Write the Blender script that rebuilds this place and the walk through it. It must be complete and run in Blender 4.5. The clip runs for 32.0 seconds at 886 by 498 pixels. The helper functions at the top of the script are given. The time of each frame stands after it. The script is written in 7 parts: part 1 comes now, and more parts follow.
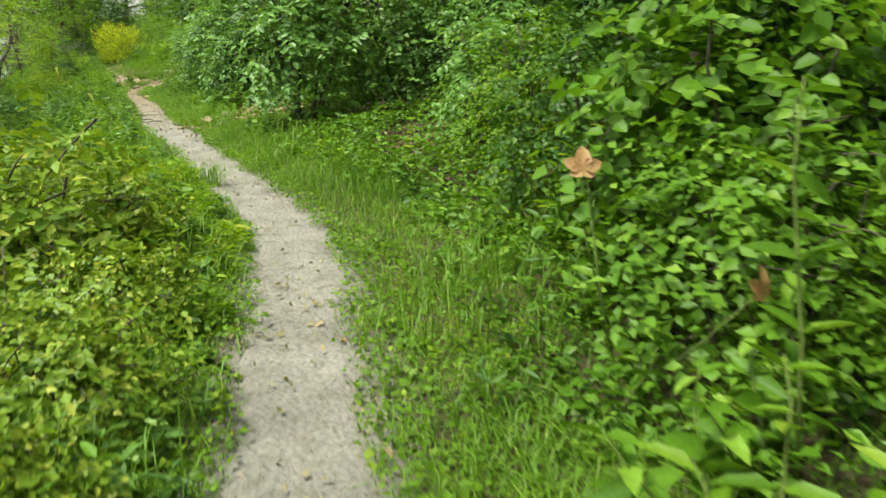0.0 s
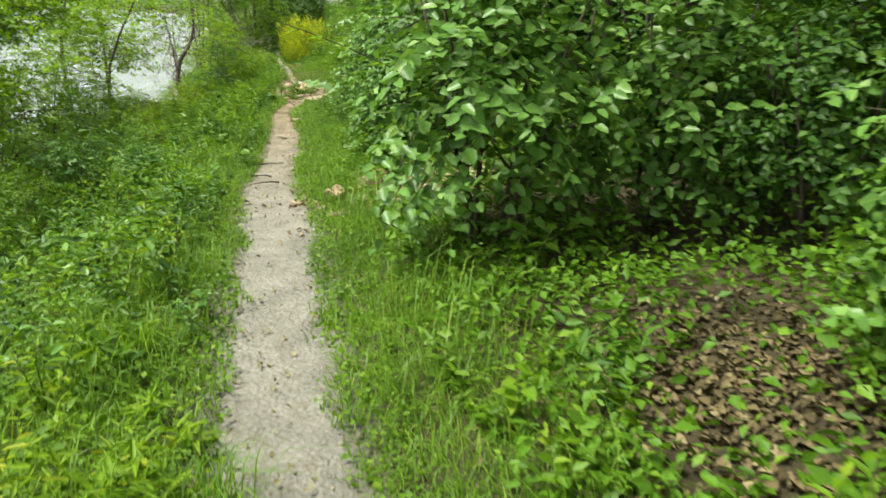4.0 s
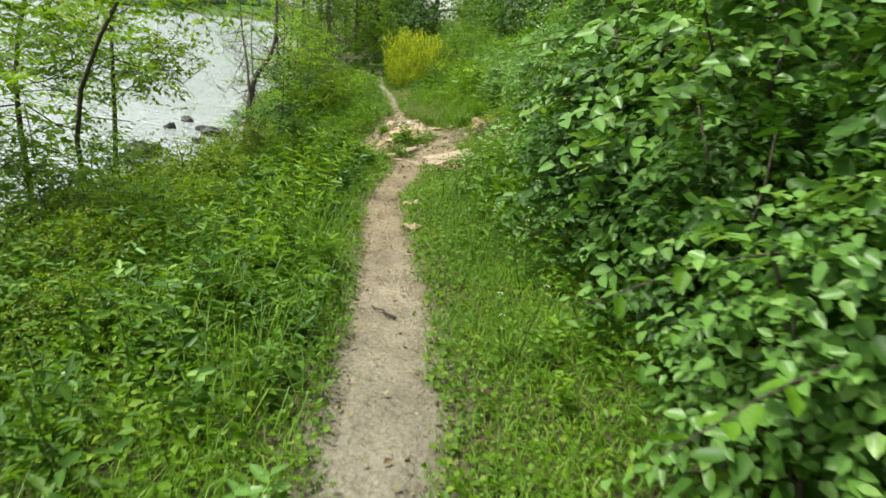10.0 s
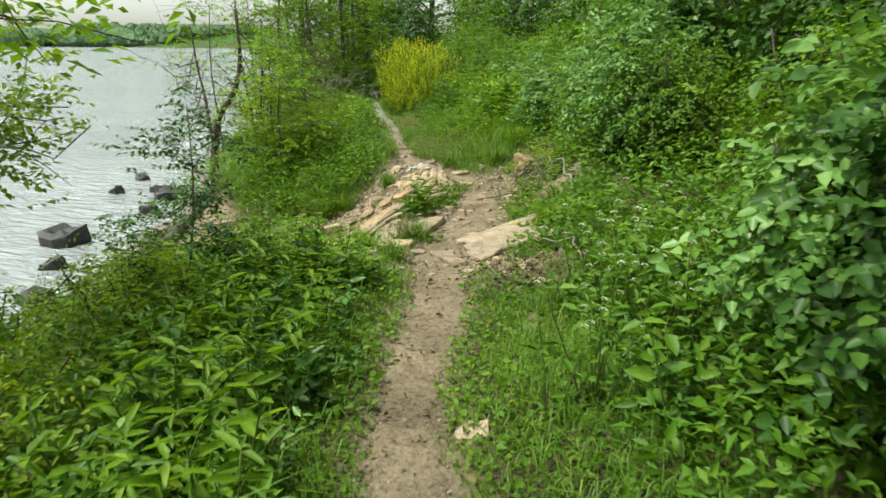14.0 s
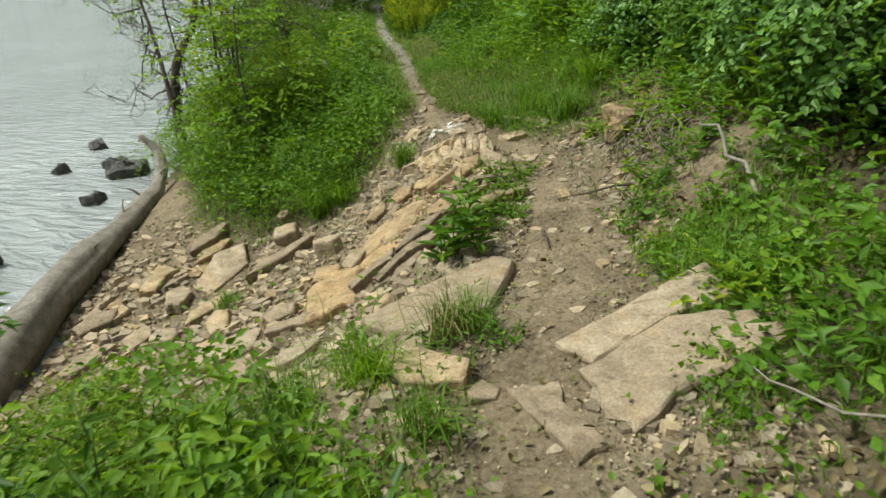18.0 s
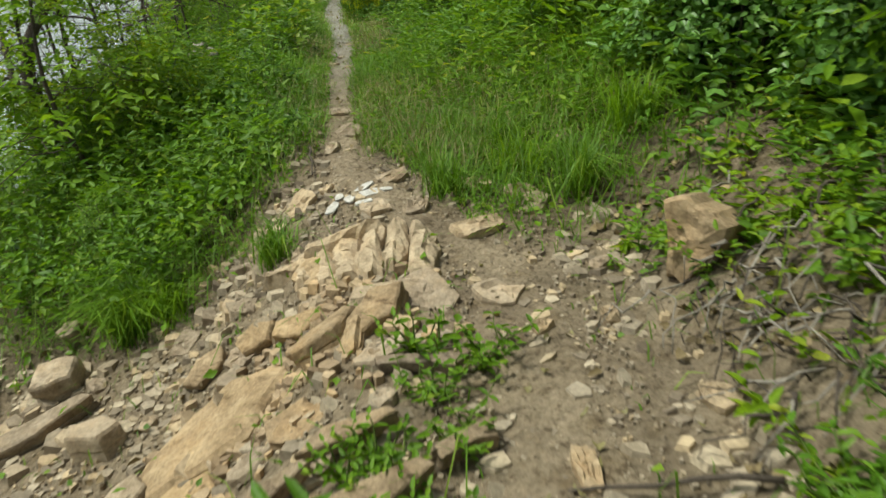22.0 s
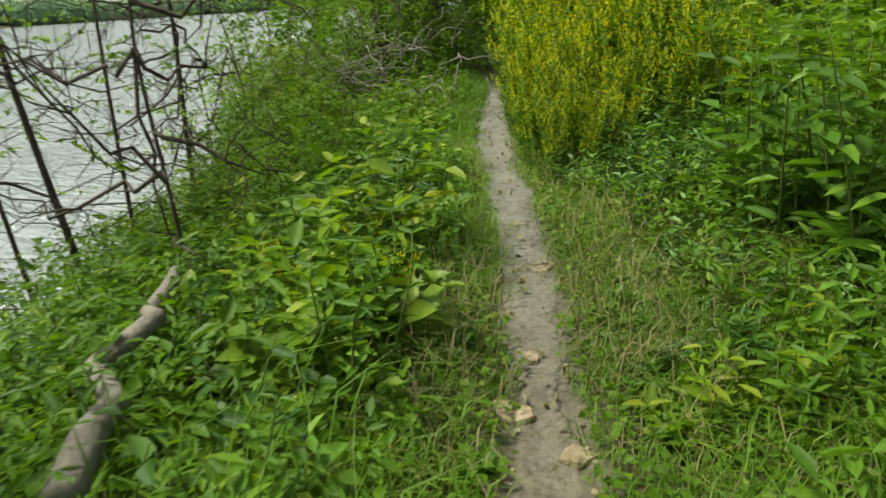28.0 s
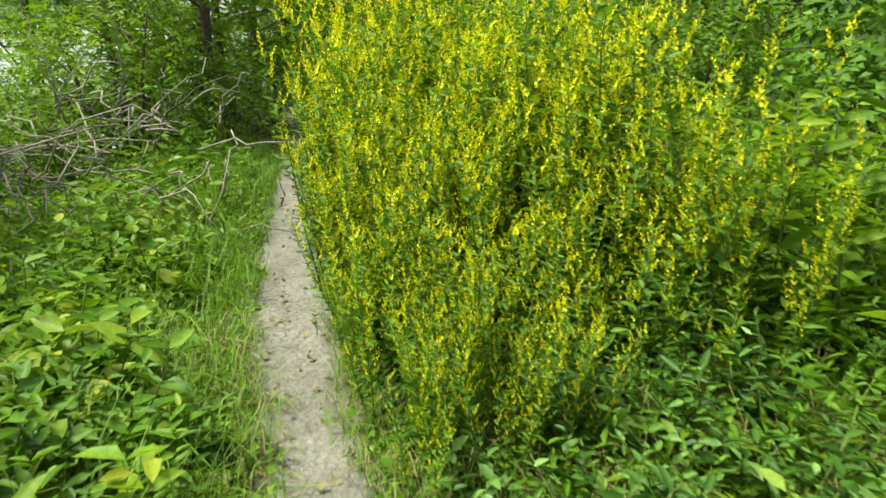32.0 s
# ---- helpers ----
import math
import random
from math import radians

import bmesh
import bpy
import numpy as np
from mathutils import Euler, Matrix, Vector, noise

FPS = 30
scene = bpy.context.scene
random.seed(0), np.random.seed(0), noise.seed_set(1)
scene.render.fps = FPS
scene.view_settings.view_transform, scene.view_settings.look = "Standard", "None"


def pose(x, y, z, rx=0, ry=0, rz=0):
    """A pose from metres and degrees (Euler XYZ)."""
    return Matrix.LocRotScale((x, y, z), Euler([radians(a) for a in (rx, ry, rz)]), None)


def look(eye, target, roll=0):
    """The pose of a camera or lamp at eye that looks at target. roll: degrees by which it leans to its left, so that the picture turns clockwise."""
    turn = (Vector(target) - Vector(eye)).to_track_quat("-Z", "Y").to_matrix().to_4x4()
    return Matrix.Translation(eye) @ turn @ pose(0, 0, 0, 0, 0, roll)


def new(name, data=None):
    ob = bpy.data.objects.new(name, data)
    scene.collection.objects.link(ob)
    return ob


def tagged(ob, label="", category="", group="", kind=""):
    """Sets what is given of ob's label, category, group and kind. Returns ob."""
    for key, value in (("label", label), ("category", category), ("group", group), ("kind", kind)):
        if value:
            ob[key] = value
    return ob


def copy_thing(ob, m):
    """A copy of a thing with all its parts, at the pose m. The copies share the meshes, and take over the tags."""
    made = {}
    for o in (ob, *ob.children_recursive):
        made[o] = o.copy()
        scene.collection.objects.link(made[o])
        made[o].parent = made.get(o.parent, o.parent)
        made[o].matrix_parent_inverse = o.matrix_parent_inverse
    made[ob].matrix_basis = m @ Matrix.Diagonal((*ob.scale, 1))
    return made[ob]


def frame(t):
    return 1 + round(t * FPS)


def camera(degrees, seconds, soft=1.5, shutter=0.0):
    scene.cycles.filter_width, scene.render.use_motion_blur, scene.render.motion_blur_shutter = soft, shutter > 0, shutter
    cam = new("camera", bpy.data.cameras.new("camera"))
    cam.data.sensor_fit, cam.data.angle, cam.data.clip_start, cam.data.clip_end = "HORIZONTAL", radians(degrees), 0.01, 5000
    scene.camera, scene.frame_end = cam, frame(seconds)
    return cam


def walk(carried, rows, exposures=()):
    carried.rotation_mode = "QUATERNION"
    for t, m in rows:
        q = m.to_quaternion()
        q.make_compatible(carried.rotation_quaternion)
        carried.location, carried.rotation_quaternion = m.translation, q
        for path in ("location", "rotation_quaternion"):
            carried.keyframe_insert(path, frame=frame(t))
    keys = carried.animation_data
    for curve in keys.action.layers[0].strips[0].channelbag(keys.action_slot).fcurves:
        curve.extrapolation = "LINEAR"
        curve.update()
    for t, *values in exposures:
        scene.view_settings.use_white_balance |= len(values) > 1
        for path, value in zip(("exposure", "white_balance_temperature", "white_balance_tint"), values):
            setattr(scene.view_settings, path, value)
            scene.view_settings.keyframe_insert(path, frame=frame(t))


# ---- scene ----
cam = camera(63.7, 32.0, 1.55, 0.35)
PATH = [
    (0, (2.454, 2.126, 1.254), (2.472, 4.051, 0.713), 2.4),
    (0.5, (2.276, 2.725, 1.311), (2.294, 4.648, 0.763), 2.1),
    (1, (2.251, 3.306, 1.31), (2.255, 5.226, 0.751), 1.5),
    (1.5, (2.188, 3.882, 1.361), (2.155, 5.799, 0.791), 2.3),
    (2, (2.073, 4.399, 1.426), (2.034, 6.301, 0.81), 2.4),
    (2.5, (2.03, 4.971, 1.493), (1.93, 6.867, 0.863), 3.8),
    (3, (1.882, 5.524, 1.544), (1.693, 7.413, 0.913), 5.7),
    (3.5, (1.793, 6.045, 1.574), (1.534, 7.93, 0.96), 4.0),
    (4, (1.625, 6.59, 1.617), (1.154, 8.44, 1.023), 3.3),
    (4.5, (1.432, 7.092, 1.616), (0.909, 8.933, 1.034), 2.2),
    (6.5, (0.334, 8.812, 1.595), (-0.279, 10.632, 1.039), 8.3),
    (7, (0.07, 9.268, 1.58), (-0.589, 11.077, 1.039), 8.4),
    (7.5, (-0.206, 9.779, 1.547), (-0.951, 11.56, 1.025), 11.2),
    (8, (-0.518, 10.241, 1.524), (-1.29, 12.011, 1.005), 10.2),
    (8.5, (-0.716, 10.746, 1.539), (-1.499, 12.521, 1.053), 8.7),
    (9, (-0.945, 11.252, 1.523), (-1.681, 13.046, 1.029), 7.6),
    (9.5, (-1.156, 11.767, 1.516), (-1.847, 13.57, 0.994), 6.2),
    (10, (-1.496, 12.28, 1.498), (-2.183, 14.073, 0.94), 6.7),
    (10.5, (-1.768, 12.733, 1.488), (-2.446, 14.528, 0.924), 6.2),
    (11, (-2.038, 13.235, 1.486), (-2.739, 15.013, 0.896), 6.1),
    (11.5, (-2.306, 13.62, 1.476), (-2.96, 15.39, 0.812), 6.4),
    (12, (-2.495, 14.058, 1.486), (-3.14, 15.833, 0.826), 6.4),
    (12.5, (-2.706, 14.472, 1.478), (-3.336, 16.26, 0.839), 6.1),
    (13, (-2.881, 14.95, 1.457), (-3.554, 16.752, 0.908), 5.1),
    (13.5, (-3.115, 15.374, 1.44), (-3.859, 17.152, 0.904), 6.7),
    (14, (-3.304, 15.81, 1.459), (-4.026, 17.596, 0.921), 0.9),
    (14.5, (-3.53, 16.189, 1.438), (-4.236, 17.97, 0.861), 2.4),
    (15, (-3.8, 16.62, 1.425), (-4.495, 18.417, 0.886), -0.3),
    (15.5, (-3.995, 16.986, 1.424), (-4.792, 18.748, 0.911), -0.6),
    (17.5, (-4.607, 18.293, 1.485), (-5.382, 20.006, 0.803), -4.0),
    (18, (-4.692, 18.678, 1.439), (-5.45, 20.357, 0.66), -4.5),
    (18.5, (-4.856, 19.077, 1.415), (-5.581, 20.753, 0.601), -5.4),
    (19, (-4.923, 19.427, 1.404), (-5.612, 21.111, 0.575), -6.4),
    (19.5, (-5.033, 19.717, 1.392), (-5.718, 21.405, 0.566), -4.2),
    (20, (-5.083, 20.007, 1.377), (-5.763, 21.697, 0.552), -4.0),
    (20.5, (-5.141, 20.262, 1.322), (-5.819, 21.956, 0.503), -2.9),
    (21, (-5.283, 20.606, 1.279), (-5.955, 22.298, 0.452), -2.1),
    (21.5, (-5.322, 21.036, 1.242), (-6.01, 22.716, 0.405), -1.4),
    (22, (-5.511, 21.514, 1.155), (-6.215, 23.191, 0.324), -1.5),
    (22.5, (-5.71, 22.092, 1.133), (-6.424, 23.775, 0.321), -3.9),
    (23, (-5.887, 22.537, 1.154), (-6.722, 24.18, 0.379), -2.4),
    (23.5, (-6.088, 22.981, 1.226), (-6.94, 24.66, 0.551), -3.0),
    (24, (-6.218, 23.285, 1.227), (-7.199, 24.868, 0.497), -0.0),
    (24.5, (-6.413, 23.554, 1.234), (-7.497, 25.061, 0.49), 0.4),
    (26.5, (-7.366, 24.883, 1.158), (-8.541, 26.337, 0.447), -0.2),
    (27, (-7.632, 25.231, 1.171), (-8.842, 26.657, 0.463), 0.8),
    (27.5, (-7.937, 25.485, 1.164), (-9.165, 26.933, 0.533), -5.0),
    (28, (-8.14, 25.739, 1.133), (-9.201, 27.3, 0.471), -3.3),
    (28.5, (-8.367, 26.057, 1.106), (-9.31, 27.685, 0.428), -2.6),
    (29, (-8.623, 26.409, 1.11), (-9.332, 28.131, 0.382), -0.1),
    (29.5, (-8.728, 26.709, 1.154), (-9.34, 28.472, 0.436), 1.4),
    (30, (-8.889, 26.995, 1.177), (-9.48, 28.772, 0.475), 1.3),
    (30.5, (-9.031, 27.271, 1.2), (-9.604, 29.07, 0.538), 0.7),
    (31, (-9.135, 27.582, 1.212), (-9.7, 29.39, 0.569), 0.6),
    (31.5, (-9.311, 27.843, 1.225), (-9.874, 29.665, 0.623), 1.0),
    (32, (-9.493, 28.099, 1.217), (-10.044, 29.935, 0.647), 2.0),
]
EXPOSURES = [(0, 1.64, 6800, 0), (3.5, 1.64, 6800, 1), (7, 1.46, 6700, 1), (8, 1.36, 6700, 1), (10, 1.45, 6700, 0), (12, 1.45, 6650, 0), (13, 1.23, 6600, -1), (15, 1.3, 6600, -1), (18, 0.9, 6600, 0), (20, 0.77, 6600, 1), (21.5, 0.82, 6600, 0), (22, 0.88, 6600, 0), (22.5, 1.12, 6700, 0), (23, 1.08, 6700, 0), (24, 1.22, 6900, 0), (26.5, 1.25, 6900, 0), (28, 1.0, 6900, -1), (29.5, 1.65, 6900, -1), (32, 1.72, 6900, -1)]
walk(cam, [(t, look(eye, target, roll)) for t, eye, target, roll in PATH], EXPOSURES)

# ---- world, sun, sky ----
world = bpy.data.worlds.new("sky")
scene.world = world
world.use_nodes = True
wt = world.node_tree
sky = wt.nodes.new("ShaderNodeTexSky")
sky.sky_type = "NISHITA"
sky.sun_disc = False
sky.sun_elevation, sky.sun_rotation = radians(62), radians(-112)
sky.air_density, sky.dust_density, sky.ozone_density = 1.0, 2.2, 1.0
cloud = wt.nodes.new("ShaderNodeHueSaturation")
cloud.inputs["Saturation"].default_value = 0.35
wt.links.new(sky.outputs[0], cloud.inputs["Color"])
wt.links.new(cloud.outputs[0], wt.nodes["Background"].inputs[0])
wt.nodes["Background"].inputs[1].default_value = 0.098
sun = new("sun", bpy.data.lights.new("sun", "SUN"))
sun.data.energy, sun.data.angle, sun.data.color = 2.5, radians(12), (1.0, 0.97, 0.92)
sun.matrix_world = look((-22, -9, 46), (0, 0, 0))


# ---- materials ----
def base_mat(name, rough=0.6, spec=0.4):
    m = bpy.data.materials.new(name)
    m.use_nodes = True
    nt = m.node_tree
    b = nt.nodes["Principled BSDF"]
    b.inputs["Roughness"].default_value = rough
    b.inputs["Specular IOR Level"].default_value = spec
    return m, nt, b


def ramp(nt, fac, stops):
    r = nt.nodes.new("ShaderNodeValToRGB")
    el = r.color_ramp.elements
    while len(el) < len(stops):
        el.new(0.5)
    for e, (p, c) in zip(el, stops):
        e.position, e.color = p, (*c, 1)
    nt.links.new(fac, r.inputs[0])
    return r.outputs[0]


def noise_tex(nt, scale, detail=5, rough=0.6, coord="Object"):
    tc = nt.nodes.new("ShaderNodeNewGeometry" if coord == "World" else "ShaderNodeTexCoord")
    n = nt.nodes.new("ShaderNodeTexNoise")
    n.inputs["Scale"].default_value, n.inputs["Detail"].default_value, n.inputs["Roughness"].default_value = scale, detail, rough
    nt.links.new(tc.outputs["Position" if coord == "World" else coord], n.inputs["Vector"])
    return n


def mixc(nt, fac, a, b, mode="MIX"):
    m = nt.nodes.new("ShaderNodeMix")
    m.data_type, m.blend_type = "RGBA", mode
    for sock, v in ((m.inputs[0], fac), (m.inputs[6], a), (m.inputs[7], b)):
        if isinstance(v, (int, float)):
            sock.default_value = v
        elif isinstance(v, tuple):
            sock.default_value = (*v, 1)
        else:
            nt.links.new(v, sock)
    return m.outputs[2]


def bump(nt, b, height, strength=0.4, dist=0.02):
    n = nt.nodes.new("ShaderNodeBump")
    n.inputs["Strength"].default_value, n.inputs["Distance"].default_value = strength, dist
    nt.links.new(height, n.inputs["Height"])
    nt.links.new(n.outputs[0], b.inputs["Normal"])


def leaf_mat(name, dark, mid, light, trans=0.35, rough=0.5, patch=0.8):
    m, nt, b = base_mat(name, rough, 0.22)
    geo = nt.nodes.new("ShaderNodeNewGeometry")
    col = ramp(nt, geo.outputs["Random Per Island"], [(0.0, dark), (0.45, mid), (0.8, mid), (1.0, light)])
    big = noise_tex(nt, patch, 3)
    shade = ramp(nt, big.outputs[0], [(0.3, (0.75, 0.8, 0.72)), (0.7, (1.2, 1.15, 1.1))])
    col = mixc(nt, 1.0, col, shade, "MULTIPLY")
    fine = noise_tex(nt, 90, 3)
    col = mixc(nt, 1.0, col, ramp(nt, fine.outputs[0], [(0.3, (0.82, 0.82, 0.82)), (0.7, (1.15, 1.15, 1.1))]), "MULTIPLY")
    nt.links.new(col, b.inputs["Base Color"])
    tr = nt.nodes.new("ShaderNodeBsdfTranslucent")
    nt.links.new(mixc(nt, 1.0, col, (1.25, 1.2, 0.65), "MULTIPLY"), tr.inputs[0])
    mx = nt.nodes.new("ShaderNodeMixShader")
    mx.inputs[0].default_value = trans
    out = nt.nodes["Material Output"]
    nt.links.new(b.outputs[0], mx.inputs[1])
    nt.links.new(tr.outputs[0], mx.inputs[2])
    nt.links.new(mx.outputs[0], out.inputs[0])
    return m


def solid_mat(name, a, b_, scale=12, rough=0.85, bscale=40, bstr=0.5, bdist=0.01, per_object=0.0, per_piece=0.0, cracks=0.0):
    m, nt, b = base_mat(name, rough, 0.25)
    n = noise_tex(nt, scale, 7, coord="World")
    col = ramp(nt, n.outputs[0], [(0.3, a), (0.7, b_)])
    n3 = noise_tex(nt, scale * 7, 4, coord="World")
    col = mixc(nt, 1.0, col, ramp(nt, n3.outputs[0], [(0.3, (0.72, 0.72, 0.72)), (0.7, (1.2, 1.2, 1.2))]), "MULTIPLY")
    if per_object:
        oi = nt.nodes.new("ShaderNodeObjectInfo")
        col = mixc(nt, per_object, col, ramp(nt, oi.outputs["Random"], [(0.0, (0.55, 0.52, 0.5)), (0.5, (1, 1, 1)), (1.0, (1.25, 1.1, 0.8))]), "MULTIPLY")
    if per_piece:
        ge = nt.nodes.new("ShaderNodeNewGeometry")
        col = mixc(nt, per_piece, col, ramp(nt, ge.outputs["Random Per Island"], [(0.0, (0.4, 0.36, 0.33)), (0.4, (0.9, 0.88, 0.85)), (0.75, (1.15, 1.12, 1.05)), (1.0, (1.35, 1.2, 0.95))]), "MULTIPLY")
    if cracks:
        tc = nt.nodes.new("ShaderNodeNewGeometry")
        mp = nt.nodes.new("ShaderNodeMapping")
        mp.inputs["Scale"].default_value = (4.0, 13.0, 13.0)
        mp.inputs["Rotation"].default_value = (0.2, 0.1, 0.5)
        nt.links.new(tc.outputs["Position"], mp.inputs[0])
        st = nt.nodes.new("ShaderNodeTexNoise")
        st.inputs["Scale"].default_value, st.inputs["Detail"].default_value, st.inputs["Roughness"].default_value = 1.6, 9, 0.75
        nt.links.new(mp.outputs[0], st.inputs["Vector"])
        col = mixc(nt, cracks, col, ramp(nt, st.outputs[0], [(0.33, (0.38, 0.34, 0.3)), (0.42, (0.88, 0.86, 0.84)), (0.55, (1, 1, 1)), (0.72, (1.16, 1.14, 1.1))]), "MULTIPLY")
        stain = noise_tex(nt, 4.0, 6, 0.7, "World")
        col = mixc(nt, cracks, col, ramp(nt, stain.outputs[0], [(0.35, (0.72, 0.7, 0.66)), (0.5, (1, 1, 1)), (0.68, (1.1, 1.02, 0.9))]), "MULTIPLY")
    nt.links.new(col, b.inputs["Base Color"])
    n2 = noise_tex(nt, bscale, 8, 0.7, "World")
    bump(nt, b, mixc(nt, 0.5, n2.outputs[0], st.outputs[0]) if cracks else n2.outputs[0], bstr, bdist)
    return m


LEAF = {
    # dark green, lowered further so the colour holds the shade of the woods
    "dark": leaf_mat("leaf_dark_shaded_green", (0.026, 0.07, 0.009), (0.046, 0.115, 0.014), (0.1, 0.19, 0.032), 0.3, 0.45),
    # cool green, lifted so the colour holds some sky sheen
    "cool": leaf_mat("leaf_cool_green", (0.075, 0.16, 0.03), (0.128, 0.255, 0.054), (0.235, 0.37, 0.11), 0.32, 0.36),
    "mid": leaf_mat("leaf_mid_green", (0.054, 0.122, 0.009), (0.094, 0.202, 0.015), (0.174, 0.295, 0.033)),
    "light": leaf_mat("leaf_light_green", (0.094, 0.187, 0.009), (0.154, 0.281, 0.015), (0.255, 0.374, 0.036), 0.45),
    "yellowish": leaf_mat("leaf_yellow_green", (0.1, 0.18, 0.009), (0.174, 0.288, 0.014), (0.322, 0.36, 0.031), 0.45),
    "herb": leaf_mat("leaf_herb_green", (0.067, 0.144, 0.009), (0.117, 0.23, 0.014), (0.221, 0.324, 0.033), 0.45),
    "grass": leaf_mat("grass_green", (0.07, 0.14, 0.011), (0.112, 0.225, 0.019), (0.225, 0.315, 0.05)),
    "pale": leaf_mat("leaf_pale_green", (0.076, 0.151, 0.01), (0.162, 0.255, 0.022), (0.389, 0.418, 0.072), 0.3, 0.45, 0.6),
    "straw": leaf_mat("dry_straw", (0.136, 0.124, 0.05), (0.205, 0.18, 0.081), (0.279, 0.248, 0.136), 0.15),
    "flower": leaf_mat("yellow_petal", (0.5, 0.54, 0.012), (0.68, 0.67, 0.016), (0.78, 0.72, 0.03), 0.35, 0.6),
    "white": leaf_mat("white_petal", (0.6, 0.62, 0.55), (0.75, 0.76, 0.7), (0.82, 0.82, 0.78), 0.3, 0.6),
    "litter": leaf_mat("dead_leaf", (0.07, 0.05, 0.026), (0.17, 0.126, 0.068), (0.32, 0.255, 0.15), 0.05, 0.8),
    "rust": leaf_mat("reddish_leaf", (0.24, 0.12, 0.05), (0.34, 0.2, 0.09), (0.4, 0.28, 0.14), 0.3),
}
BARK = solid_mat("bark", (0.046, 0.036, 0.027), (0.114, 0.091, 0.068), 14, 0.9, 45, 0.8, 0.02)
TWIG = solid_mat("green_stem", (0.076, 0.114, 0.023), (0.137, 0.182, 0.038), 20)
DRIFT = solid_mat("weathered_wood", (0.167, 0.144, 0.114), (0.319, 0.289, 0.236), 6, 0.85, 25, 0.8, 0.02)
ROCK = solid_mat("sandstone", (0.258, 0.201, 0.133), (0.426, 0.353, 0.255), 11, 0.88, 34, 0.7, 0.02, 0.6, cracks=0.9)
OCHRE = solid_mat("ochre_sandstone", (0.26, 0.184, 0.103), (0.43, 0.328, 0.2), 10, 0.88, 30, 0.8, 0.03, 0.4, cracks=1.0)
LEDGE = solid_mat("grey_brown_ledge", (0.152, 0.118, 0.084), (0.319, 0.258, 0.182), 14, 0.9, 40, 0.8, 0.02, 0.5, cracks=1.0)
WETROCK = solid_mat("wet_dark_rock", (0.03, 0.03, 0.028), (0.08, 0.075, 0.065), 6, 0.45, 22, 0.7, 0.03)
ASH = solid_mat("pale_ash", (0.34, 0.32, 0.28), (0.55, 0.53, 0.48), 12, 0.9, 40, 0.6, 0.02)


def dirt(nt):
    """Colour and relief of the bare dirt: pale grey at both ends of the walk, browner in the middle."""
    tc = nt.nodes.new("ShaderNodeTexCoord")
    sep = nt.nodes.new("ShaderNodeSeparateXYZ")
    nt.links.new(tc.outputs["Object"], sep.inputs[0])
    mr = nt.nodes.new("ShaderNodeMapRange")
    mr.inputs[1].default_value, mr.inputs[2].default_value = 0.0, 40.0
    nt.links.new(sep.outputs[1], mr.inputs[0])
    along = ramp(nt, mr.outputs[0], [(0.29, (0, 0, 0)), (0.45, (1, 1, 1)), (0.64, (1, 1, 1)), (0.72, (0, 0, 0))])
    n = noise_tex(nt, 2.6, 6)
    pale = ramp(nt, n.outputs[0], [(0.3, (0.178, 0.17, 0.147)), (0.7, (0.272, 0.262, 0.232))])
    brown = ramp(nt, n.outputs[0], [(0.28, (0.14, 0.11, 0.075)), (0.72, (0.295, 0.24, 0.166))])
    col = mixc(nt, along, pale, brown)
    f = noise_tex(nt, 45, 8, 0.75)
    col = mixc(nt, 1.0, col, ramp(nt, f.outputs[0], [(0.28, (0.52, 0.49, 0.44)), (0.45, (0.95, 0.95, 0.93)), (0.75, (1.22, 1.2, 1.18))]), "MULTIPLY")
    v = nt.nodes.new("ShaderNodeTexVoronoi")
    v.inputs["Scale"].default_value = 38
    nt.links.new(tc.outputs["Object"], v.inputs["Vector"])
    col = mixc(nt, 1.0, col, ramp(nt, v.outputs["Distance"], [(0.0, (1.06, 1.06, 1.06)), (0.45, (0.99, 0.99, 0.98)), (0.8, (0.88, 0.87, 0.85))]), "MULTIPLY")
    # dark flecks painted for the small shadows in gaps of the brown stretch
    gap_shade = noise_tex(nt, 24, 6, 0.8)
    gap_shade = ramp(nt, gap_shade.outputs[0], [(0.36, (0.42, 0.38, 0.34)), (0.47, (1, 1, 1)), (0.75, (1.12, 1.1, 1.08))])
    col = mixc(nt, along, col, mixc(nt, 1.0, col, gap_shade, "MULTIPLY"))
    grain = noise_tex(nt, 170, 6, 0.8)
    col = mixc(nt, 1.0, col, ramp(nt, grain.outputs[0], [(0.34, (0.6, 0.57, 0.53)), (0.48, (1, 1, 1)), (0.68, (1.25, 1.24, 1.22))]), "MULTIPLY")
    blot = noise_tex(nt, 9, 5, 0.7)
    col = mixc(nt, 1.0, col, ramp(nt, blot.outputs[0], [(0.33, (0.76, 0.72, 0.64)), (0.48, (1, 1, 1)), (0.7, (1.08, 1.07, 1.05))]), "MULTIPLY")
    return col, mixc(nt, 0.4, f.outputs[0], v.outputs["Distance"])


def path_mat():
    m, nt, b = base_mat("trodden_dirt", 0.95, 0.15)
    col, h = dirt(nt)
    nt.links.new(col, b.inputs["Base Color"])
    bump(nt, b, h, 0.9, 0.03)
    return m


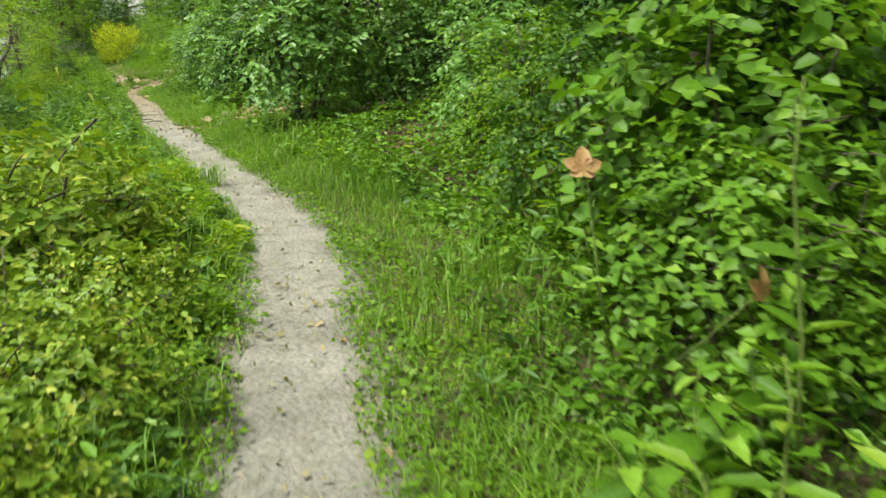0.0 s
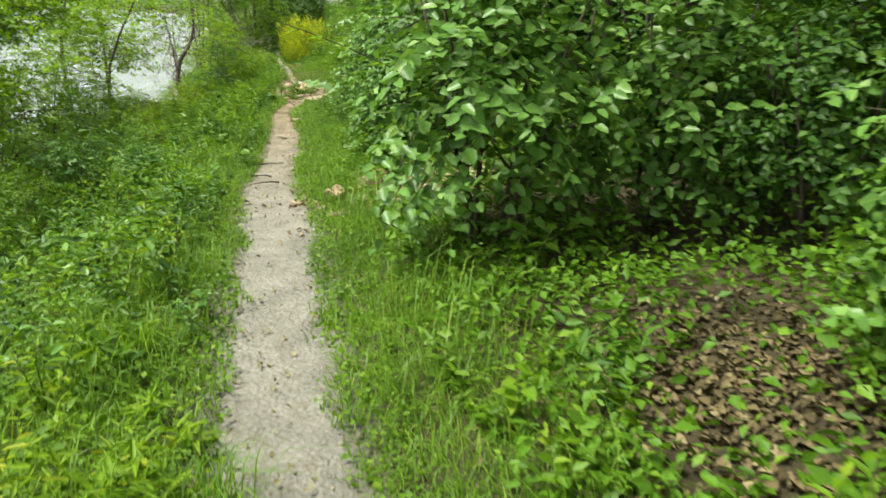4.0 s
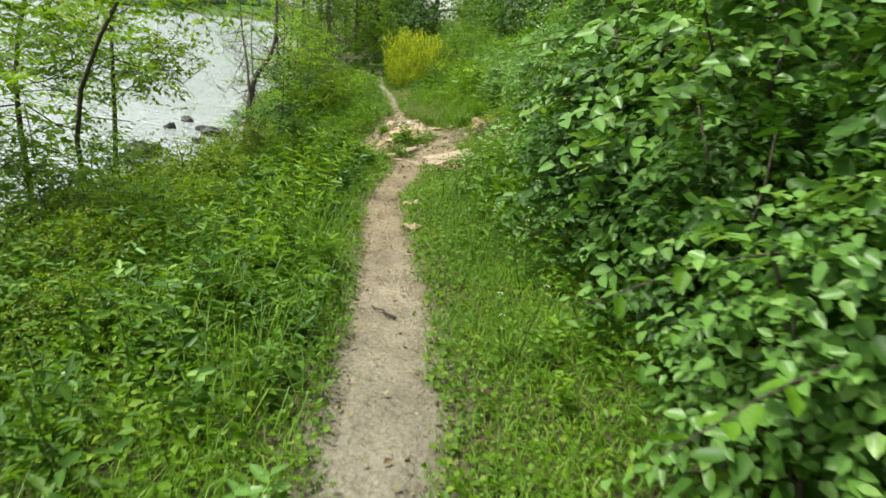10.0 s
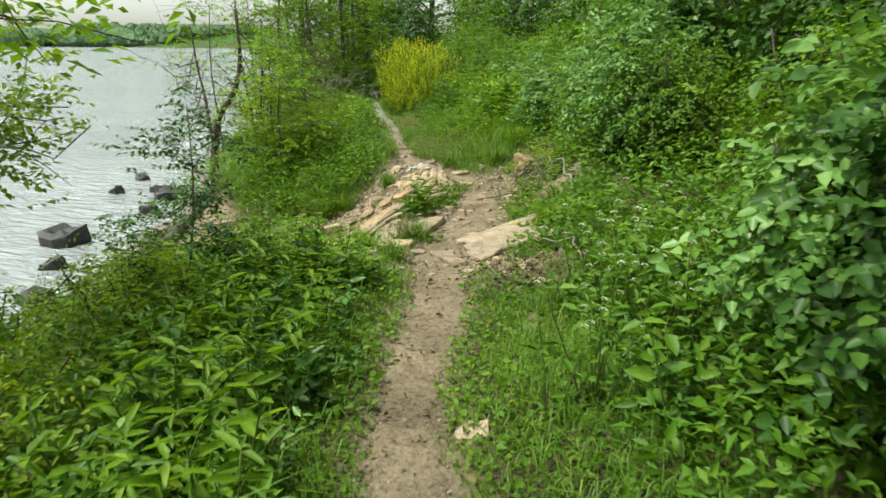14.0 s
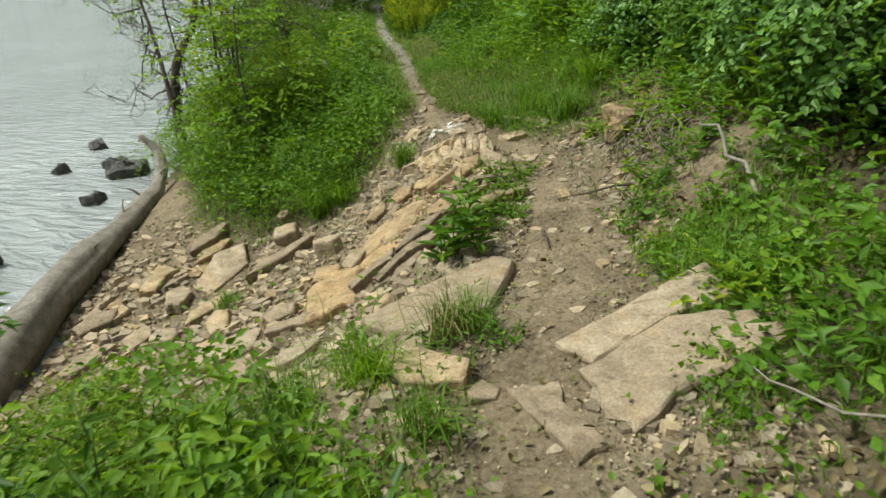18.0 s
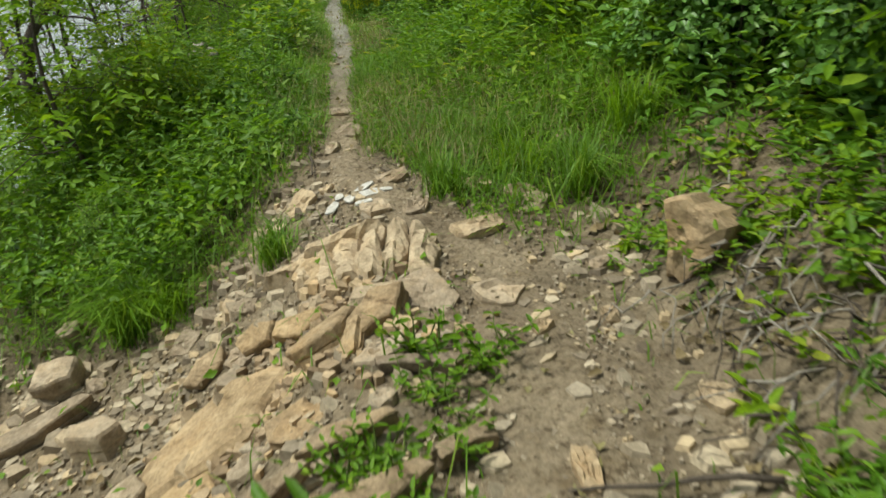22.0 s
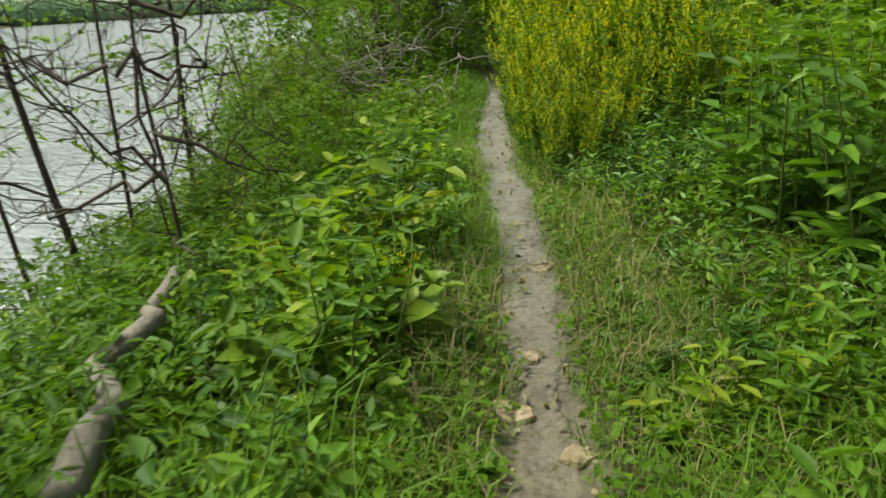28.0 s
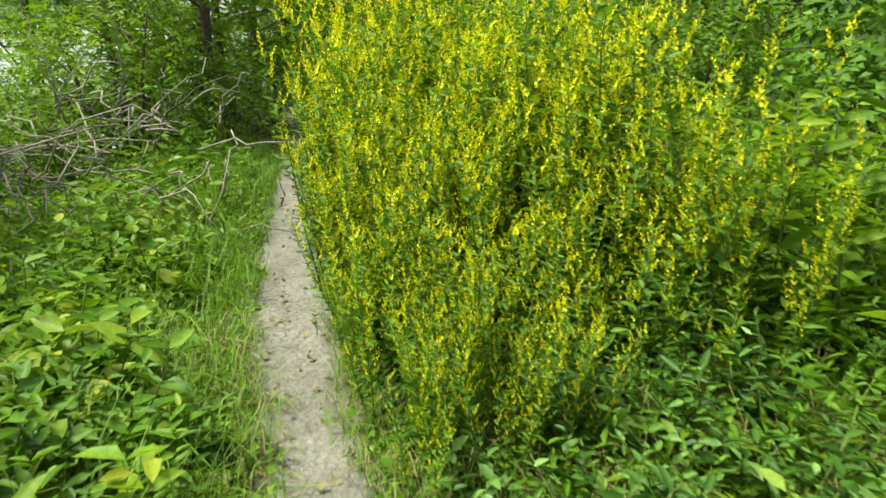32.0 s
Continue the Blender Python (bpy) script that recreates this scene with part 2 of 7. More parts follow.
def soil_mat():
    m, nt, b = base_mat("bank_soil", 0.95, 0.15)
    at = nt.nodes.new("ShaderNodeAttribute")
    at.attribute_name = "bare"
    n = noise_tex(nt, 2.5, 7)
    f = noise_tex(nt, 35, 8, 0.75)
    humus = ramp(nt, n.outputs[0], [(0.3, (0.05, 0.045, 0.026)), (0.7, (0.11, 0.09, 0.05))])
    g = nt.nodes.new("ShaderNodeAttribute")
    g.attribute_name = "sward"
    n2 = noise_tex(nt, 0.6, 8, 0.7)
    far = ramp(nt, n2.outputs[0], [(0.3, (0.03, 0.07, 0.015)), (0.7, (0.08, 0.16, 0.03))])
    humus = mixc(nt, g.outputs["Fac"], humus, far)
    humus = mixc(nt, 1.0, humus, ramp(nt, f.outputs[0], [(0.3, (0.6, 0.58, 0.55)), (0.7, (1.25, 1.22, 1.2))]), "MULTIPLY")
    clay, h = dirt(nt)
    nt.links.new(mixc(nt, at.outputs["Fac"], humus, clay), b.inputs["Base Color"])
    bump(nt, b, h, 0.9, 0.04)
    return m


def water_mat():
    m, nt, b = base_mat("river_water", 0.08, 0.5)
    n0 = noise_tex(nt, 0.25, 3)
    col = ramp(nt, n0.outputs[0], [(0.3, (0.25, 0.27, 0.27)), (0.7, (0.33, 0.352, 0.35))])
    nt.links.new(col, b.inputs["Base Color"])
    tc = nt.nodes.new("ShaderNodeTexCoord")
    mp = nt.nodes.new("ShaderNodeMapping")
    mp.inputs["Rotation"].default_value = (0, 0, radians(25))
    mp.inputs["Scale"].default_value = (1.0, 3.2, 1)
    nt.links.new(tc.outputs["Object"], mp.inputs[0])
    n = nt.nodes.new("ShaderNodeTexNoise")
    n.inputs["Scale"].default_value, n.inputs["Detail"].default_value, n.inputs["Distortion"].default_value = 2.0, 7, 0.6
    nt.links.new(mp.outputs[0], n.inputs["Vector"])
    bump(nt, b, n.outputs[0], 0.75, 0.25)
    return m


PATHM, SOIL, WATER = path_mat(), soil_mat(), water_mat()

# ---- geometry helpers ----


def raw_mesh(name, V, faces, mats, smooth=True, mat_index=None):
    """A mesh from a vertex array and a list of face arrays (n, 3) or (n, 4)."""
    me = bpy.data.meshes.new(name)
    V = np.asarray(V, np.float32).reshape(-1, 3)
    loops = np.concatenate([np.asarray(f, np.int32).ravel() for f in faces])
    sizes = np.concatenate([np.full(len(f), np.asarray(f).shape[1], np.int32) for f in faces])
    me.vertices.add(len(V))
    me.vertices.foreach_set("co", V.ravel())
    me.loops.add(len(loops))
    me.loops.foreach_set("vertex_index", loops)
    me.polygons.add(len(sizes))
    me.polygons.foreach_set("loop_start", np.concatenate([[0], np.cumsum(sizes)[:-1]]).astype(np.int32))
    me.polygons.foreach_set("use_smooth", np.full(len(sizes), smooth, bool))
    for m in mats if isinstance(mats, (list, tuple)) else [mats]:
        me.materials.append(m)
    if mat_index is not None:
        me.polygons.foreach_set("material_index", np.asarray(mat_index, np.int32))
    me.update(calc_edges=True)
    return me


def part(name, me, parent=None, label=""):
    ob = new(name, me)
    if parent is not None:
        ob.parent = parent
    return tagged(ob, label)


def unit(a):
    return a / np.maximum(np.linalg.norm(a, axis=-1, keepdims=True), 1e-6)


def leaves(pos, axis, normal, length, width, shape=(0.3, 0.5, 0.72, 0.36), fold=0.18, droop=0.12, simple=False):
    """Folded leaves of two quads each, or of two triangles. Returns vertices and faces."""
    n = len(pos)
    axis = unit(axis)
    side = unit(np.cross(normal, axis))
    up = np.cross(axis, side)
    L, W = length[:, None], width[:, None]
    a1, w1, a2, w2 = shape
    if simple:
        V = np.empty((n, 4, 3))
        V[:, 0] = pos
        V[:, 1] = pos + axis * 0.42 * L + side * 0.55 * W + up * fold * W
        V[:, 2] = pos + axis * L - up * droop * L
        V[:, 3] = pos + axis * 0.42 * L - side * 0.55 * W + up * fold * W
        i = (np.arange(n) * 4)[:, None]
        return V.reshape(-1, 3), np.concatenate([i + np.array([0, 2, 1]), i + np.array([0, 3, 2])])
    V = np.empty((n, 6, 3))
    V[:, 0] = pos
    V[:, 1] = pos + axis * a1 * L + side * w1 * W + up * fold * W
    V[:, 2] = pos + axis * a2 * L + side * w2 * W + up * (fold * W * 0.6 - droop * 0.4 * L)
    V[:, 3] = pos + axis * L - up * droop * L
    V[:, 4] = pos + axis * a2 * L - side * w2 * W + up * (fold * W * 0.6 - droop * 0.4 * L)
    V[:, 5] = pos + axis * a1 * L - side * w1 * W + up * fold * W
    i = (np.arange(n) * 6)[:, None]
    F = np.concatenate([i + np.array([0, 3, 2, 1]), i + np.array([0, 5, 4, 3])])
    return V.reshape(-1, 3), F


def blades(pos, length, width, lean, r):
    """Bent tapering grass blades: a quad and a triangle each."""
    n = len(pos)
    ang = r.uniform(0, 2 * math.pi, n)
    out = np.stack([np.cos(ang), np.sin(ang), np.zeros(n)], 1)
    side = np.stack([-np.sin(ang), np.cos(ang), np.zeros(n)], 1)
    tw = r.uniform(-0.8, 0.8, n)[:, None]
    side = unit(side + out * tw)
    L, W, K = length[:, None], width[:, None], lean[:, None]
    up = np.array([0, 0, 1.0])
    mid = pos + out * K * L * 0.3 + up * L * 0.6
    tip = pos + out * K * L * 0.95 + up * L * (1.0 - 0.45 * K)
    V = np.stack([pos - side * W * 0.5, pos + side * W * 0.5, mid + side * W * 0.4, mid - side * W * 0.4, tip], 1)
    i = (np.arange(n) * 5)[:, None]
    return V.reshape(-1, 3), i + np.array([0, 1, 2, 3]), i + np.array([3, 2, 4])


def tube(pts, radii, sides=6):
    pts = np.asarray(pts, float)
    t = unit(np.gradient(pts, axis=0))
    ref = np.array([0.3, 0.2, 1.0]) if abs(t[0][2]) < 0.9 else np.array([1.0, 0.1, 0.0])
    a = unit(np.cross(t, ref))
    b = np.cross(t, a)
    k = np.arange(sides) * 2 * math.pi / sides
    V = pts[:, None] + (a[:, None] * np.cos(k)[None, :, None] + b[:, None] * np.sin(k)[None, :, None]) * np.asarray(radii, float)[:, None, None]
    n = len(pts)
    i = (np.arange(n - 1)[:, None] * sides + np.arange(sides)[None]).ravel()
    j = (np.arange(n - 1)[:, None] * sides + (np.arange(sides)[None] + 1) % sides).ravel()
    F = np.stack([i, j, j + sides, i + sides], 1)
    V = np.concatenate([V.reshape(-1, 3), pts[:1], pts[-1:]])
    e = (n - 1) * sides
    caps = [(s2, s1, n * sides) for s1, s2 in zip(range(sides), [*range(1, sides), 0])]
    caps += [(e + s1, e + s2, n * sides + 1) for s1, s2 in zip(range(sides), [*range(1, sides), 0])]
    return V, F, np.array(caps)


def tubes(items, sides=5):
    Vs, Q, T, o = [], [], [], 0
    for pts, radii in items:
        V, F, C = tube(pts, radii, sides)
        Vs.append(V), Q.append(F + o), T.append(C + o)
        o += len(V)
    return np.concatenate(Vs), np.concatenate(Q), np.concatenate(T)


def bent(p0, p1, sag, n, r, wob=0.03):
    t = np.linspace(0, 1, n)[:, None]
    p0, p1 = np.asarray(p0, float), np.asarray(p1, float)
    pts = p0 * (1 - t) + p1 * t
    pts[:, 2] += sag * 4 * (t * (1 - t))[:, 0]
    w = r.normal(0, wob, (n, 3))
    w[0] = w[-1] = 0
    return pts + w


# ---- the lie of the land ----
ROUTE = np.array([(60, -600), (3.2, -8), (2.75, -3), (2.4, 1.5), (2.06, 3.92), (1.86, 5.04), (1.45, 6.8), (0.86, 8.0), (0.28, 9.1), (-0.45, 10.48),
                  (-1.0, 11.5), (-1.57, 12.46), (-2.08, 13.5), (-2.6, 14.65), (-3.06, 15.65), (-3.88, 17.2), (-4.33, 18.0), (-4.64, 18.85),
                  (-4.87, 19.6), (-5.15, 20.3), (-5.38, 21.0), (-5.52, 21.8), (-5.64, 22.4), (-5.9, 23.2), (-6.35, 24.0), (-7.0, 24.8),
                  (-7.65, 25.4), (-8.1, 25.95), (-8.47, 26.5), (-9.16, 27.8), (-9.73, 28.75), (-10.8, 30.45), (-11.7, 32.0), (-12.72, 33.9),
                  (-13.6, 35.6), (-15.5, 39), (-400, 700)], float)


def dense_route():
    out = []
    for k in range(len(ROUTE) - 1):
        a, b = ROUTE[k], ROUTE[k + 1]
        n = 60 if k in (0, len(ROUTE) - 2) else max(2, int(np.linalg.norm(b - a) / 0.08))
        f = np.linspace(0, 1, n, endpoint=False)
        if n == 60:
            f = f ** 2 if k else 1 - (1 - f) ** 2
        p0, p3 = ROUTE[max(k - 1, 0)], ROUTE[min(k + 2, len(ROUTE) - 1)]
        if n == 60 or k in (1, len(ROUTE) - 3):
            out.append(a + (b - a) * f[:, None])
        else:
            t = f[:, None]
            out.append(0.5 * (2 * a + (b - p0) * t + (2 * p0 - 5 * a + 4 * b - p3) * t ** 2 + (3 * a - p0 - 3 * b + p3) * t ** 3))
    return np.concatenate(out + [ROUTE[-1:]])


CENTRE = dense_route()
TANG = unit(np.gradient(CENTRE, axis=0))


def lateral(x, y):
    """Signed distance from the path's middle (right of it positive) and y of the nearest point."""
    x, y = np.ravel(x), np.ravel(y)
    d, s = np.empty(len(x)), np.empty(len(x))
    for k in range(0, len(x), 20000):
        px, py = x[k:k + 20000], y[k:k + 20000]
        d2 = (px[:, None] - CENTRE[None, :, 0]) ** 2 + (py[:, None] - CENTRE[None, :, 1]) ** 2
        i = d2.argmin(1)
        rx, ry = px - CENTRE[i, 0], py - CENTRE[i, 1]
        sign = np.where(rx * TANG[i, 1] - ry * TANG[i, 0] >= 0, 1.0, -1.0)
        d[k:k + 20000] = np.sqrt(d2[np.arange(len(px)), i]) * sign
        s[k:k + 20000] = CENTRE[i, 1]
    return d, s


def vnoise(x, y, scale, seed=0):
    """Smooth value noise in 0..1."""
    x, y = np.asarray(x) * scale + seed * 17.3, np.asarray(y) * scale - seed * 9.1
    xi, yi = np.floor(x), np.floor(y)
    fx, fy = x - xi, y - yi
    fx, fy = fx * fx * (3 - 2 * fx), fy * fy * (3 - 2 * fy)

    def hsh(a, b):
        v = np.sin(a * 127.1 + b * 311.7 + seed * 3.7) * 43758.5453
        return v - np.floor(v)

    a, b, c, d = hsh(xi, yi), hsh(xi + 1, yi), hsh(xi, yi + 1), hsh(xi + 1, yi + 1)
    return (a * (1 - fx) + b * fx) * (1 - fy) + (c * (1 - fx) + d * fx) * fy


def half_width(s):
    return 0.5 * np.interp(s, [4, 6, 9, 11.5, 12.5, 14.2, 15, 16.5, 17.2, 18.8, 19.4, 20, 22, 24, 26, 27.1, 27.6, 28.2, 29, 30, 30.8, 32, 33.3, 36], [0.45, 0.5, 0.45, 0.5, 0.47, 0.32, 0.4, 0.35, 0.27, 0.29, 0.36, 0.34, 0.46, 0.28, 0.15, 0.2, 0.16, 0.23, 0.22, 0.27, 0.31, 0.26, 0.2, 0.16])


def bend(s):
    """How far the trodden strand keeps to the river side where it leaves the rocks."""
    return np.interp(s, [23.9, 24.4, 24.8, 25.05, 25.35, 25.7, 26.2], [0, 0.26, 0.36, 0.33, 0.17, 0.08, 0])


def scree(s, d=9.0):
    """1 in the washed-out rocky stretch, 0 elsewhere; it runs on along the path itself."""
    hi = np.where(d < 0, np.interp(-d, [0, 0.1, 0.5, 1.0, 1.5, 1.9, 2.4, 2.9, 3.5], [24.6, 25.35, 25.5, 25.1, 24.95, 25.2, 25.55, 25.95, 26.2]), 24.55)
    lo = 19.9 + 0.75 * np.clip((-d - 0.3) / 1.0, 0, 1)
    return np.clip(np.minimum((s - lo) / 0.5, (hi - s) / np.where(d < 0, 0.4, 0.7)), 0, 1)


def shore(x, y):
    """1 on the bare strip round the driftwood log and below it."""
    edge = np.interp(y, [20.9, 21.8, 22.5, 23.4, 24.3, 24.9, 25.4], [-7.9, -8.4, -8.8, -9.3, -9.9, -10.5, -11.0])
    return np.clip((edge - x) / 0.3, 0, 1) * np.clip((y - 20.3) / 0.4, 0, 1) * np.clip((25.9 - y) / 0.3, 0, 1)


def ground_z(x, y, d=None, s=None):
    shp = np.shape(x)
    x, y = np.ravel(np.asarray(x, float)), np.ravel(np.asarray(y, float))
    if d is None:
        d, s = lateral(x, y)
    left = np.interp(-d, [0, 0.5, 1, 2, 2.7, 3.3, 4.2, 6, 14, 330, 350, 420, 900], [0, -0.02, -0.1, -0.42, -0.82, -1.2, -1.6, -2, -3.5, -3.5, 0, 14, 30])
    right = np.interp(d, [0, 0.4, 0.9, 1.8, 3.5, 6, 12, 40, 300], [0, 0.02, 0.1, 0.26, 0.6, 1.1, 2.4, 8, 25])
    rocky = np.interp(d, [0, 0.4, 0.75, 1.1, 1.8, 3.5, 6, 12, 40, 300], [0, 0.03, 0.2, 0.42, 0.62, 0.95, 1.4, 2.6, 8, 25])
    k = np.clip(np.minimum((s - 21.6) / 1.0, (26.5 - s) / 1.5), 0, 1)
    washed = np.interp(-d, [0, 0.4, 0.7, 0.95, 1.3, 1.8, 2.1, 2.5, 3.0, 3.6, 4.4, 6, 14], [0, -0.04, -0.15, -0.36, -0.58, -0.8, -0.92, -1.06, -1.15, -1.24, -1.55, -2.1, -3.5])
    w = np.clip(np.minimum((s - 20.5) / 0.8, (26.4 - s) / 1.4), 0, 1) * (d > -13)
    z = np.where(d < 0, left * (1 - w) + washed * w, right * (1 - k) + rocky * k)
    z = z - 0.07 * scree(s) * np.exp(-(d / 1.2) ** 2)
    rough = np.clip((np.abs(d) - 0.25) / 0.6, 0, 1)
    z = z + rough * (0.09 * (vnoise(x, y, 1.3, 1) - 0.5) + 0.05 * (vnoise(x, y, 4, 2) - 0.5))
    z = z + 0.015 * (vnoise(x, y, 7, 3) - 0.5) - 0.02 * np.exp(-(d / (half_width(s) + 0.05)) ** 2)
    return z.reshape(shp)


AX = np.array([-0.418, 0.908])   # the walk's general direction
AY = np.array([0.908, 0.418])    # to the right of it
O = np.array([2.4, 1.5])


def to_xy(u, v):
    return O[0] + u * AX[0] + v * AY[0], O[1] + u * AX[1] + v * AY[1]


def grown(lo, hi, step, far, rate=1.35):
    mid = list(np.arange(lo, hi + step / 2, step))
    k, a = step, []
    p = lo
    while p > -far:
        k *= rate
        p -= k
        a.append(p)
    k, b, p = step, [], hi
    while p < far:
        k *= rate
        p += k
        b.append(p)
    return np.array(a[::-1] + mid + b)


def build_ground():
    us, vs = grown(-3, 38, 0.11, 1500), grown(-5.2, 4.2, 0.11, 1500)
    U, W = np.meshgrid(us, vs, indexing="ij")
    x, y = to_xy(U, W)
    d, s = lateral(x, y)
    z = ground_z(x.ravel(), y.ravel(), d, s)
    V = np.stack([x.ravel(), y.ravel(), z], 1)
    nu, nv = len(us), len(vs)
    i = (np.arange(nu - 1)[:, None] * nv + np.arange(nv - 1)[None]).ravel()
    F = np.stack([i, i + nv, i + nv + 1, i + 1], 1)
    me = raw_mesh("ground", V, [F], SOIL)
    bare = scree(s, d) * np.clip((1.5 - d) / 0.6, 0, 1) * np.clip((4.6 + d) / 0.8, 0, 1)
    bare = np.maximum(bare, np.clip(1 - (np.abs(d + bend(s)) - half_width(s) - np.where(s > 25, 0.02, 0.05)) / np.where(s > 25, 0.1, 0.16), 0, 1) * (np.abs(s - 17) < 25))
    bare = np.maximum(bare, shore(V[:, 0], V[:, 1]))
    bare = np.maximum(bare, np.clip((-d - 3.4) / 0.5, 0, 1) * 0.7 * (d > -20))
    at = me.attributes.new("bare", "FLOAT", "POINT")
    at.data.foreach_set("value", np.clip(bare * (0.75 + 0.5 * vnoise(V[:, 0], V[:, 1], 3, 5)), 0, 1).astype(np.float32))
    sw = np.clip((d - 3.5) / 2.0, 0, 1) + np.clip((s - 37) / 3, 0, 1) * (d > -4) + (d < -330)
    at = me.attributes.new("sward", "FLOAT", "POINT")
    at.data.foreach_set("value", np.clip(sw, 0, 1).astype(np.float32))
    tagged(new("ground", me), "brown earth bank sloping down to the river", "ground", kind="structure")


def build_path(y0, y1):
    keep = (CENTRE[:, 1] > y0) & (CENTRE[:, 1] < y1)
    c, t = CENTRE[keep], TANG[keep]
    step = np.concatenate([[0], np.cumsum(np.linalg.norm(np.diff(c, axis=0), axis=1))])
    q = np.arange(0, step[-1], 0.04)
    c = np.stack([np.interp(q, step, c[:, 0]), np.interp(q, step, c[:, 1])], 1)
    nrm = unit(np.stack([np.interp(q, step, t[:, 1]), -np.interp(q, step, t[:, 0])], 1))
    c = c - nrm * bend(c[:, 1])[:, None]
    hw = half_width(c[:, 1]) * np.clip((q[-1] - q) / 1.2, 0.05, 1) * np.clip(q / 0.5, 0.05, 1)
    wild = 1 + 0.9 * (c[:, 1] > 25)
    lw = hw * (0.85 + 0.5 * vnoise(q, q * 0, 1.7, 4) + 0.45 * wild * (vnoise(q, q * 0, 6, 6) - 0.5) + 0.35 * (vnoise(q, q * 0, 15, 7) - 0.5))
    rw = hw * (0.85 + 0.5 * vnoise(q, q * 0, 1.5, 8) + 0.45 * wild * (vnoise(q, q * 0, 6, 9) - 0.5) + 0.35 * (vnoise(q, q * 0, 15, 10) - 0.5))
    cols = np.linspace(-1, 1, 15)
    off = np.where(cols[None] < 0, cols[None] * lw[:, None], cols[None] * rw[:, None])
    P = c[:, None] + nrm[:, None] * off[..., None]
    z = ground_z(P[..., 0], P[..., 1]) + 0.014 - 0.035 * np.abs(cols[None]) ** 6 + 0.006 * (vnoise(P[..., 0], P[..., 1], 28, 11) - 0.5)
    V = np.concatenate([P, z[..., None]], -1).reshape(-1, 3)
    n, m = len(q), len(cols)
    i = (np.arange(n - 1)[:, None] * m + np.arange(m - 1)[None]).ravel()
    F = np.stack([i, i + 1, i + m + 1, i + m], 1)
    tagged(new("path", raw_mesh("path", V, [F], PATHM)), "narrow trodden path of pale dry dirt", "path", kind="structure")


build_ground()
build_path(-7, 38)
WATER_Z = -1.3
wv = np.array([(-1600, -1600, WATER_Z), (1600, -1600, WATER_Z), (1600, 1600, WATER_Z), (-1600, 1600, WATER_Z)], float)
tagged(new("water", raw_mesh("water", wv, [np.array([[0, 1, 2, 3]])], WATER, False)), "pale grey river with small ripples", "river", kind="structure")


def scatter(n, u0, u1, v0, v1, r):
    return to_xy(r.uniform(u0, u1, n), r.uniform(v0, v1, n))


# ---- far shore ----
def far_woods():
    r = np.random.default_rng(3)
    Vs, Fs, o = [], [], 0
    ring = np.arange(8) * math.pi / 4
    for _ in range(1600):
        u = r.uniform(-150, 1900)
        v = -r.uniform(336, 420)
        x, y = to_xy(u, v)
        h = float(ground_z(np.array([x]), np.array([y]))[0])
        rad, ht = r.uniform(6, 11), r.uniform(10, 18)
        rows = []
        for f, w in ((0.0, 0.6), (0.3, 1.0), (0.65, 0.85), (0.9, 0.45), (1.0, 0.1)):
            rr = rad * w * r.uniform(0.75, 1.2, 8)
            rows.append(np.stack([x + np.cos(ring) * rr, y + np.sin(ring) * rr, np.full(8, max(h, WATER_Z) + ht * f) + r.normal(0, 0.6, 8)], 1))
        Vs.append(np.concatenate(rows))
        i = (np.arange(4)[:, None] * 8 + np.arange(8)[None]).ravel()
        j = (np.arange(4)[:, None] * 8 + (np.arange(8)[None] + 1) % 8).ravel()
        Fs.append(np.stack([i, j, j + 8, i + 8], 1) + o)
        o += 40
    tagged(new("far_woods", raw_mesh("far_woods", np.concatenate(Vs), [np.concatenate(Fs)], LEAF["far"], False)), "hazy green wooded ridge on the far river shore", "woods", kind="stuff")


LEAF["far"] = leaf_mat("far_foliage", (0.07, 0.13, 0.06), (0.11, 0.18, 0.09), (0.16, 0.23, 0.12), 0.0, 0.9, 0.05)
far_woods()


# ---- grass and low herbs ----
def grass_field(name, n, u0, u1, v0, v1, chance, length, width, lean, mat, label, seed, edge=0.45):
    r = np.random.default_rng(seed)
    x, y = scatter(n, u0, u1, v0, v1, r)
    d, s = lateral(x, y)
    p = chance(d, s, x, y)
    ok = r.uniform(0, 1, n) < p
    x, y, d, s = x[ok], y[ok], d[ok], s[ok]
    z = ground_z(x, y, d, s) - 0.01
    m = len(x)
    L = r.uniform(*length, m) * (0.6 + 0.8 * vnoise(x, y, 1.1, seed)) * np.clip(edge + (np.abs(d + bend(s)) - half_width(s)) * 1.6, edge * 0.8, 1.15)
    W = r.uniform(*width, m)
    V, Q, T = blades(np.stack([x, y, z], 1), L, W, r.uniform(*lean, m), r)
    tagged(new(name, raw_mesh(name, V, [Q, T], mat)), label, "grass", kind="stuff")


def cut(s):
    """How far the bare ground reaches up the bank."""
    return 0.5 + 0.75 * np.clip((s - 22.0) / 0.6, 0, 1)


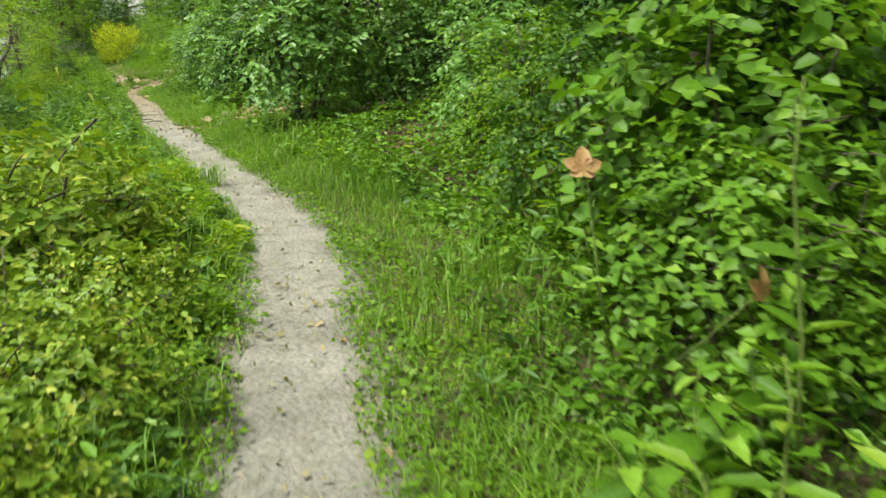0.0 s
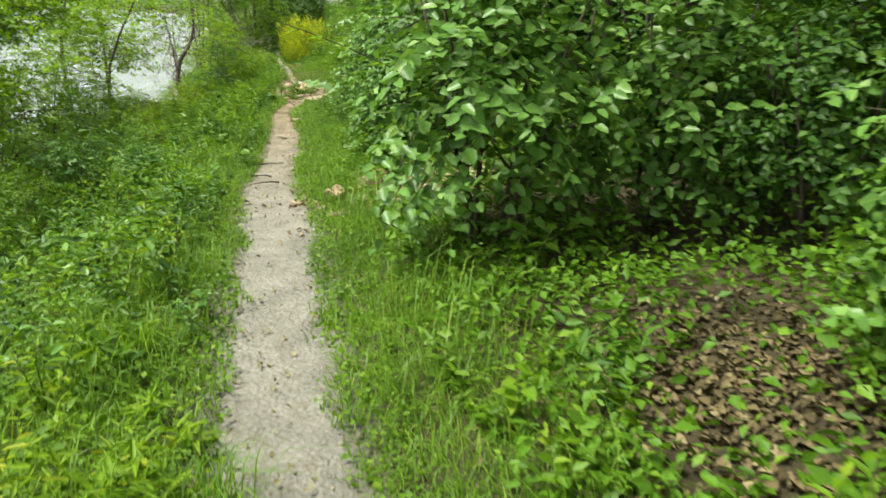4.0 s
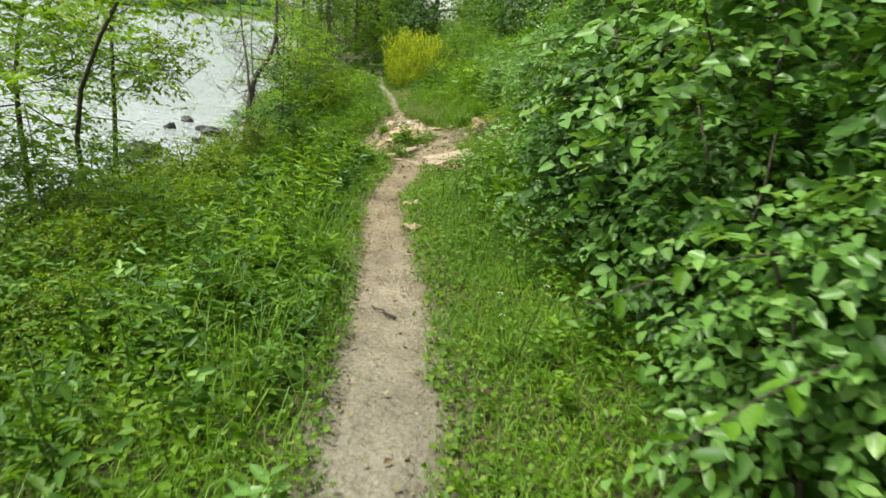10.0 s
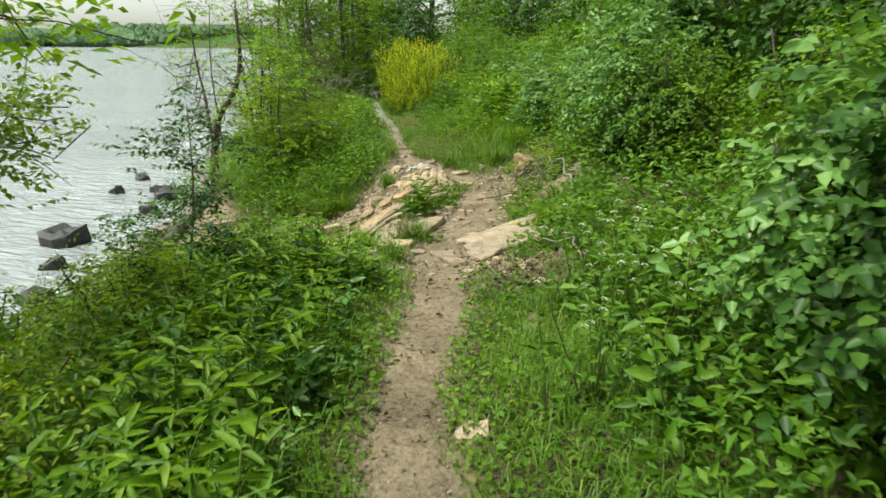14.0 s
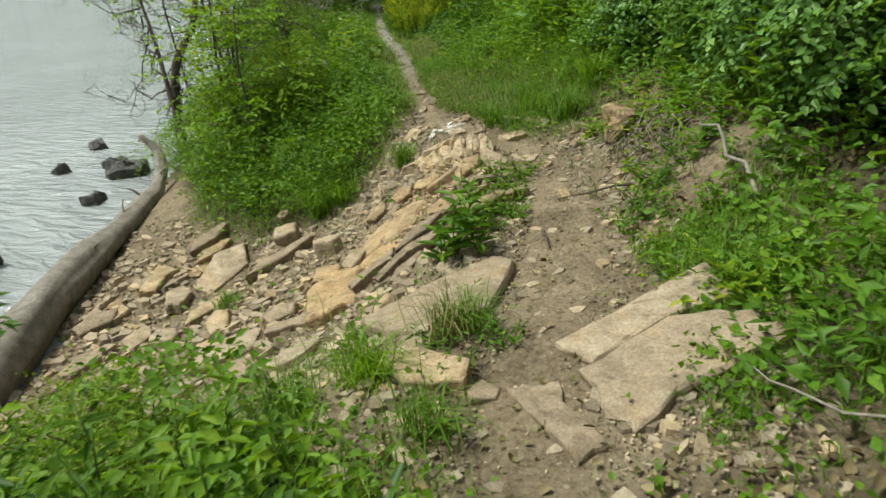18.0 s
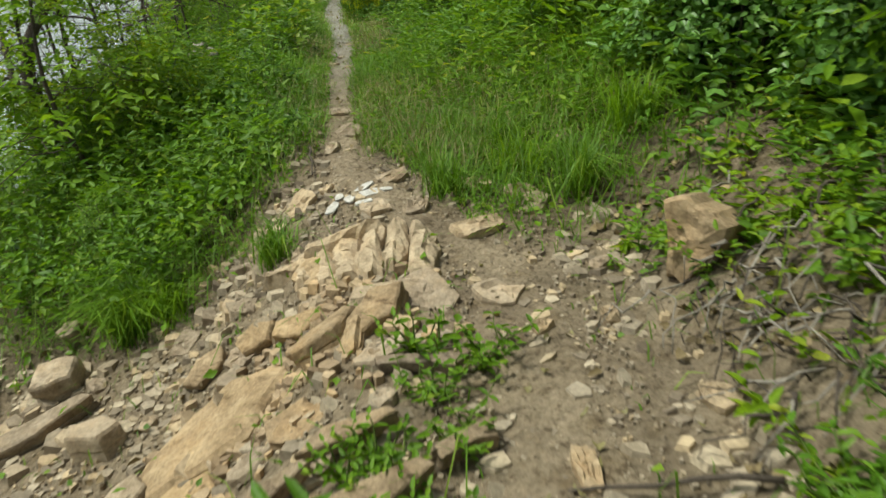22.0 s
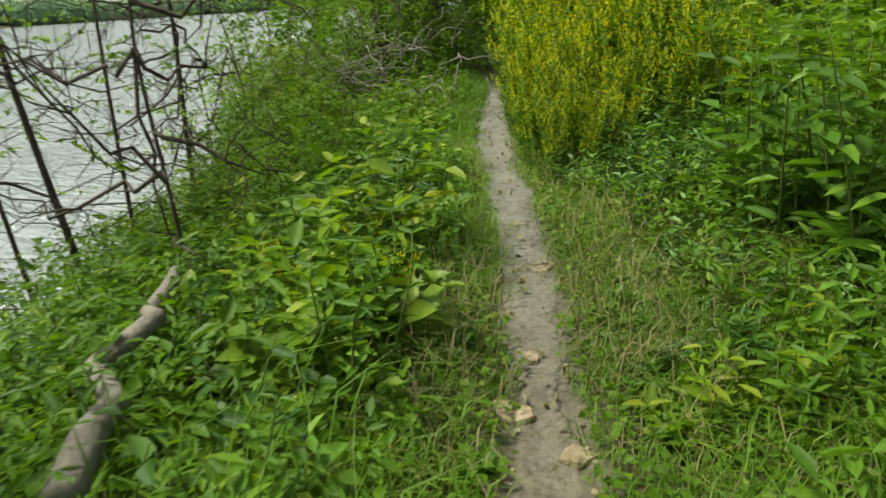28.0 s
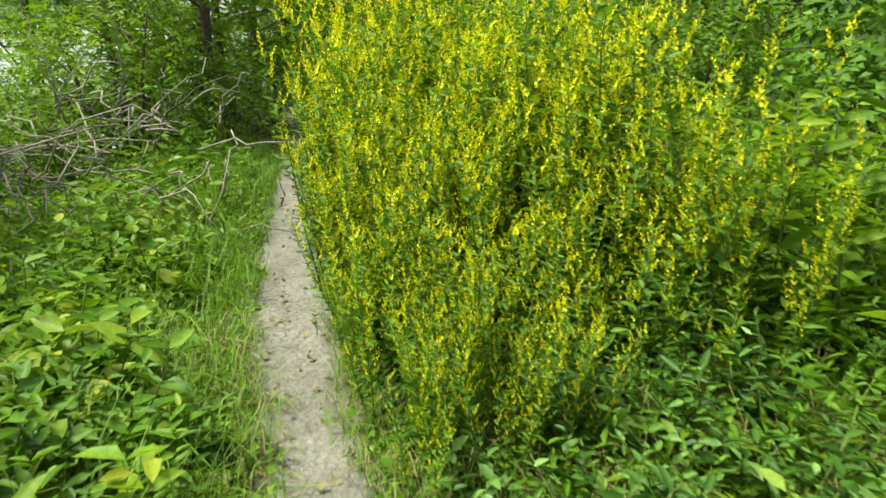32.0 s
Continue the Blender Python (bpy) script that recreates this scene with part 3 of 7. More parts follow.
def verge(d, s, x, y):
    """Thick grass beside the path, thinner further off; hardly any on the scree and the trodden middle."""
    e = np.abs(d + bend(s)) - half_width(s) * (0.55 + 0.6 * vnoise(x, y, 3, 14) + 0.25 * (vnoise(x, y, 11, 16) - 0.5))
    p = np.clip(e / 0.08, 0, 1) * np.where(d > 0, np.interp(d, [0, 0.9, 1.4, 2.6], [1, 1, 0.35, 0.05]), np.interp(-d, [0, 0.5, 1.1, 2.0, 3.6], [1, 0.95, 0.6, 0.3, 0.1]))
    p = p * (0.45 + 0.9 * vnoise(x, y, 2.2, 15))
    p = p * (1 - 0.4 * (d < -0.35) * np.clip((s - 26.0) / 1.0, 0, 1))
    p = p * (1 - 0.5 * (d > 0.35) * np.clip((s - 27.5) / 1.5, 0, 1))
    return p * (1 - 0.97 * scree(s, d) * (d < cut(s)) * (d > -4.5)) * (1 - 0.9 * litter_zone(x, y)) * (1 - shore(x, y))


def litter_zone(x, y):
    a = np.exp(-(((x - 2.2) / 0.5) ** 2 + ((y - 9.3) / 0.65) ** 2) ** 2)
    b = np.exp(-(((x + 0.25) / 0.7) ** 2 + ((y - 13.1) / 0.9) ** 2) ** 2)
    c = np.exp(-(((x + 4.4) / 0.55) ** 2 + ((y - 20.3) / 0.5) ** 2) ** 2)
    return np.maximum(np.maximum(0.75 * a, b), c)


grass_field("grass", 560000, -2, 36.5, -2.6, 2.6, verge, (0.05, 0.15), (0.0035, 0.0075), (0.4, 1.6), LEAF["grass"], "fresh green grass along the path edges", 21)
grass_field("long_grass", 70000, -2, 37, -3.0, 2.6, lambda d, s, x, y: verge(d, s, x, y) * np.where(d < -0.25, 0.9, vnoise(x, y, 0.9, 77) > 0.55) * (1 - 0.75 * (s > 28) * (d > 0.2)), (0.2, 0.44), (0.0035, 0.0075), (0.3, 1.1), LEAF["grass"], "long arching grass blades among the weeds", 22)


def trail_side(d, s, x, y):
    """Grass crowding in on the narrow path from both sides, in uneven tongues."""
    e = np.abs(d + bend(s)) - half_width(s) * (0.35 + 1.1 * vnoise(x, y, 2.6, 17) * (0.5 + 0.8 * vnoise(x, y, 9, 18)))
    p = np.clip(e / 0.06, 0, 1) * np.where(d > 0, np.interp(d, [0, 1.0, 1.7, 2.4], [1, 0.8, 0.4, 0.1]), np.interp(-d, [0, 0.5, 0.9, 1.6], [1, 0.7, 0.3, 0.1]))
    return p * (0.3 + 0.9 * vnoise(x, y, 1.9, 19)) * np.clip((s - 24.3) / 0.5, 0, 1) * (1 - scree(s, d))


grass_field("trail_grass", 130000, 22.5, 36.5, -1.8, 2.5, trail_side, (0.09, 0.28), (0.003, 0.006), (0.4, 1.5), LEAF["grass"], "mixed long green grass crowding the narrow path", 23, 0.65)
grass_field("dry_grass", 44000, 22.5, 32, -1.6, 2.3, trail_side, (0.08, 0.24), (0.0025, 0.005), (0.4, 1.6), LEAF["straw"], "dry straw blades among the green grass", 24, 0.7)


def herb_carpet(name, n, u0, u1, v0, v1, chance, height, length, mat, label, seed, ratio=0.5):
    r = np.random.default_rng(seed)
    x, y = scatter(n, u0, u1, v0, v1, r)
    d, s = lateral(x, y)
    ok = r.uniform(0, 1, n) < chance(d, s, x, y)
    x, y, d, s = x[ok], y[ok], d[ok], s[ok]
    m = len(x)
    top = height(d, s, x, y)
    z = ground_z(x, y, d, s) + top * np.sqrt(r.uniform(0.05, 1, m))
    ang = r.uniform(0, 2 * math.pi, m)
    ax = np.stack([np.cos(ang), np.sin(ang), r.uniform(-0.55, 0.8, m)], 1)
    nr = np.stack([r.normal(0, 0.6, m), r.normal(0, 0.6, m), np.ones(m)], 1)
    L = r.uniform(*length, m)
    V, F = leaves(np.stack([x, y, z], 1), ax, nr, L, L * ratio * r.uniform(0.8, 1.2, m), simple=True)
    tagged(new(name, raw_mesh(name, V, [F], mat)), label, "weeds", kind="stuff")


def left_bank(d, s, x, y):
    e = -d - half_width(s) - 0.1 - 0.35 * vnoise(x, y, 1.5, 31)
    return np.clip(e / 0.3, 0, 1) * (d < 0) * np.interp(-d, [0, 3.4, 4.3], [1, 0.9, 0]) * (1 - 0.985 * scree(s, d)) * (1 - shore(x, y)) * (0.55 + 0.7 * vnoise(x, y, 1.8, 32)) * (1 - 0.3 * (s < 13.5))


def right_bank(d, s, x, y):
    e = d - half_width(s) - 0.25 - 0.5 * vnoise(x, y, 1.5, 33) * (1 - scree(s))
    return np.clip(e / 0.4, 0, 1) * (d > 0) * np.interp(d, [0, 3, 4.5], [1, 1, 0.4]) * (1 - 0.93 * scree(s, d) * (d < cut(s))) * (0.4 + 0.8 * vnoise(x, y, 1.8, 34)) * (1 - 0.93 * litter_zone(x, y))


def left_height(d, s, x, y):
    return np.interp(-d, [0.2, 0.6, 1.3, 2.5, 4], [0.06, 0.18, 0.36, 0.52, 0.6]) * (0.45 + 1.1 * vnoise(x, y, 1.1, 35))


def right_height(d, s, x, y):
    return np.interp(d, [0.2, 0.8, 1.6, 3, 5], [0.05, 0.12, 0.3, 0.5, 0.6]) * (0.5 + vnoise(x, y, 1.1, 36))


herb_carpet("low_weeds", 210000, -2, 37, -4.6, 0.5, left_bank, left_height, (0.025, 0.07), LEAF["herb"], "dense low green weeds on the river bank", 41)
herb_carpet("bank_weeds", 150000, -2, 37, 0.0, 4.5, right_bank, right_height, (0.03, 0.085), LEAF["mid"], "low broad-leaved weeds under the shrubs", 42)


def meadow(d, s, x, y):
    e = np.abs(d + bend(s)) - half_width(s) - 0.12 - 0.4 * vnoise(x, y, 1.7, 51)
    return np.clip(e / 0.3, 0, 1) * np.interp(np.abs(d), [0, 1.6, 2.6], [1, 1, 0.3]) * np.clip((s - 24.4) / 0.6, 0, 1) * np.where((d > 0) & (s < 27.5), 0.35, 1.0) * (0.3 + 0.9 * vnoise(x, y, 1.4, 52)) * (1 - scree(s, d)) * (1 - shore(x, y))


def upper(d, s, x, y):
    e = d - half_width(s) - 0.25 - 0.4 * vnoise(x, y, 1.7, 53)
    return np.clip(e / 0.3, 0, 1) * (s > 17.3) * (s < 21.3) * (0.3 + 0.9 * vnoise(x, y, 1.4, 54)) * (1 - litter_zone(x, y))


herb_carpet("meadow_weeds", 62000, 23, 37, -2.6, 2.8, meadow, lambda d, s, x, y: np.interp(np.abs(d), [0.2, 0.7, 1.6], [0.1, 0.24, 0.4]) * (0.5 + vnoise(x, y, 1.3, 55)), (0.045, 0.095), LEAF["herb"], "mixed lance-leaved weeds beside the narrow path", 44, 0.26)
herb_carpet("verge_weeds", 26000, 14, 22, 0.2, 3.0, upper, lambda d, s, x, y: np.interp(d, [0.2, 0.7, 1.6], [0.1, 0.26, 0.45]) * (0.5 + vnoise(x, y, 1.3, 56)), (0.05, 0.1), LEAF["mid"], "fresh leafy weeds on the verge before the rocks", 45, 0.34)


def clover(d, s, x, y):
    e = np.abs(d + bend(s)) - half_width(s) * (0.55 + 0.6 * vnoise(x, y, 3, 14) + 0.25 * (vnoise(x, y, 11, 16) - 0.5))
    return np.clip(e / 0.1, 0, 1) * np.interp(np.abs(d), [0, 0.9, 1.8], [1, 1, 0.2]) * (1 - 0.98 * scree(s, d) * (d < cut(s))) * (1 - 0.85 * litter_zone(x, y))


herb_carpet("clover", 170000, -2, 36.5, -1.8, 1.8, clover, lambda d, s, x, y: 0.03 + 0.08 * vnoise(x, y, 2, 44), (0.018, 0.042), LEAF["herb"], "low clover-like ground cover in the grass", 43, 0.75)


def herb_drift(name, n, s0, s1, d0, d1, height, pairs, leaf, ratio, mats, label, seed, stems=2, arch=0.35, up=0.3, clump=0.4):
    """Many small upright plants of mixed size and kind with leaves set crosswise along their stems."""
    r = np.random.default_rng(seed)
    keep = np.where((CENTRE[:, 1] > s0) & (CENTRE[:, 1] < s1))[0]
    i = r.choice(keep, n)
    off = r.uniform(d0, d1, n)
    x, y = CENTRE[i, 0] + TANG[i, 1] * off + r.normal(0, 0.05, n), CENTRE[i, 1] - TANG[i, 0] * off + r.normal(0, 0.05, n)
    d, s = lateral(x, y)
    ok = (vnoise(x, y, 1.3, seed) > clump * r.uniform(0.6, 1.2, n)) & (litter_zone(x, y) < 0.5) & (np.abs(d + bend(s)) > half_width(s) + 0.08) & ((d > 0) | (scree(s, d) < 0.3))
    x, y, d, s = x[ok], y[ok], d[ok], s[ok]
    m = len(x)
    base = np.stack([x, y, ground_z(x, y, d, s) - 0.01], 1)
    h = r.uniform(*height, m) * np.clip(0.22 + 1.3 * (np.abs(d) - half_width(s)), 0.25, 1.0) * (0.5 + 0.9 * vnoise(x, y, 0.8, seed + 9))
    kind = np.clip(vnoise(x, y, 1.7, seed + 5) + r.normal(0, 0.16, m), 0, 1)
    big = leaf * r.uniform(0.5, 1.35, m)
    slim = ratio[0] + (ratio[1] - ratio[0]) * kind
    P, A, N, L, W = [], [], [], [], []
    for _ in range(stems):
        a = r.uniform(0, 6.28, m)
        lean = np.stack([np.cos(a), np.sin(a), np.zeros(m)], 1) * (arch * h * r.uniform(0.3, 1.6, m))[:, None]
        tall = h * r.uniform(0.6, 1.15, m)
        g0 = r.uniform(0, 6.28, m)
        for j in range(pairs):
            f = (j + 0.8) / pairs
            q = base + lean * f ** 1.4
            q[:, 2] += tall * f
            for sgn in (0, math.pi):
                g = g0 + j * 1.57 + sgn + r.uniform(-0.45, 0.45, m)
                P.append(q)
                A.append(np.stack([np.cos(g), np.sin(g), up * (0.4 + f) + r.normal(0, 0.35, m)], 1))
                N.append(np.stack([r.normal(0, 0.35, m), r.normal(0, 0.35, m), np.ones(m)], 1))
                L.append(big * (1.2 - 0.8 * abs(f - 0.5)) * r.uniform(0.6, 1.2, m))
                W.append(slim)
    L, W = np.concatenate(L), np.concatenate(W)
    V, F = leaves(np.concatenate(P), np.concatenate(A), np.concatenate(N), L, L * W * r.uniform(0.85, 1.15, len(L)), droop=0.22)
    which = np.minimum((kind * len(mats)).astype(int), len(mats) - 1)
    tagged(new(name, raw_mesh(name, V, [F], [LEAF[k] for k in mats], True, np.tile(which, 2 * stems * pairs * 2))), label, "weeds", kind="stuff")


herb_drift("bank_herbs", 1300, 0, 20.4, -2.6, -0.35, (0.2, 0.6), 5, 0.08, (0.3, 0.6), ("mid", "dark", "cool", "dark", "herb"), "mixed green herbs crowding the river bank", 601, 2, 0.45)
herb_drift("lance_herbs", 760, 15.2, 20.6, -3.0, -0.4, (0.25, 0.6), 7, 0.085, (0.2, 0.36), ("mid", "herb", "light"), "fresh lance-leaved herbs on the river bank", 602, 2, 0.35)
herb_drift("sunny_herbs", 300, 5.2, 9.0, -1.9, -0.3, (0.25, 0.5), 7, 0.085, (0.16, 0.32), ("light", "yellowish", "herb"), "bright lance-leaved herbs and grass on the bank", 613, 2, 0.4)
herb_drift("shade_herbs", 700, -1, 20, 0.75, 2.0, (0.15, 0.5), 5, 0.07, (0.3, 0.65), ("dark", "mid", "herb"), "leafy herbs at the foot of the shrubs", 603, 2, 0.45)
herb_drift("bank_top_herbs", 420, 22.0, 25.2, 0.95, 2.2, (0.15, 0.45), 5, 0.07, (0.3, 0.55), ("mid", "cool", "herb"), "green weeds on top of the cut bank", 608, 2, 0.5, 0.3, 0.3)
herb_drift("slope_herbs", 420, 21.2, 23.9, 0.42, 1.7, (0.08, 0.26), 4, 0.05, (0.28, 0.5), ("mid", "yellowish", "herb"), "green weeds creeping over the cut bank", 604, 3, 0.8, 0.3, 0.4)
herb_drift("trail_herbs", 900, 25.2, 30, -2.2, -0.3, (0.2, 0.55), 6, 0.065, (0.28, 0.6), ("dark", "mid", "mid", "herb"), "dense dark green herbs beside the narrow path", 605, 2, 0.4)
herb_drift("nettle_herbs", 600, 28.6, 34, -2.2, -0.3, (0.2, 0.5), 5, 0.08, (0.3, 0.6), ("herb", "mid", "pale"), "leafy herbs between the path and the river", 606, 2, 0.4)
herb_drift("nettle_leaves", 230, 27.3, 30.6, -1.9, -0.45, (0.25, 0.5), 5, 0.105, (0.42, 0.62), ("light", "yellowish", "pale", "herb"), "broad pale green nettle-like leaves on the river side", 614, 2, 0.4)
herb_drift("meadow_herbs", 520, 25.4, 28.8, 0.55, 2.4, (0.25, 0.6), 7, 0.065, (0.16, 0.42), ("mid", "herb", "grass", "mid"), "tall mixed meadow herbs beside the narrow path", 609, 2, 0.4)
herb_drift("edge_herbs", 700, 27.4, 31, 0.25, 1.7, (0.12, 0.4), 6, 0.055, (0.26, 0.5), ("mid", "dark", "cool", "dark"), "low mixed herbs at the foot of the tall weeds", 607, 2, 0.45)

herb_drift("clover_leaves", 620, 29.2, 31.6, 0.2, 1.5, (0.25, 0.5), 9, 0.036, (0.38, 0.5), ("mid", "herb", "cool"), "small clover leaves massed at the foot of the stand", 610, 2, 0.4)
herb_drift("broad_herbs", 240, 23.0, 26.6, 1.1, 2.5, (0.35, 0.75), 5, 0.12, (0.34, 0.52), ("cool", "mid", "light", "cool"), "tall broad-leaved herbs above the cut bank", 611, 2, 0.4)
herb_drift("verge_herbs", 460, 24.5, 27.4, 0.25, 1.6, (0.14, 0.38), 6, 0.055, (0.16, 0.45), ("mid", "herb", "yellowish"), "small leafy herbs scattered in the grass", 612, 2, 0.5)


# ---- shrubs ----
def shrub_kind(seed, rx, h, n_twigs, leaf, ratio, mat, low=0.12, per=9, stems=9, twig_len=(0.25, 0.55), bark=None, fine=45, thick=1.0):
    """Stems rising from one base and leafy twigs on an uneven rounded outline. Returns the two meshes."""
    r = np.random.default_rng(seed)
    th = r.uniform(0, 2 * math.pi, n_twigs)
    ph = np.arccos(r.uniform(-0.85, 1, n_twigs))
    lump = 0.6 + 0.55 * vnoise(th * 1.3, ph * 1.6, 1.0, seed) + 0.25 * vnoise(th * 3.1, ph * 3.4, 1.0, seed + 2)
    rad = lump * np.where(r.uniform(0, 1, n_twigs) < 0.78, r.uniform(0.8, 1.0, n_twigs), r.uniform(0.4, 0.8, n_twigs))
    rad = rad * np.where(r.uniform(0, 1, n_twigs) < 0.07, r.uniform(1.1, 1.35, n_twigs), 1.0)
    c = np.array([0, 0, h * 0.52])
    dirs = np.stack([np.sin(ph) * np.cos(th), np.sin(ph) * np.sin(th), np.cos(ph)], 1)
    wide = np.maximum(np.sin(ph), 0.05) ** np.where(ph > math.pi / 2, -0.55, 0.0)
    tip = c + dirs * rad[:, None] * np.array([rx, rx, h * 0.5]) * np.stack([wide, wide, np.ones(n_twigs)], 1)
    tip[:, 2] = np.maximum(tip[:, 2], low + r.uniform(0, 0.15, n_twigs))
    out = unit(dirs * np.array([1, 1, 0.5]) + r.normal(0, 0.35, (n_twigs, 3)))
    L = r.uniform(*twig_len, n_twigs)
    start = tip - out * L[:, None]
    f = (np.arange(per) + 0.6) / per
    side_sign = np.where(np.arange(per) % 2 == 0, 1.0, -1.0)
    sideways = unit(np.cross(out, np.array([0, 0, 1.0])) + r.normal(0, 0.15, (n_twigs, 3)))
    drop = (f ** 2)[None, :, None] * L[:, None, None] * np.array([0, 0, -0.3])
    P = start[:, None] + out[:, None] * (f[None, :, None] * L[:, None, None]) + drop
    A = out[:, None] * 0.55 + sideways[:, None] * side_sign[None, :, None] * 0.9 + np.array([0, 0, -0.25]) + r.normal(0, 0.22, (n_twigs, per, 3))
    N = np.array([0, 0, 1.0]) + out[:, None] * 0.8 + r.normal(0, 0.38, (n_twigs, per, 3))
    m = n_twigs * per
    ll = r.uniform(0.7, 1.2, m) * leaf
    V, F = leaves(P.reshape(-1, 3), A.reshape(-1, 3), N.reshape(-1, 3), ll, ll * ratio * r.uniform(0.85, 1.15, m), simple=leaf < 0.082 or leaf > 0.12)
    crown = raw_mesh("foliage", V, [F], LEAF[mat])
    singles, items = [], []
    for k in range(stems):
        a = k * 2.4 + r.uniform(0, 1)
        top = c + np.array([math.cos(a), math.sin(a), r.uniform(0.2, 1.2)]) * np.array([rx * 0.6, rx * 0.6, h * 0.3])
        b0 = np.array([math.cos(a) * 0.08, math.sin(a) * 0.08, -0.12])
        SV, SQ, ST = tube(bent(b0, top, 0.05 * h, 6, r, 0.03), np.linspace(0.016, 0.005, 6) * (0.7 + h * 0.3) * thick, 5)
        singles.append(raw_mesh("stem", SV, [SQ, ST], bark or BARK))
    for k in r.choice(n_twigs, min(n_twigs, fine), replace=False):
        items.append((np.stack([start[k], start[k] + out[k] * L[k] * 0.55 + drop[k, per // 2], start[k] + out[k] * L[k] * 0.95 + drop[k, -1]]), np.array([0.006, 0.004, 0.002])))
    SV, SQ, ST = tubes(items, 3)
    return crown, raw_mesh("twig", SV, [SQ, ST], bark or BARK), singles


KIND = {
    "dark": shrub_kind(1, 1.0, 2.2, 560, 0.075, 0.6, "dark", 0.15, 8, 6),
    "dark2": shrub_kind(2, 1.05, 2.4, 560, 0.08, 0.62, "dark", 0.2, 8, 6),
    "small": shrub_kind(3, 0.9, 1.6, 560, 0.055, 0.5, "herb", 0.06, 9, 5),
    "broad": shrub_kind(4, 0.85, 1.3, 400, 0.08, 0.6, "mid", 0.06, 7, 5),
    "vine": shrub_kind(5, 0.9, 1.7, 400, 0.1, 0.85, "mid", 0.08, 6, 5),
    "bank": shrub_kind(6, 0.95, 1.5, 430, 0.06, 0.42, "herb", 0.05, 9, 5),
    "willow": shrub_kind(7, 1.0, 2.0, 480, 0.07, 0.34, "light", 0.1, 10, 6),
    "gold": shrub_kind(8, 0.8, 1.1, 400, 0.05, 0.45, "yellowish", 0.03, 9, 4),
    "big": shrub_kind(10, 1.0, 2.3, 430, 0.105, 0.62, "cool", 0.2, 8, 6),
    "river": shrub_kind(12, 1.0, 2.7, 250, 0.073, 0.5, "herb", 0.25, 9, 5, (0.3, 0.6), thick=0.6),
    "river2": shrub_kind(13, 1.0, 2.5, 230, 0.07, 0.45, "yellowish", 0.2, 9, 5, (0.3, 0.6), thick=0.6),
    "feather": shrub_kind(14, 1.15, 2.2, 330, 0.08, 0.4, "yellowish", 0.1, 11, 6, (0.35, 0.7), thick=0.5),
    "heap": shrub_kind(15, 0.7, 0.85, 420, 0.058, 0.55, "pale", 0.02, 8, 4, (0.15, 0.35)),
    "near": shrub_kind(16, 0.85, 1.9, 360, 0.088, 0.62, "cool", 0.1, 8, 6, (0.3, 0.55)),
    # built like big; the darker leaf colour stands for deep shade
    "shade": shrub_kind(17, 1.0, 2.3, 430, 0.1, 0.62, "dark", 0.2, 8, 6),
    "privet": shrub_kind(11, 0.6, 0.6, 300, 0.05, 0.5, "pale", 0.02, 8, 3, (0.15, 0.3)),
    # dark leaf colour stands in for the shade deep in the woods
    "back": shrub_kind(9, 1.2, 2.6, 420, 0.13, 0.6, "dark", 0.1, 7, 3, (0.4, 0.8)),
}


def plant(kind, x, y, size, turn, name, label, category, group="", flat=1.0):
    crown, twigs, stems = KIND[kind]
    z = float(ground_z(np.array([x]), np.array([y]))[0])
    ob = new(name)
    ob.matrix_world = pose(x, y, z, 0, 0, turn)
    ob.scale = (size, size, size * flat)
    tagged(part("foliage", crown, ob), kind="stuff")
    tagged(part("twig", twigs, ob), kind="stuff")
    for me in stems:
        part("stem", me, ob)
    return tagged(ob, label, category, group)


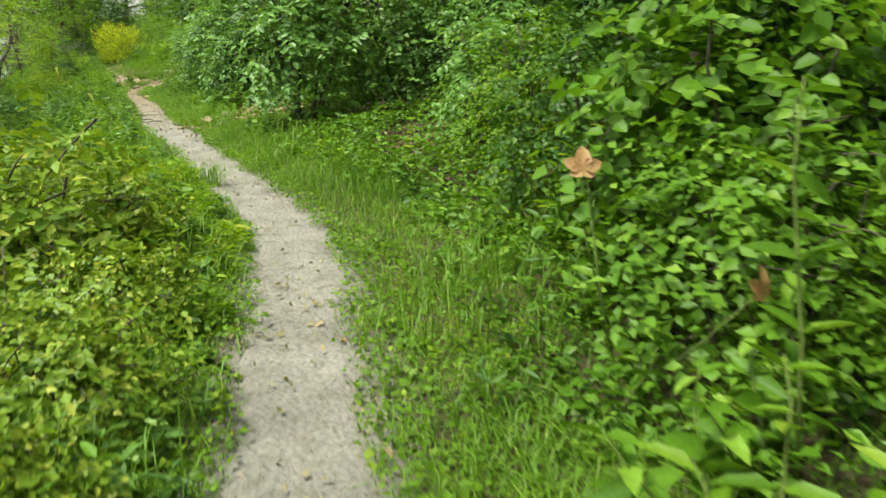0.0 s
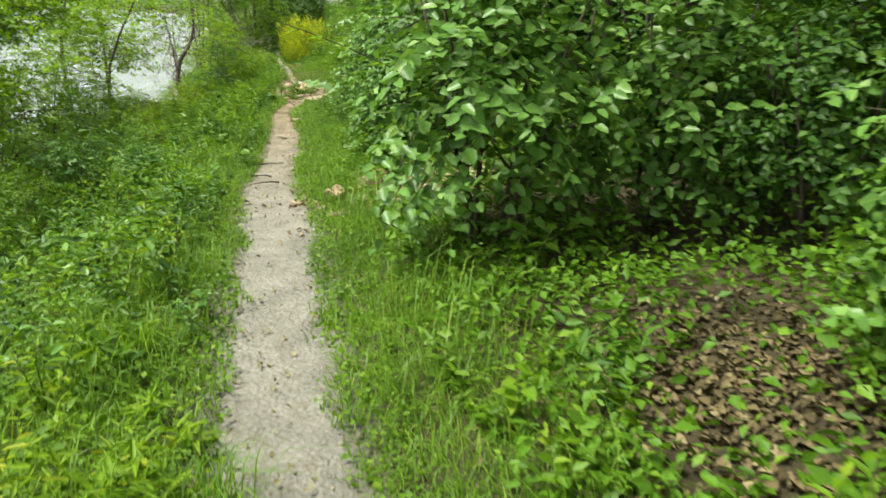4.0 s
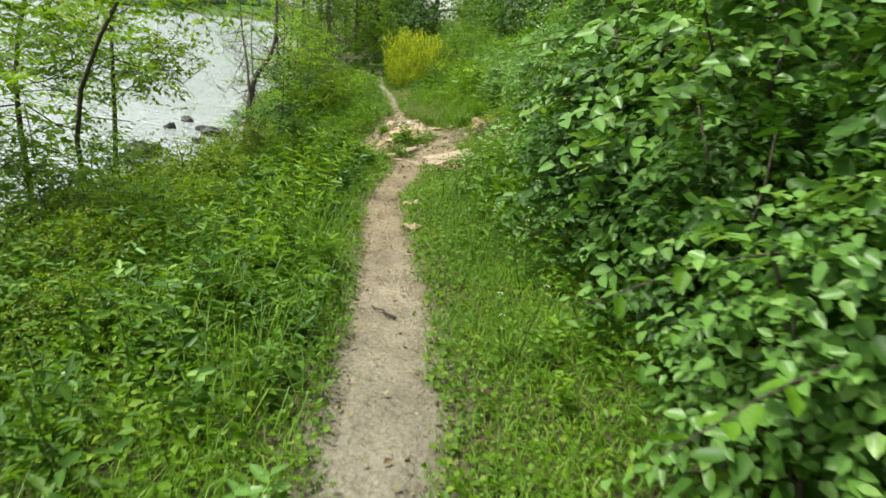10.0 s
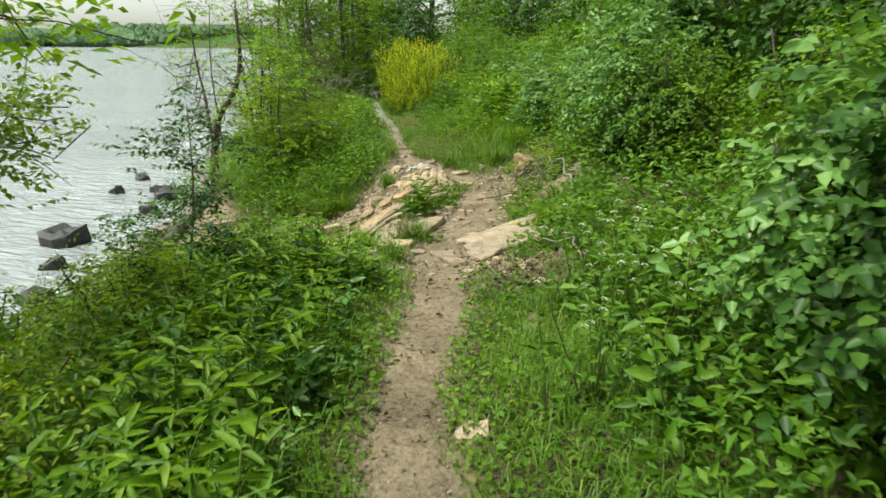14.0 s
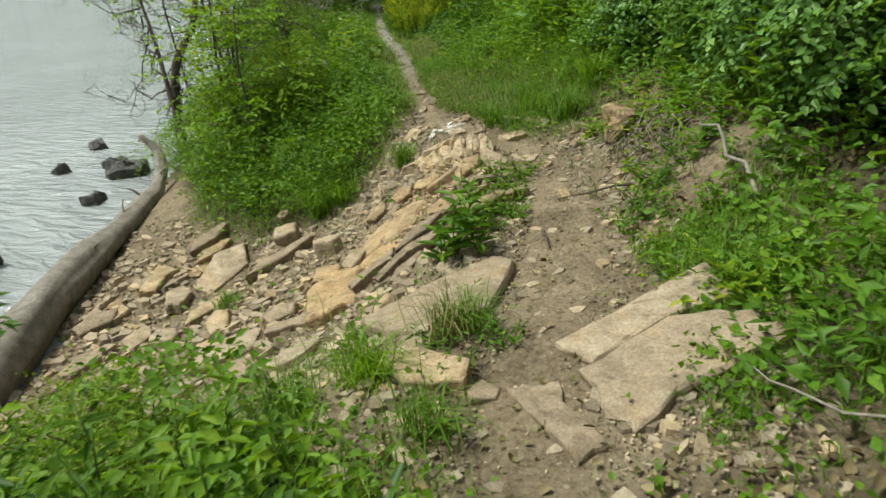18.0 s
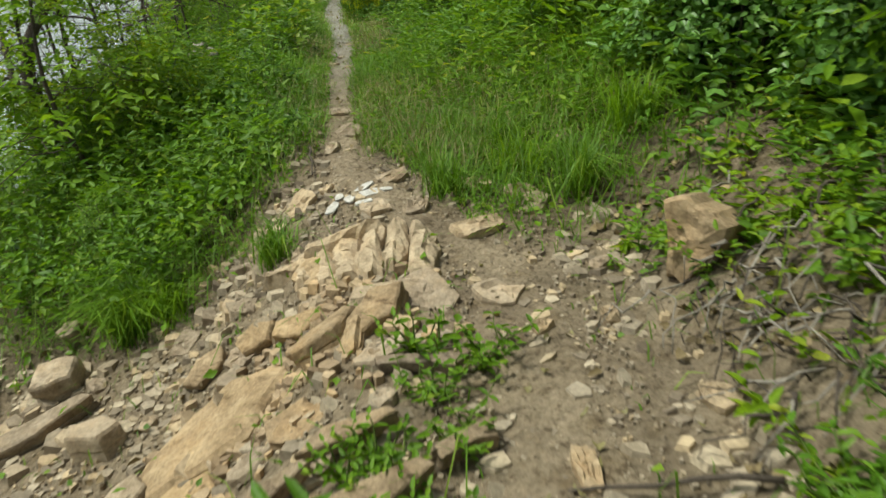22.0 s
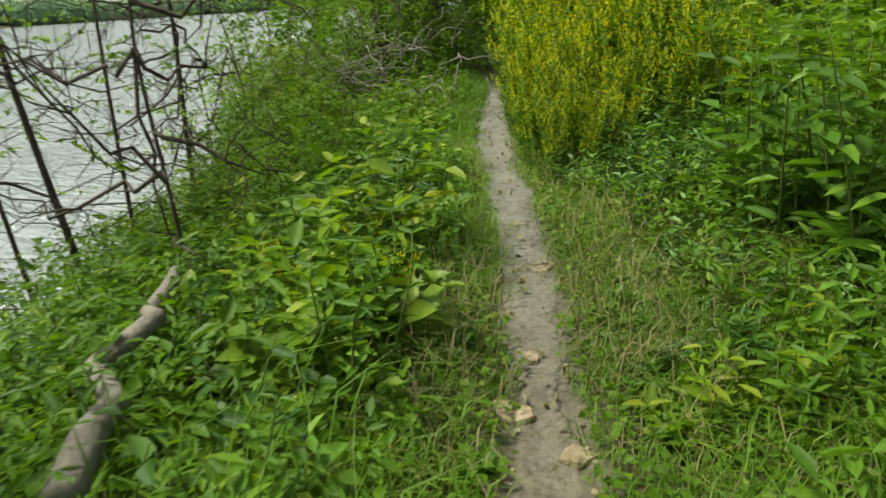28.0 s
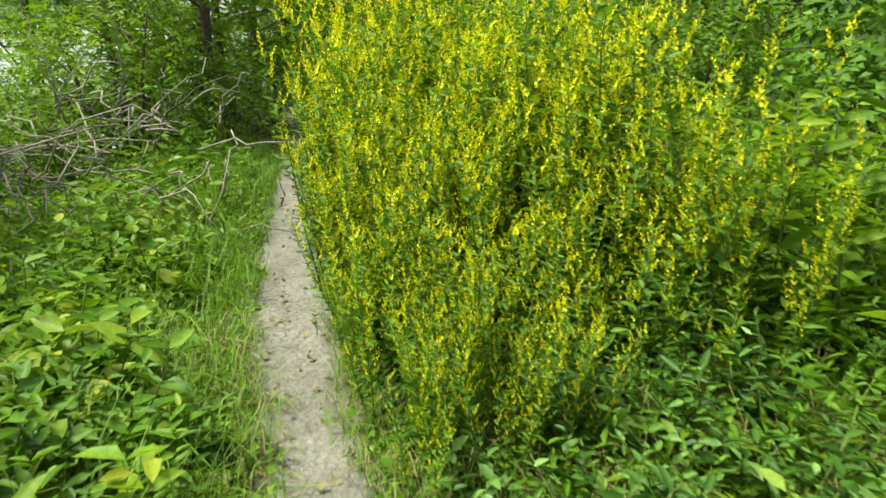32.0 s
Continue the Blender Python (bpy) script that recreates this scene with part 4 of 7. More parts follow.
DARKL = "dense dark green broadleaf shrub beside the path"
SMALLL = "mid-green small-leaved shrub at the foot of the woods"
BROADL = "green broad-leaved shrub leaning towards the path"
VINEL = "tangle of large-leaved vine over the shrubs"
BANKL = "leafy green shrub on the river bank"
GOLDL = "low yellow-green bush catching the light"
SHRUBS = [
    ("vine", 3.75, 5.3, 0.85), ("dark", 3.35, 6.3, 0.6), ("big", 3.1, 9.4, 0.7), ("dark", 2.7, 10.8, 0.75), ("small", 3.25, 7.5, 0.85), ("near", 2.95, 8.4, 0.75), ("broad", 2.85, 9.3, 0.6), ("broad", 3.3, 10.0, 0.8), ("broad", 3.6, 4.5, 0.7), ("dark2", 4.4, 6.0, 0.9),
    ("vine", 3.5, 10.9, 0.95), ("near", 0.78, 11.05, 1.12), ("near", 1.9, 11.4, 0.95), ("small", 2.6, 12.0, 1.0), ("broad", 1.1, 13.3, 0.75),
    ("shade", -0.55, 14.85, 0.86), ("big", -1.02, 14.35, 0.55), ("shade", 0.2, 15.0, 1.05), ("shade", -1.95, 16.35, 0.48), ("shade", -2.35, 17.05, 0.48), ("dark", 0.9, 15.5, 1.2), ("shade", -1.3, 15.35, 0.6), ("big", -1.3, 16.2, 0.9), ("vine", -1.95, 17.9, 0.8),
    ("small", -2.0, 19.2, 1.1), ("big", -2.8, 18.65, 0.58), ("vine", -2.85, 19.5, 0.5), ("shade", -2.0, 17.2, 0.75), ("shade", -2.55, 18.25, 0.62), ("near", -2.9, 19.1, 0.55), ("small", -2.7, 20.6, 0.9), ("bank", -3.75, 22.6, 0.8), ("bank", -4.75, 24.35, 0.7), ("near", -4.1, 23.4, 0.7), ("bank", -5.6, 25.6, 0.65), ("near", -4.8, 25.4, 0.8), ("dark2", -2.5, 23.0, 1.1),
    ("near", -3.9, 24.3, 0.85), ("small", -3.4, 25.5, 1.2), ("bank", -5.2, 25.9, 0.8), ("bank", -5.9, 27.3, 0.9), ("small", -4.6, 27.2, 1.3),
    ("vine", -6.3, 28.5, 0.8), ("small", -6.8, 30.0, 0.9), ("dark2", -5.4, 29.4, 1.2), ("bank", -7.4, 31.5, 0.9), ("broad", -8.2, 32.5, 0.9),
    ("bank", -6.6, 32.6, 1.3), ("small", -9.3, 34.0, 1.0), ("small", -10.6, 36.0, 1.2), ("dark2", -9.0, 36.4, 1.3), ("bank", -12.6, 37.5, 1.0), ("dark", -14.6, 40.5, 1.4),
    ("bank", -12.5, 41.5, 2.0), ("back", 5.6, 9.5, 1.0), ("back", 5.1, 6.6, 1.0), ("back", 3.4, 13.8, 1.0), ("back", 1.6, 17.6, 1.1), ("back", 0.1, 19.4, 1.1),
    ("back", -0.6, 21.8, 1.1), ("back", -1.2, 24.6, 1.1), ("back", -2.4, 27.2, 1.1), ("back", -3.6, 30.0, 1.1), ("back", -5.0, 33.5, 1.1), ("back", -7.0, 36.5, 1.1),
    ("bank", -16.6, 44.5, 2.2), ("bank", -19.5, 47.0, 2.2), ("bank", -13.2, 46.0, 2.4), ("bank", -9.6, 42.0, 2.0), ("back", -15.8, 51.5, 1.7), ("back", -21.5, 52.0, 1.6), ("bank", -17.9, 41.5, 1.4),
    ("vine", 4.3, 3.6, 0.8), ("shade", 4.3, 7.9, 0.95), ("back", 4.7, 9.2, 1.0), ("back", 5.6, 11.0, 1.1), ("back", 6.4, 7.6, 1.1), ("back", 6.2, 3.8, 1.0), ("small", -9.9, 35.2, 0.9), ("small", -11.6, 36.6, 0.8), ("big", -4.0, 24.9, 0.95), ("dark", -4.0, 28.8, 0.9), ("vine", -5.5, 27.6, 0.8), ("vine", -7.6, 30.3, 0.7), ("dark2", -1.9, 21.6, 0.8),
    ("near", -4.2, 22.7, 0.62), ("near", -4.4, 23.9, 0.75), ("near", -5.0, 24.45, 0.55), ("near", -4.6, 23.3, 0.55), ("near", -5.5, 25.1, 0.5), ("vine", -4.9, 25.0, 0.6), ("near", -5.75, 25.3, 0.45), ("near", -5.9, 26.0, 0.5), ("near", -6.35, 26.95, 0.5),
]
for k, (kd, x, y, sz) in enumerate(SHRUBS):
    lab = {"dark": DARKL, "dark2": DARKL, "small": SMALLL, "broad": BROADL, "vine": VINEL, "near": "leafy green shrub reaching out to the path", "bank": SMALLL, "shade": "large-leaved shrub with deep shade put into its dark green", "big": "large-leaved dark green shrub hanging towards the path", "back": "tall shaded undergrowth at the back of the woods"}[kd]
    plant(kd, x, y, sz, k * 67, "shrub", lab, "shrub", "shrubs along the woods")
LEFT = [
    ("river", -13.4, 30.7, 0.9), ("bank", -12.6, 30.0, 0.8),
    ("gold", -7.3, 20.3, 0.5), ("gold", -6.6, 20.05, 0.42), 
    ("bank", -14.3, 32.4, 0.9), ("bank", -14.9, 33.3, 1.0),
    ("heap", 1.5, 2.75, 0.62), ("heap", 1.42, 3.45, 0.6), ("heap", 1.25, 4.2, 0.62), ("heap", 1.05, 5.0, 0.6), ("heap", 0.68, 4.3, 0.8), ("heap", 0.5, 5.7, 0.85), ("heap", 0.45, 6.2, 0.9), ("heap", 1.1, 3.5, 0.75), ("heap", 0.1, 5.5, 1.4), ("heap", 0.0, 4.4, 1.3), ("heap", 1.2, 2.4, 0.8),
    ("bank", -11.0, 28.5, 0.5), ("bank", -11.4, 29.1, 0.6), ("river2", -12.3, 29.9, 0.5),
    ("bank", -3.2, 11.3, 0.5), ("river", -4.4, 11.9, 0.72), ("river", -5.2, 13.6, 0.75), ("river2", -6.6, 15.3, 0.6), ("river", -3.9, 10.2, 0.72), ("river2", -3.4, 8.6, 0.7), ("near", -2.6, 9.8, 0.42), ("near", -3.6, 12.2, 0.45), ("near", -3.1, 12.6, 0.32), ("near", -4.3, 13.3, 0.4), ("broad", -4.7, 14.6, 0.5), ("near", -6.0, 16.2, 0.45), ("gold", -6.3, 17.4, 0.6), ("gold", -4.4, 14.6, 0.5), ("gold", -5.0, 16.4, 0.55), ("gold", -4.9, 15.3, 0.6), ("gold", -2.0, 8.0, 0.5), ("near", -1.9, 7.0, 0.45), ("bank", -3.6, 11.5, 0.6), ("bank", -4.3, 12.8, 0.65), ("bank", -4.9, 13.9, 0.7), ("bank", -5.2, 15.0, 0.65), ("gold", -5.5, 15.9, 0.75), ("bank", -3.2, 10.2, 0.6),
    ("river", -5.6, 12.7, 0.6), ("river", -6.2, 14.4, 0.6), ("river", -4.9, 10.9, 0.7), ("bank", -2.9, 8.4, 0.65), ("river", -4.2, 9.0, 0.7), ("bank", -6.6, 16.4, 0.6),
    ("bank", -3.0, 9.5, 0.8), ("bank", -4.6, 11.2, 0.7), ("bank", -3.9, 7.2, 0.9), ("bank", -5.6, 13.4, 0.7), ("bank", -5.5, 14.6, 0.9), ("gold", -1.3, 6.0, 0.6),
    ("gold", -5.6, 17.2, 0.75), ("gold", -6.2, 18.5, 0.7), ("bank", -6.9, 17.2, 0.8), ("feather", -9.3, 25.3, 0.5), ("bank", -9.9, 24.45, 0.34), ("bank", -10.5, 24.8, 0.4), ("bank", -8.75, 24.3, 0.3), 
    ("bank", -11.9, 28.7, 0.5), ("bank", -12.6, 29.8, 0.7), ("willow", -14.2, 33.5, 1.0), ("bank", -15.0, 35.3, 1.0), ("willow", -16.5, 37.5, 1.2),
    ("gold", -6.9, 19.3, 0.6), ("bank", -1.9, 4.0, 0.8), ("gold", -0.4, 3.4, 0.6), ("bank", -4.4, 9.9, 0.9), ("bank", -6.2, 13.4, 0.8), ("willow", -6.4, 15.9, 0.8), ("bank", -7.5, 18.4, 0.7),
    ("bank", -13.9, 34.6, 0.8), ("willow", -15.4, 34.2, 1.1), ("bank", -14.5, 36.6, 0.9), ("willow", -15.2, 32.4, 0.9), ("willow", -2.9, 6.2, 0.8), ("willow", -3.2, 3.0, 0.9), ("privet", 0.75, 4.6, 1.0), ("privet", 0.35, 5.6, 0.95), ("privet", 0.6, 3.5, 1.0), ("privet", -0.1, 6.6, 1.0), ("privet", 0.2, 4.5, 1.2), ("privet", -0.5, 5.6, 1.2), ("privet", -0.6, 7.6, 1.0), ("privet", -0.4, 4.0, 1.3), ("privet", 0.9, 2.6, 1.0),
]
for k, (kd, x, y, sz) in enumerate(LEFT):
    lab = {"gold": GOLDL, "heap": "yellow-green heap of small-leaved bush beside the path", "feather": "yellow-green feathery shrub leaning over the bank", "river": "open leafy shrub at the water edge", "river2": "open leafy shrub at the water edge", "privet": "low dense heap of small-leaved green bush"}.get(kd, BANKL)
    plant(kd, x, y, sz, k * 71 + 20, "bush", lab, "bush", "bushes on the river bank")


# ---- trees ----
def tree(x, y, h, lean, seed, mat, n_twigs, label, leaf=0.07, spread=1.6, clear=0.35, trunk=0.09, name="tree", wob=0.05):
    r = np.random.default_rng(seed)
    z = float(ground_z(np.array([x]), np.array([y]))[0])
    ob = new(name)
    ob.matrix_world = pose(x, y, z)
    n = 9
    t = np.linspace(0, 1, n)
    pts = np.stack([lean[0] * t ** 1.3 * h + wob * np.sin(t * 7 + seed), lean[1] * t ** 1.3 * h + wob * np.cos(t * 6), -0.3 + t * (h + 0.3)], 1)
    V, Q, T = tube(pts, trunk * (1.15 - t) + min(0.012, trunk * 0.3), 8)
    stem_part = part("trunk", raw_mesh("trunk", V, [Q, T], BARK), ob)
    small, starts = [], []
    for k in range(12):
        f = r.uniform(clear, 0.97)
        p0 = np.array([np.interp(f, t, pts[:, i]) for i in range(3)])
        a = k * 2.4 + r.uniform(-0.4, 0.4)
        ln = spread * (1.15 - f) * r.uniform(0.7, 1.2) + 0.3
        p1 = p0 + np.array([math.cos(a) * ln, math.sin(a) * ln, ln * r.uniform(-0.1, 0.45)])
        lp = bent(p0, p1, 0.08 * ln, 6, r, 0.05)
        V, Q, T = tube(lp, np.linspace(trunk * 0.35 * (1.2 - f), min(0.006, trunk * 0.2), 6), 5)
        part("limb", raw_mesh("limb", V, [Q, T], BARK), stem_part)
        for q in range(5):
            g = r.uniform(0.3, 1)
            b0 = lp[min(5, int(g * 5))]
            e = b0 + r.normal(0, 0.22 * spread, 3) * np.array([1, 1, 0.7])
            small.append((bent(b0, e, 0.02, 4, r, 0.02), np.linspace(min(0.008, trunk * 0.15), 0.0025, 4)))
            starts.append((b0, e))
    V, Q, T = tubes(small, 4)
    tagged(part("twig", raw_mesh("twig", V, [Q, T], BARK), ob), kind="stuff")
    if n_twigs:
        st = np.array(starts)
        k = r.integers(0, len(st), n_twigs)
        f = r.uniform(0.2, 1.1, (n_twigs, 1))
        c = st[k, 0] * (1 - f) + st[k, 1] * f + r.normal(0, min(0.12, spread * 0.15), (n_twigs, 3))
        per = 8
        out = unit(r.normal(0, 1, (n_twigs, 3)) * np.array([1, 1, 0.4]))
        sd = unit(np.cross(out, [0, 0, 1.0]))
        g = (np.arange(per) + 0.5) / per * min(0.32, spread * 0.5)
        sg = np.where(np.arange(per) % 2 == 0, 1.0, -1.0)
        P = c[:, None] + out[:, None] * g[None, :, None]
        A = out[:, None] * 0.5 + sd[:, None] * sg[None, :, None] + r.normal(0, 0.25, (n_twigs, per, 3)) + np.array([0, 0, -0.2])
        N = np.array([0, 0, 1.0]) + r.normal(0, 0.35, (n_twigs, per, 3))
        m = n_twigs * per
        L = r.uniform(0.7, 1.25, m) * leaf
        V, F = leaves(P.reshape(-1, 3), A.reshape(-1, 3), N.reshape(-1, 3), L, L * 0.5, simple=True)
        tagged(part("crown", raw_mesh("crown", V, [F], LEAF[mat]), ob), kind="stuff")
    return tagged(ob, label, "tree", "trees by the river")


RIVER_TREE = "slender riverside tree with open green crown"
CROOKED = "crooked dark-stemmed riverside tree with layered green leaves"
tree(-7.4, 15.1, 4.2, (0.1, 0.06), 51, "light", 800, CROOKED, 0.085, 2.0, 0.2, 0.045, wob=0.16)
tree(-7.2, 17.2, 3.6, (0.16, 0.08), 52, "light", 240, CROOKED, 0.08, 1.8, 0.3, 0.022, wob=0.14)
tree(-6.5, 12.8, 4.0, (-0.05, 0.1), 53, "herb", 650, CROOKED, 0.085, 2.0, 0.18, 0.045, wob=0.15)
tree(-4.9, 11.2, 3.8, (0.04, 0.06), 55, "light", 350, CROOKED, 0.08, 1.8, 0.12, 0.04, wob=0.15)
tree(-4.7, 9.6, 3.8, (-0.04, 0.06), 54, "herb", 350, CROOKED, 0.08, 1.8, 0.12, 0.04, wob=0.14)
tree(-5.4, 12.0, 3.4, (0.1, 0.0), 57, "light", 350, CROOKED, 0.08, 1.8, 0.12, 0.035, wob=0.13)
tree(-7.1, 14.0, 3.6, (0.08, 0.1), 59, "light", 620, CROOKED, 0.08, 1.8, 0.12, 0.035, wob=0.13)
tree(-9.0, 19.35, 3.5, (0.02, 0.0), 61, "yellowish", 460, CROOKED, 0.08, 1.7, 0.42, 0.03, wob=0.12)
tree(-8.2, 17.4, 3.4, (-0.05, 0.1), 62, "light", 420, CROOKED, 0.08, 1.7, 0.35, 0.03, wob=0.12)
tree(-4.3, 7.4, 3.6, (-0.05, 0.1), 65, "herb", 350, CROOKED, 0.08, 1.8, 0.12, 0.035, wob=0.12)
SPRAY = "multi-stemmed young tree with feathery light green sprays"
for k, (x, y, h) in enumerate([(-9.45, 24.85, 1.5), (-10.0, 25.2, 1.8), (-10.2, 25.7, 1.9)]):
    tree(x, y, h, (-0.1, -0.06), 151 + k, ("light", "yellowish", "light")[k % 3], 150, SPRAY, 0.075, 0.62, 0.22, 0.016, wob=0.05)
tree(-13.3, 28.0, 3.5, (-0.05, 0.02), 56, "light", 120, RIVER_TREE, trunk=0.016)
tree(-12.35, 27.9, 3.6, (-0.12, 0.02), 69, "light", 110, RIVER_TREE, 0.07, 1.7, 0.45, 0.02)
tree(-12.8, 28.6, 3.2, (-0.1, 0.1), 67, "light", 110, RIVER_TREE, 0.06, 1.2, 0.2, 0.014)
tree(-15.8, 35.6, 4.5, (-0.05, 0.0), 68, "mid", 300, RIVER_TREE, 0.09, 1.8, 0.1, 0.04)
tree(-14.6, 34.0, 4.5, (-0.1, 0.0), 57, "mid", 300, RIVER_TREE, trunk=0.035)
tree(-16.5, 38.0, 6.0, (0.0, 0.0), 58, "mid", 400, RIVER_TREE)
for k, (x, y, h) in enumerate([(-15.4, 36.9, 6.5), (-16.9, 40.2, 7.0), (-14.6, 35.4, 5.5), (-18.2, 38.0, 6.2), (-16.2, 34.6, 4.8)]):
    tree(x, y, h, (-0.03, 0.02), 110 + k, "mid" if k % 2 else "light", 520, "leafy riverside tree closing the view along the path", 0.11, 2.2, 0.06, 0.05)
WOOD = "tall leafy tree in the woods, some added for shade"
# dense crowns added to throw shade on the shrubs right of the path
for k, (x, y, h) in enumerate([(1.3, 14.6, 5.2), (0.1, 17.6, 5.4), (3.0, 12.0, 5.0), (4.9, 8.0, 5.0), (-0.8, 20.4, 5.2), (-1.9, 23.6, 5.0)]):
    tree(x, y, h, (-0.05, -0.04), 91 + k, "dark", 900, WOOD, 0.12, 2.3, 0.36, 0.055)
# added row, crowns above the view, only there to shade the right side
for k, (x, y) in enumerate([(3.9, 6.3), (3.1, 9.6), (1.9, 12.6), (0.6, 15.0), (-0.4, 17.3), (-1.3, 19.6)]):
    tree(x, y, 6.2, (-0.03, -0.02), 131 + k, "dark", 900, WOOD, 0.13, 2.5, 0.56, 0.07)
# near trees use the shade-darkened leaf colour, far ones a sunlit green
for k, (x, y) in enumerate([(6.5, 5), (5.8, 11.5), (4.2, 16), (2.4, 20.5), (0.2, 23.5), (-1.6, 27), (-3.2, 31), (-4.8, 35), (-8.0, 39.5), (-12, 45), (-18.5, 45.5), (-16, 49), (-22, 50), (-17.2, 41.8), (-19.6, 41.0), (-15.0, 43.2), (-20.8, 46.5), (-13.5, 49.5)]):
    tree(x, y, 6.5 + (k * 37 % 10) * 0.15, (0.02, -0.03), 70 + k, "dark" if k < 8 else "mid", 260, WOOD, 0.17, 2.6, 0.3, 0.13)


# ---- stones ----
def stone_mesh(seed, thick=0.3, points=11, chunky=0.12):
    """A split slab of unit length and width with a bevelled, uneven edge."""
    r = np.random.default_rng(seed)
    a = np.sort(np.arange(points) * 2 * math.pi / points + r.uniform(-0.25, 0.25, points))
    sq = 1 / np.maximum(np.abs(np.cos(a)), np.abs(np.sin(a)))
    rad = 0.5 * (1 + 0.45 * (np.minimum(sq, 1.25) - 1) * 2) * r.uniform(1 - chunky * 2, 1.0, points)
    rows = []
    for f, h in ((0.88, -1.0), (0.99, -0.7), (0.93, -0.5), (1.0, -0.42), (1.0, -0.14), (0.96, 0.0), (0.72, 0.03), (0.45, 0.02), (0.2, 0.0)):
        flat = points > 15 and f < 0.97 and h > -0.1
        k = rad * f * (1 if flat else r.uniform(1 - chunky * 0.35, 1 + chunky * 0.35, points))
        z = 0.55 * (vnoise(np.cos(a) * k, np.sin(a) * k, 3.2, seed) - 0.5) * f if flat else r.normal(0, 0.07 if points < 16 else 0.04, points)
        rows.append(np.stack([np.cos(a) * k, np.sin(a) * k, (h + z) * thick], 1))
    V = np.concatenate(rows + [np.array([[0, 0, r.normal(0, 0.05) * thick], [0, 0, -thick]])])
    n = len(rows)
    i = (np.arange(n - 1)[:, None] * points + np.arange(points)[None]).ravel()
    j = (np.arange(n - 1)[:, None] * points + (np.arange(points)[None] + 1) % points).ravel()
    F = np.stack([i, j, j + points, i + points], 1)
    e = (n - 1) * points
    nxt = (np.arange(points) + 1) % points
    caps = np.concatenate([np.stack([e + np.arange(points), e + nxt, np.full(points, n * points)], 1), np.stack([nxt, np.arange(points), np.full(points, n * points + 1)], 1)])
    return V, F, caps


STONES = {}


def stone_data(k, mat):
    if (k, mat.name) not in STONES:
        V, F, C = stone_mesh(100 + k, 1.0, 9 + k % 5) if k < 20 else stone_mesh(100 + k, 1.0, 19 + k % 6, 0.1)
        STONES[k, mat.name] = raw_mesh("stone", V, [F, C], mat, False)
    return STONES[k, mat.name]


def stone(name, x, y, z, length, width, thick, turn, mat, label, k, tilt=(0, 0), group="loose stones on the washed-out bank"):
    ob = new(name, stone_data(k, mat))
    e = 0.25
    g = ground_z(np.array([x - e, x + e, x, x]), np.array([y, y, y - e, y + e]))
    up = Vector(((g[0] - g[1]) / (2 * e), (g[2] - g[3]) / (2 * e), 1)).normalized()
    slope = up.to_track_quat("Z", "Y").to_matrix().to_4x4() if up.z < 0.9999 else Matrix()
    fix = (slope @ Vector((1, 0, 0)))
    turn_fix = math.degrees(math.atan2(fix.y, fix.x))
    ob.matrix_world = Matrix.Translation((x, y, z)) @ slope @ pose(0, 0, 0, tilt[0], tilt[1], turn - turn_fix) @ Matrix.Diagonal((length, width, thick, 1))
    return tagged(ob, label, "stone", group)


def slab_mesh(outline, seed, thick=1.0, rough=0.035):
    """A split sandstone slab of unit size: a broken outline, layered sides and an uneven top."""
    r = np.random.default_rng(seed)
    c = np.array(outline, float)
    pts = []
    for p, q in zip(c, np.roll(c, -1, 0)):
        n = max(2, int(np.linalg.norm(q - p) / 0.13))
        f = np.linspace(0, 1, n, endpoint=False)[:, None]
        e = p + (q - p) * f
        e[1:] += r.normal(0, 0.016, (n - 1, 2))
        pts.append(e)
    edge = np.concatenate(pts)
    mid = edge.mean(0)
    n = len(edge)
    rows = []
    step = r.uniform(0.96, 1.02, 3)
    for f, h in ((0.92, -1.0), (step[0], -0.8), (step[0] * 0.985, -0.5), (step[1] * 0.95, -0.46), (step[1], -0.4), (1.0, -0.12), (0.985, -0.03), (0.9, 0.05), (0.66, 0.08), (0.36, 0.07)):
        p = mid + (edge - mid) * f * (r.uniform(0.985, 1.015, (n, 1)) if f > 0.9 else 1)
        lump = (vnoise(p[:, 0], p[:, 1], 3.0, seed) - 0.5) * 0.5 + (vnoise(p[:, 0], p[:, 1], 9.0, seed + 3) - 0.5) * 0.28
        z = h * thick + (lump * rough * 6 if h > -0.2 else r.normal(0, 0.02, n))
        rows.append(np.concatenate([p, z[:, None]], 1))
    V = np.concatenate(rows + [np.array([[mid[0], mid[1], 0.07], [mid[0], mid[1], -1.0]])])
    m = len(rows)
    i = (np.arange(m - 1)[:, None] * n + np.arange(n)[None]).ravel()
    j = (np.arange(m - 1)[:, None] * n + (np.arange(n)[None] + 1) % n).ravel()
    F = np.stack([i, j, j + n, i + n], 1)
    e, nxt = (m - 1) * n, (np.arange(n) + 1) % n
    C = np.concatenate([np.stack([e + np.arange(n), e + nxt, np.full(n, m * n)], 1), np.stack([nxt, np.arange(n), np.full(n, m * n + 1)], 1)])
    return V, F, C


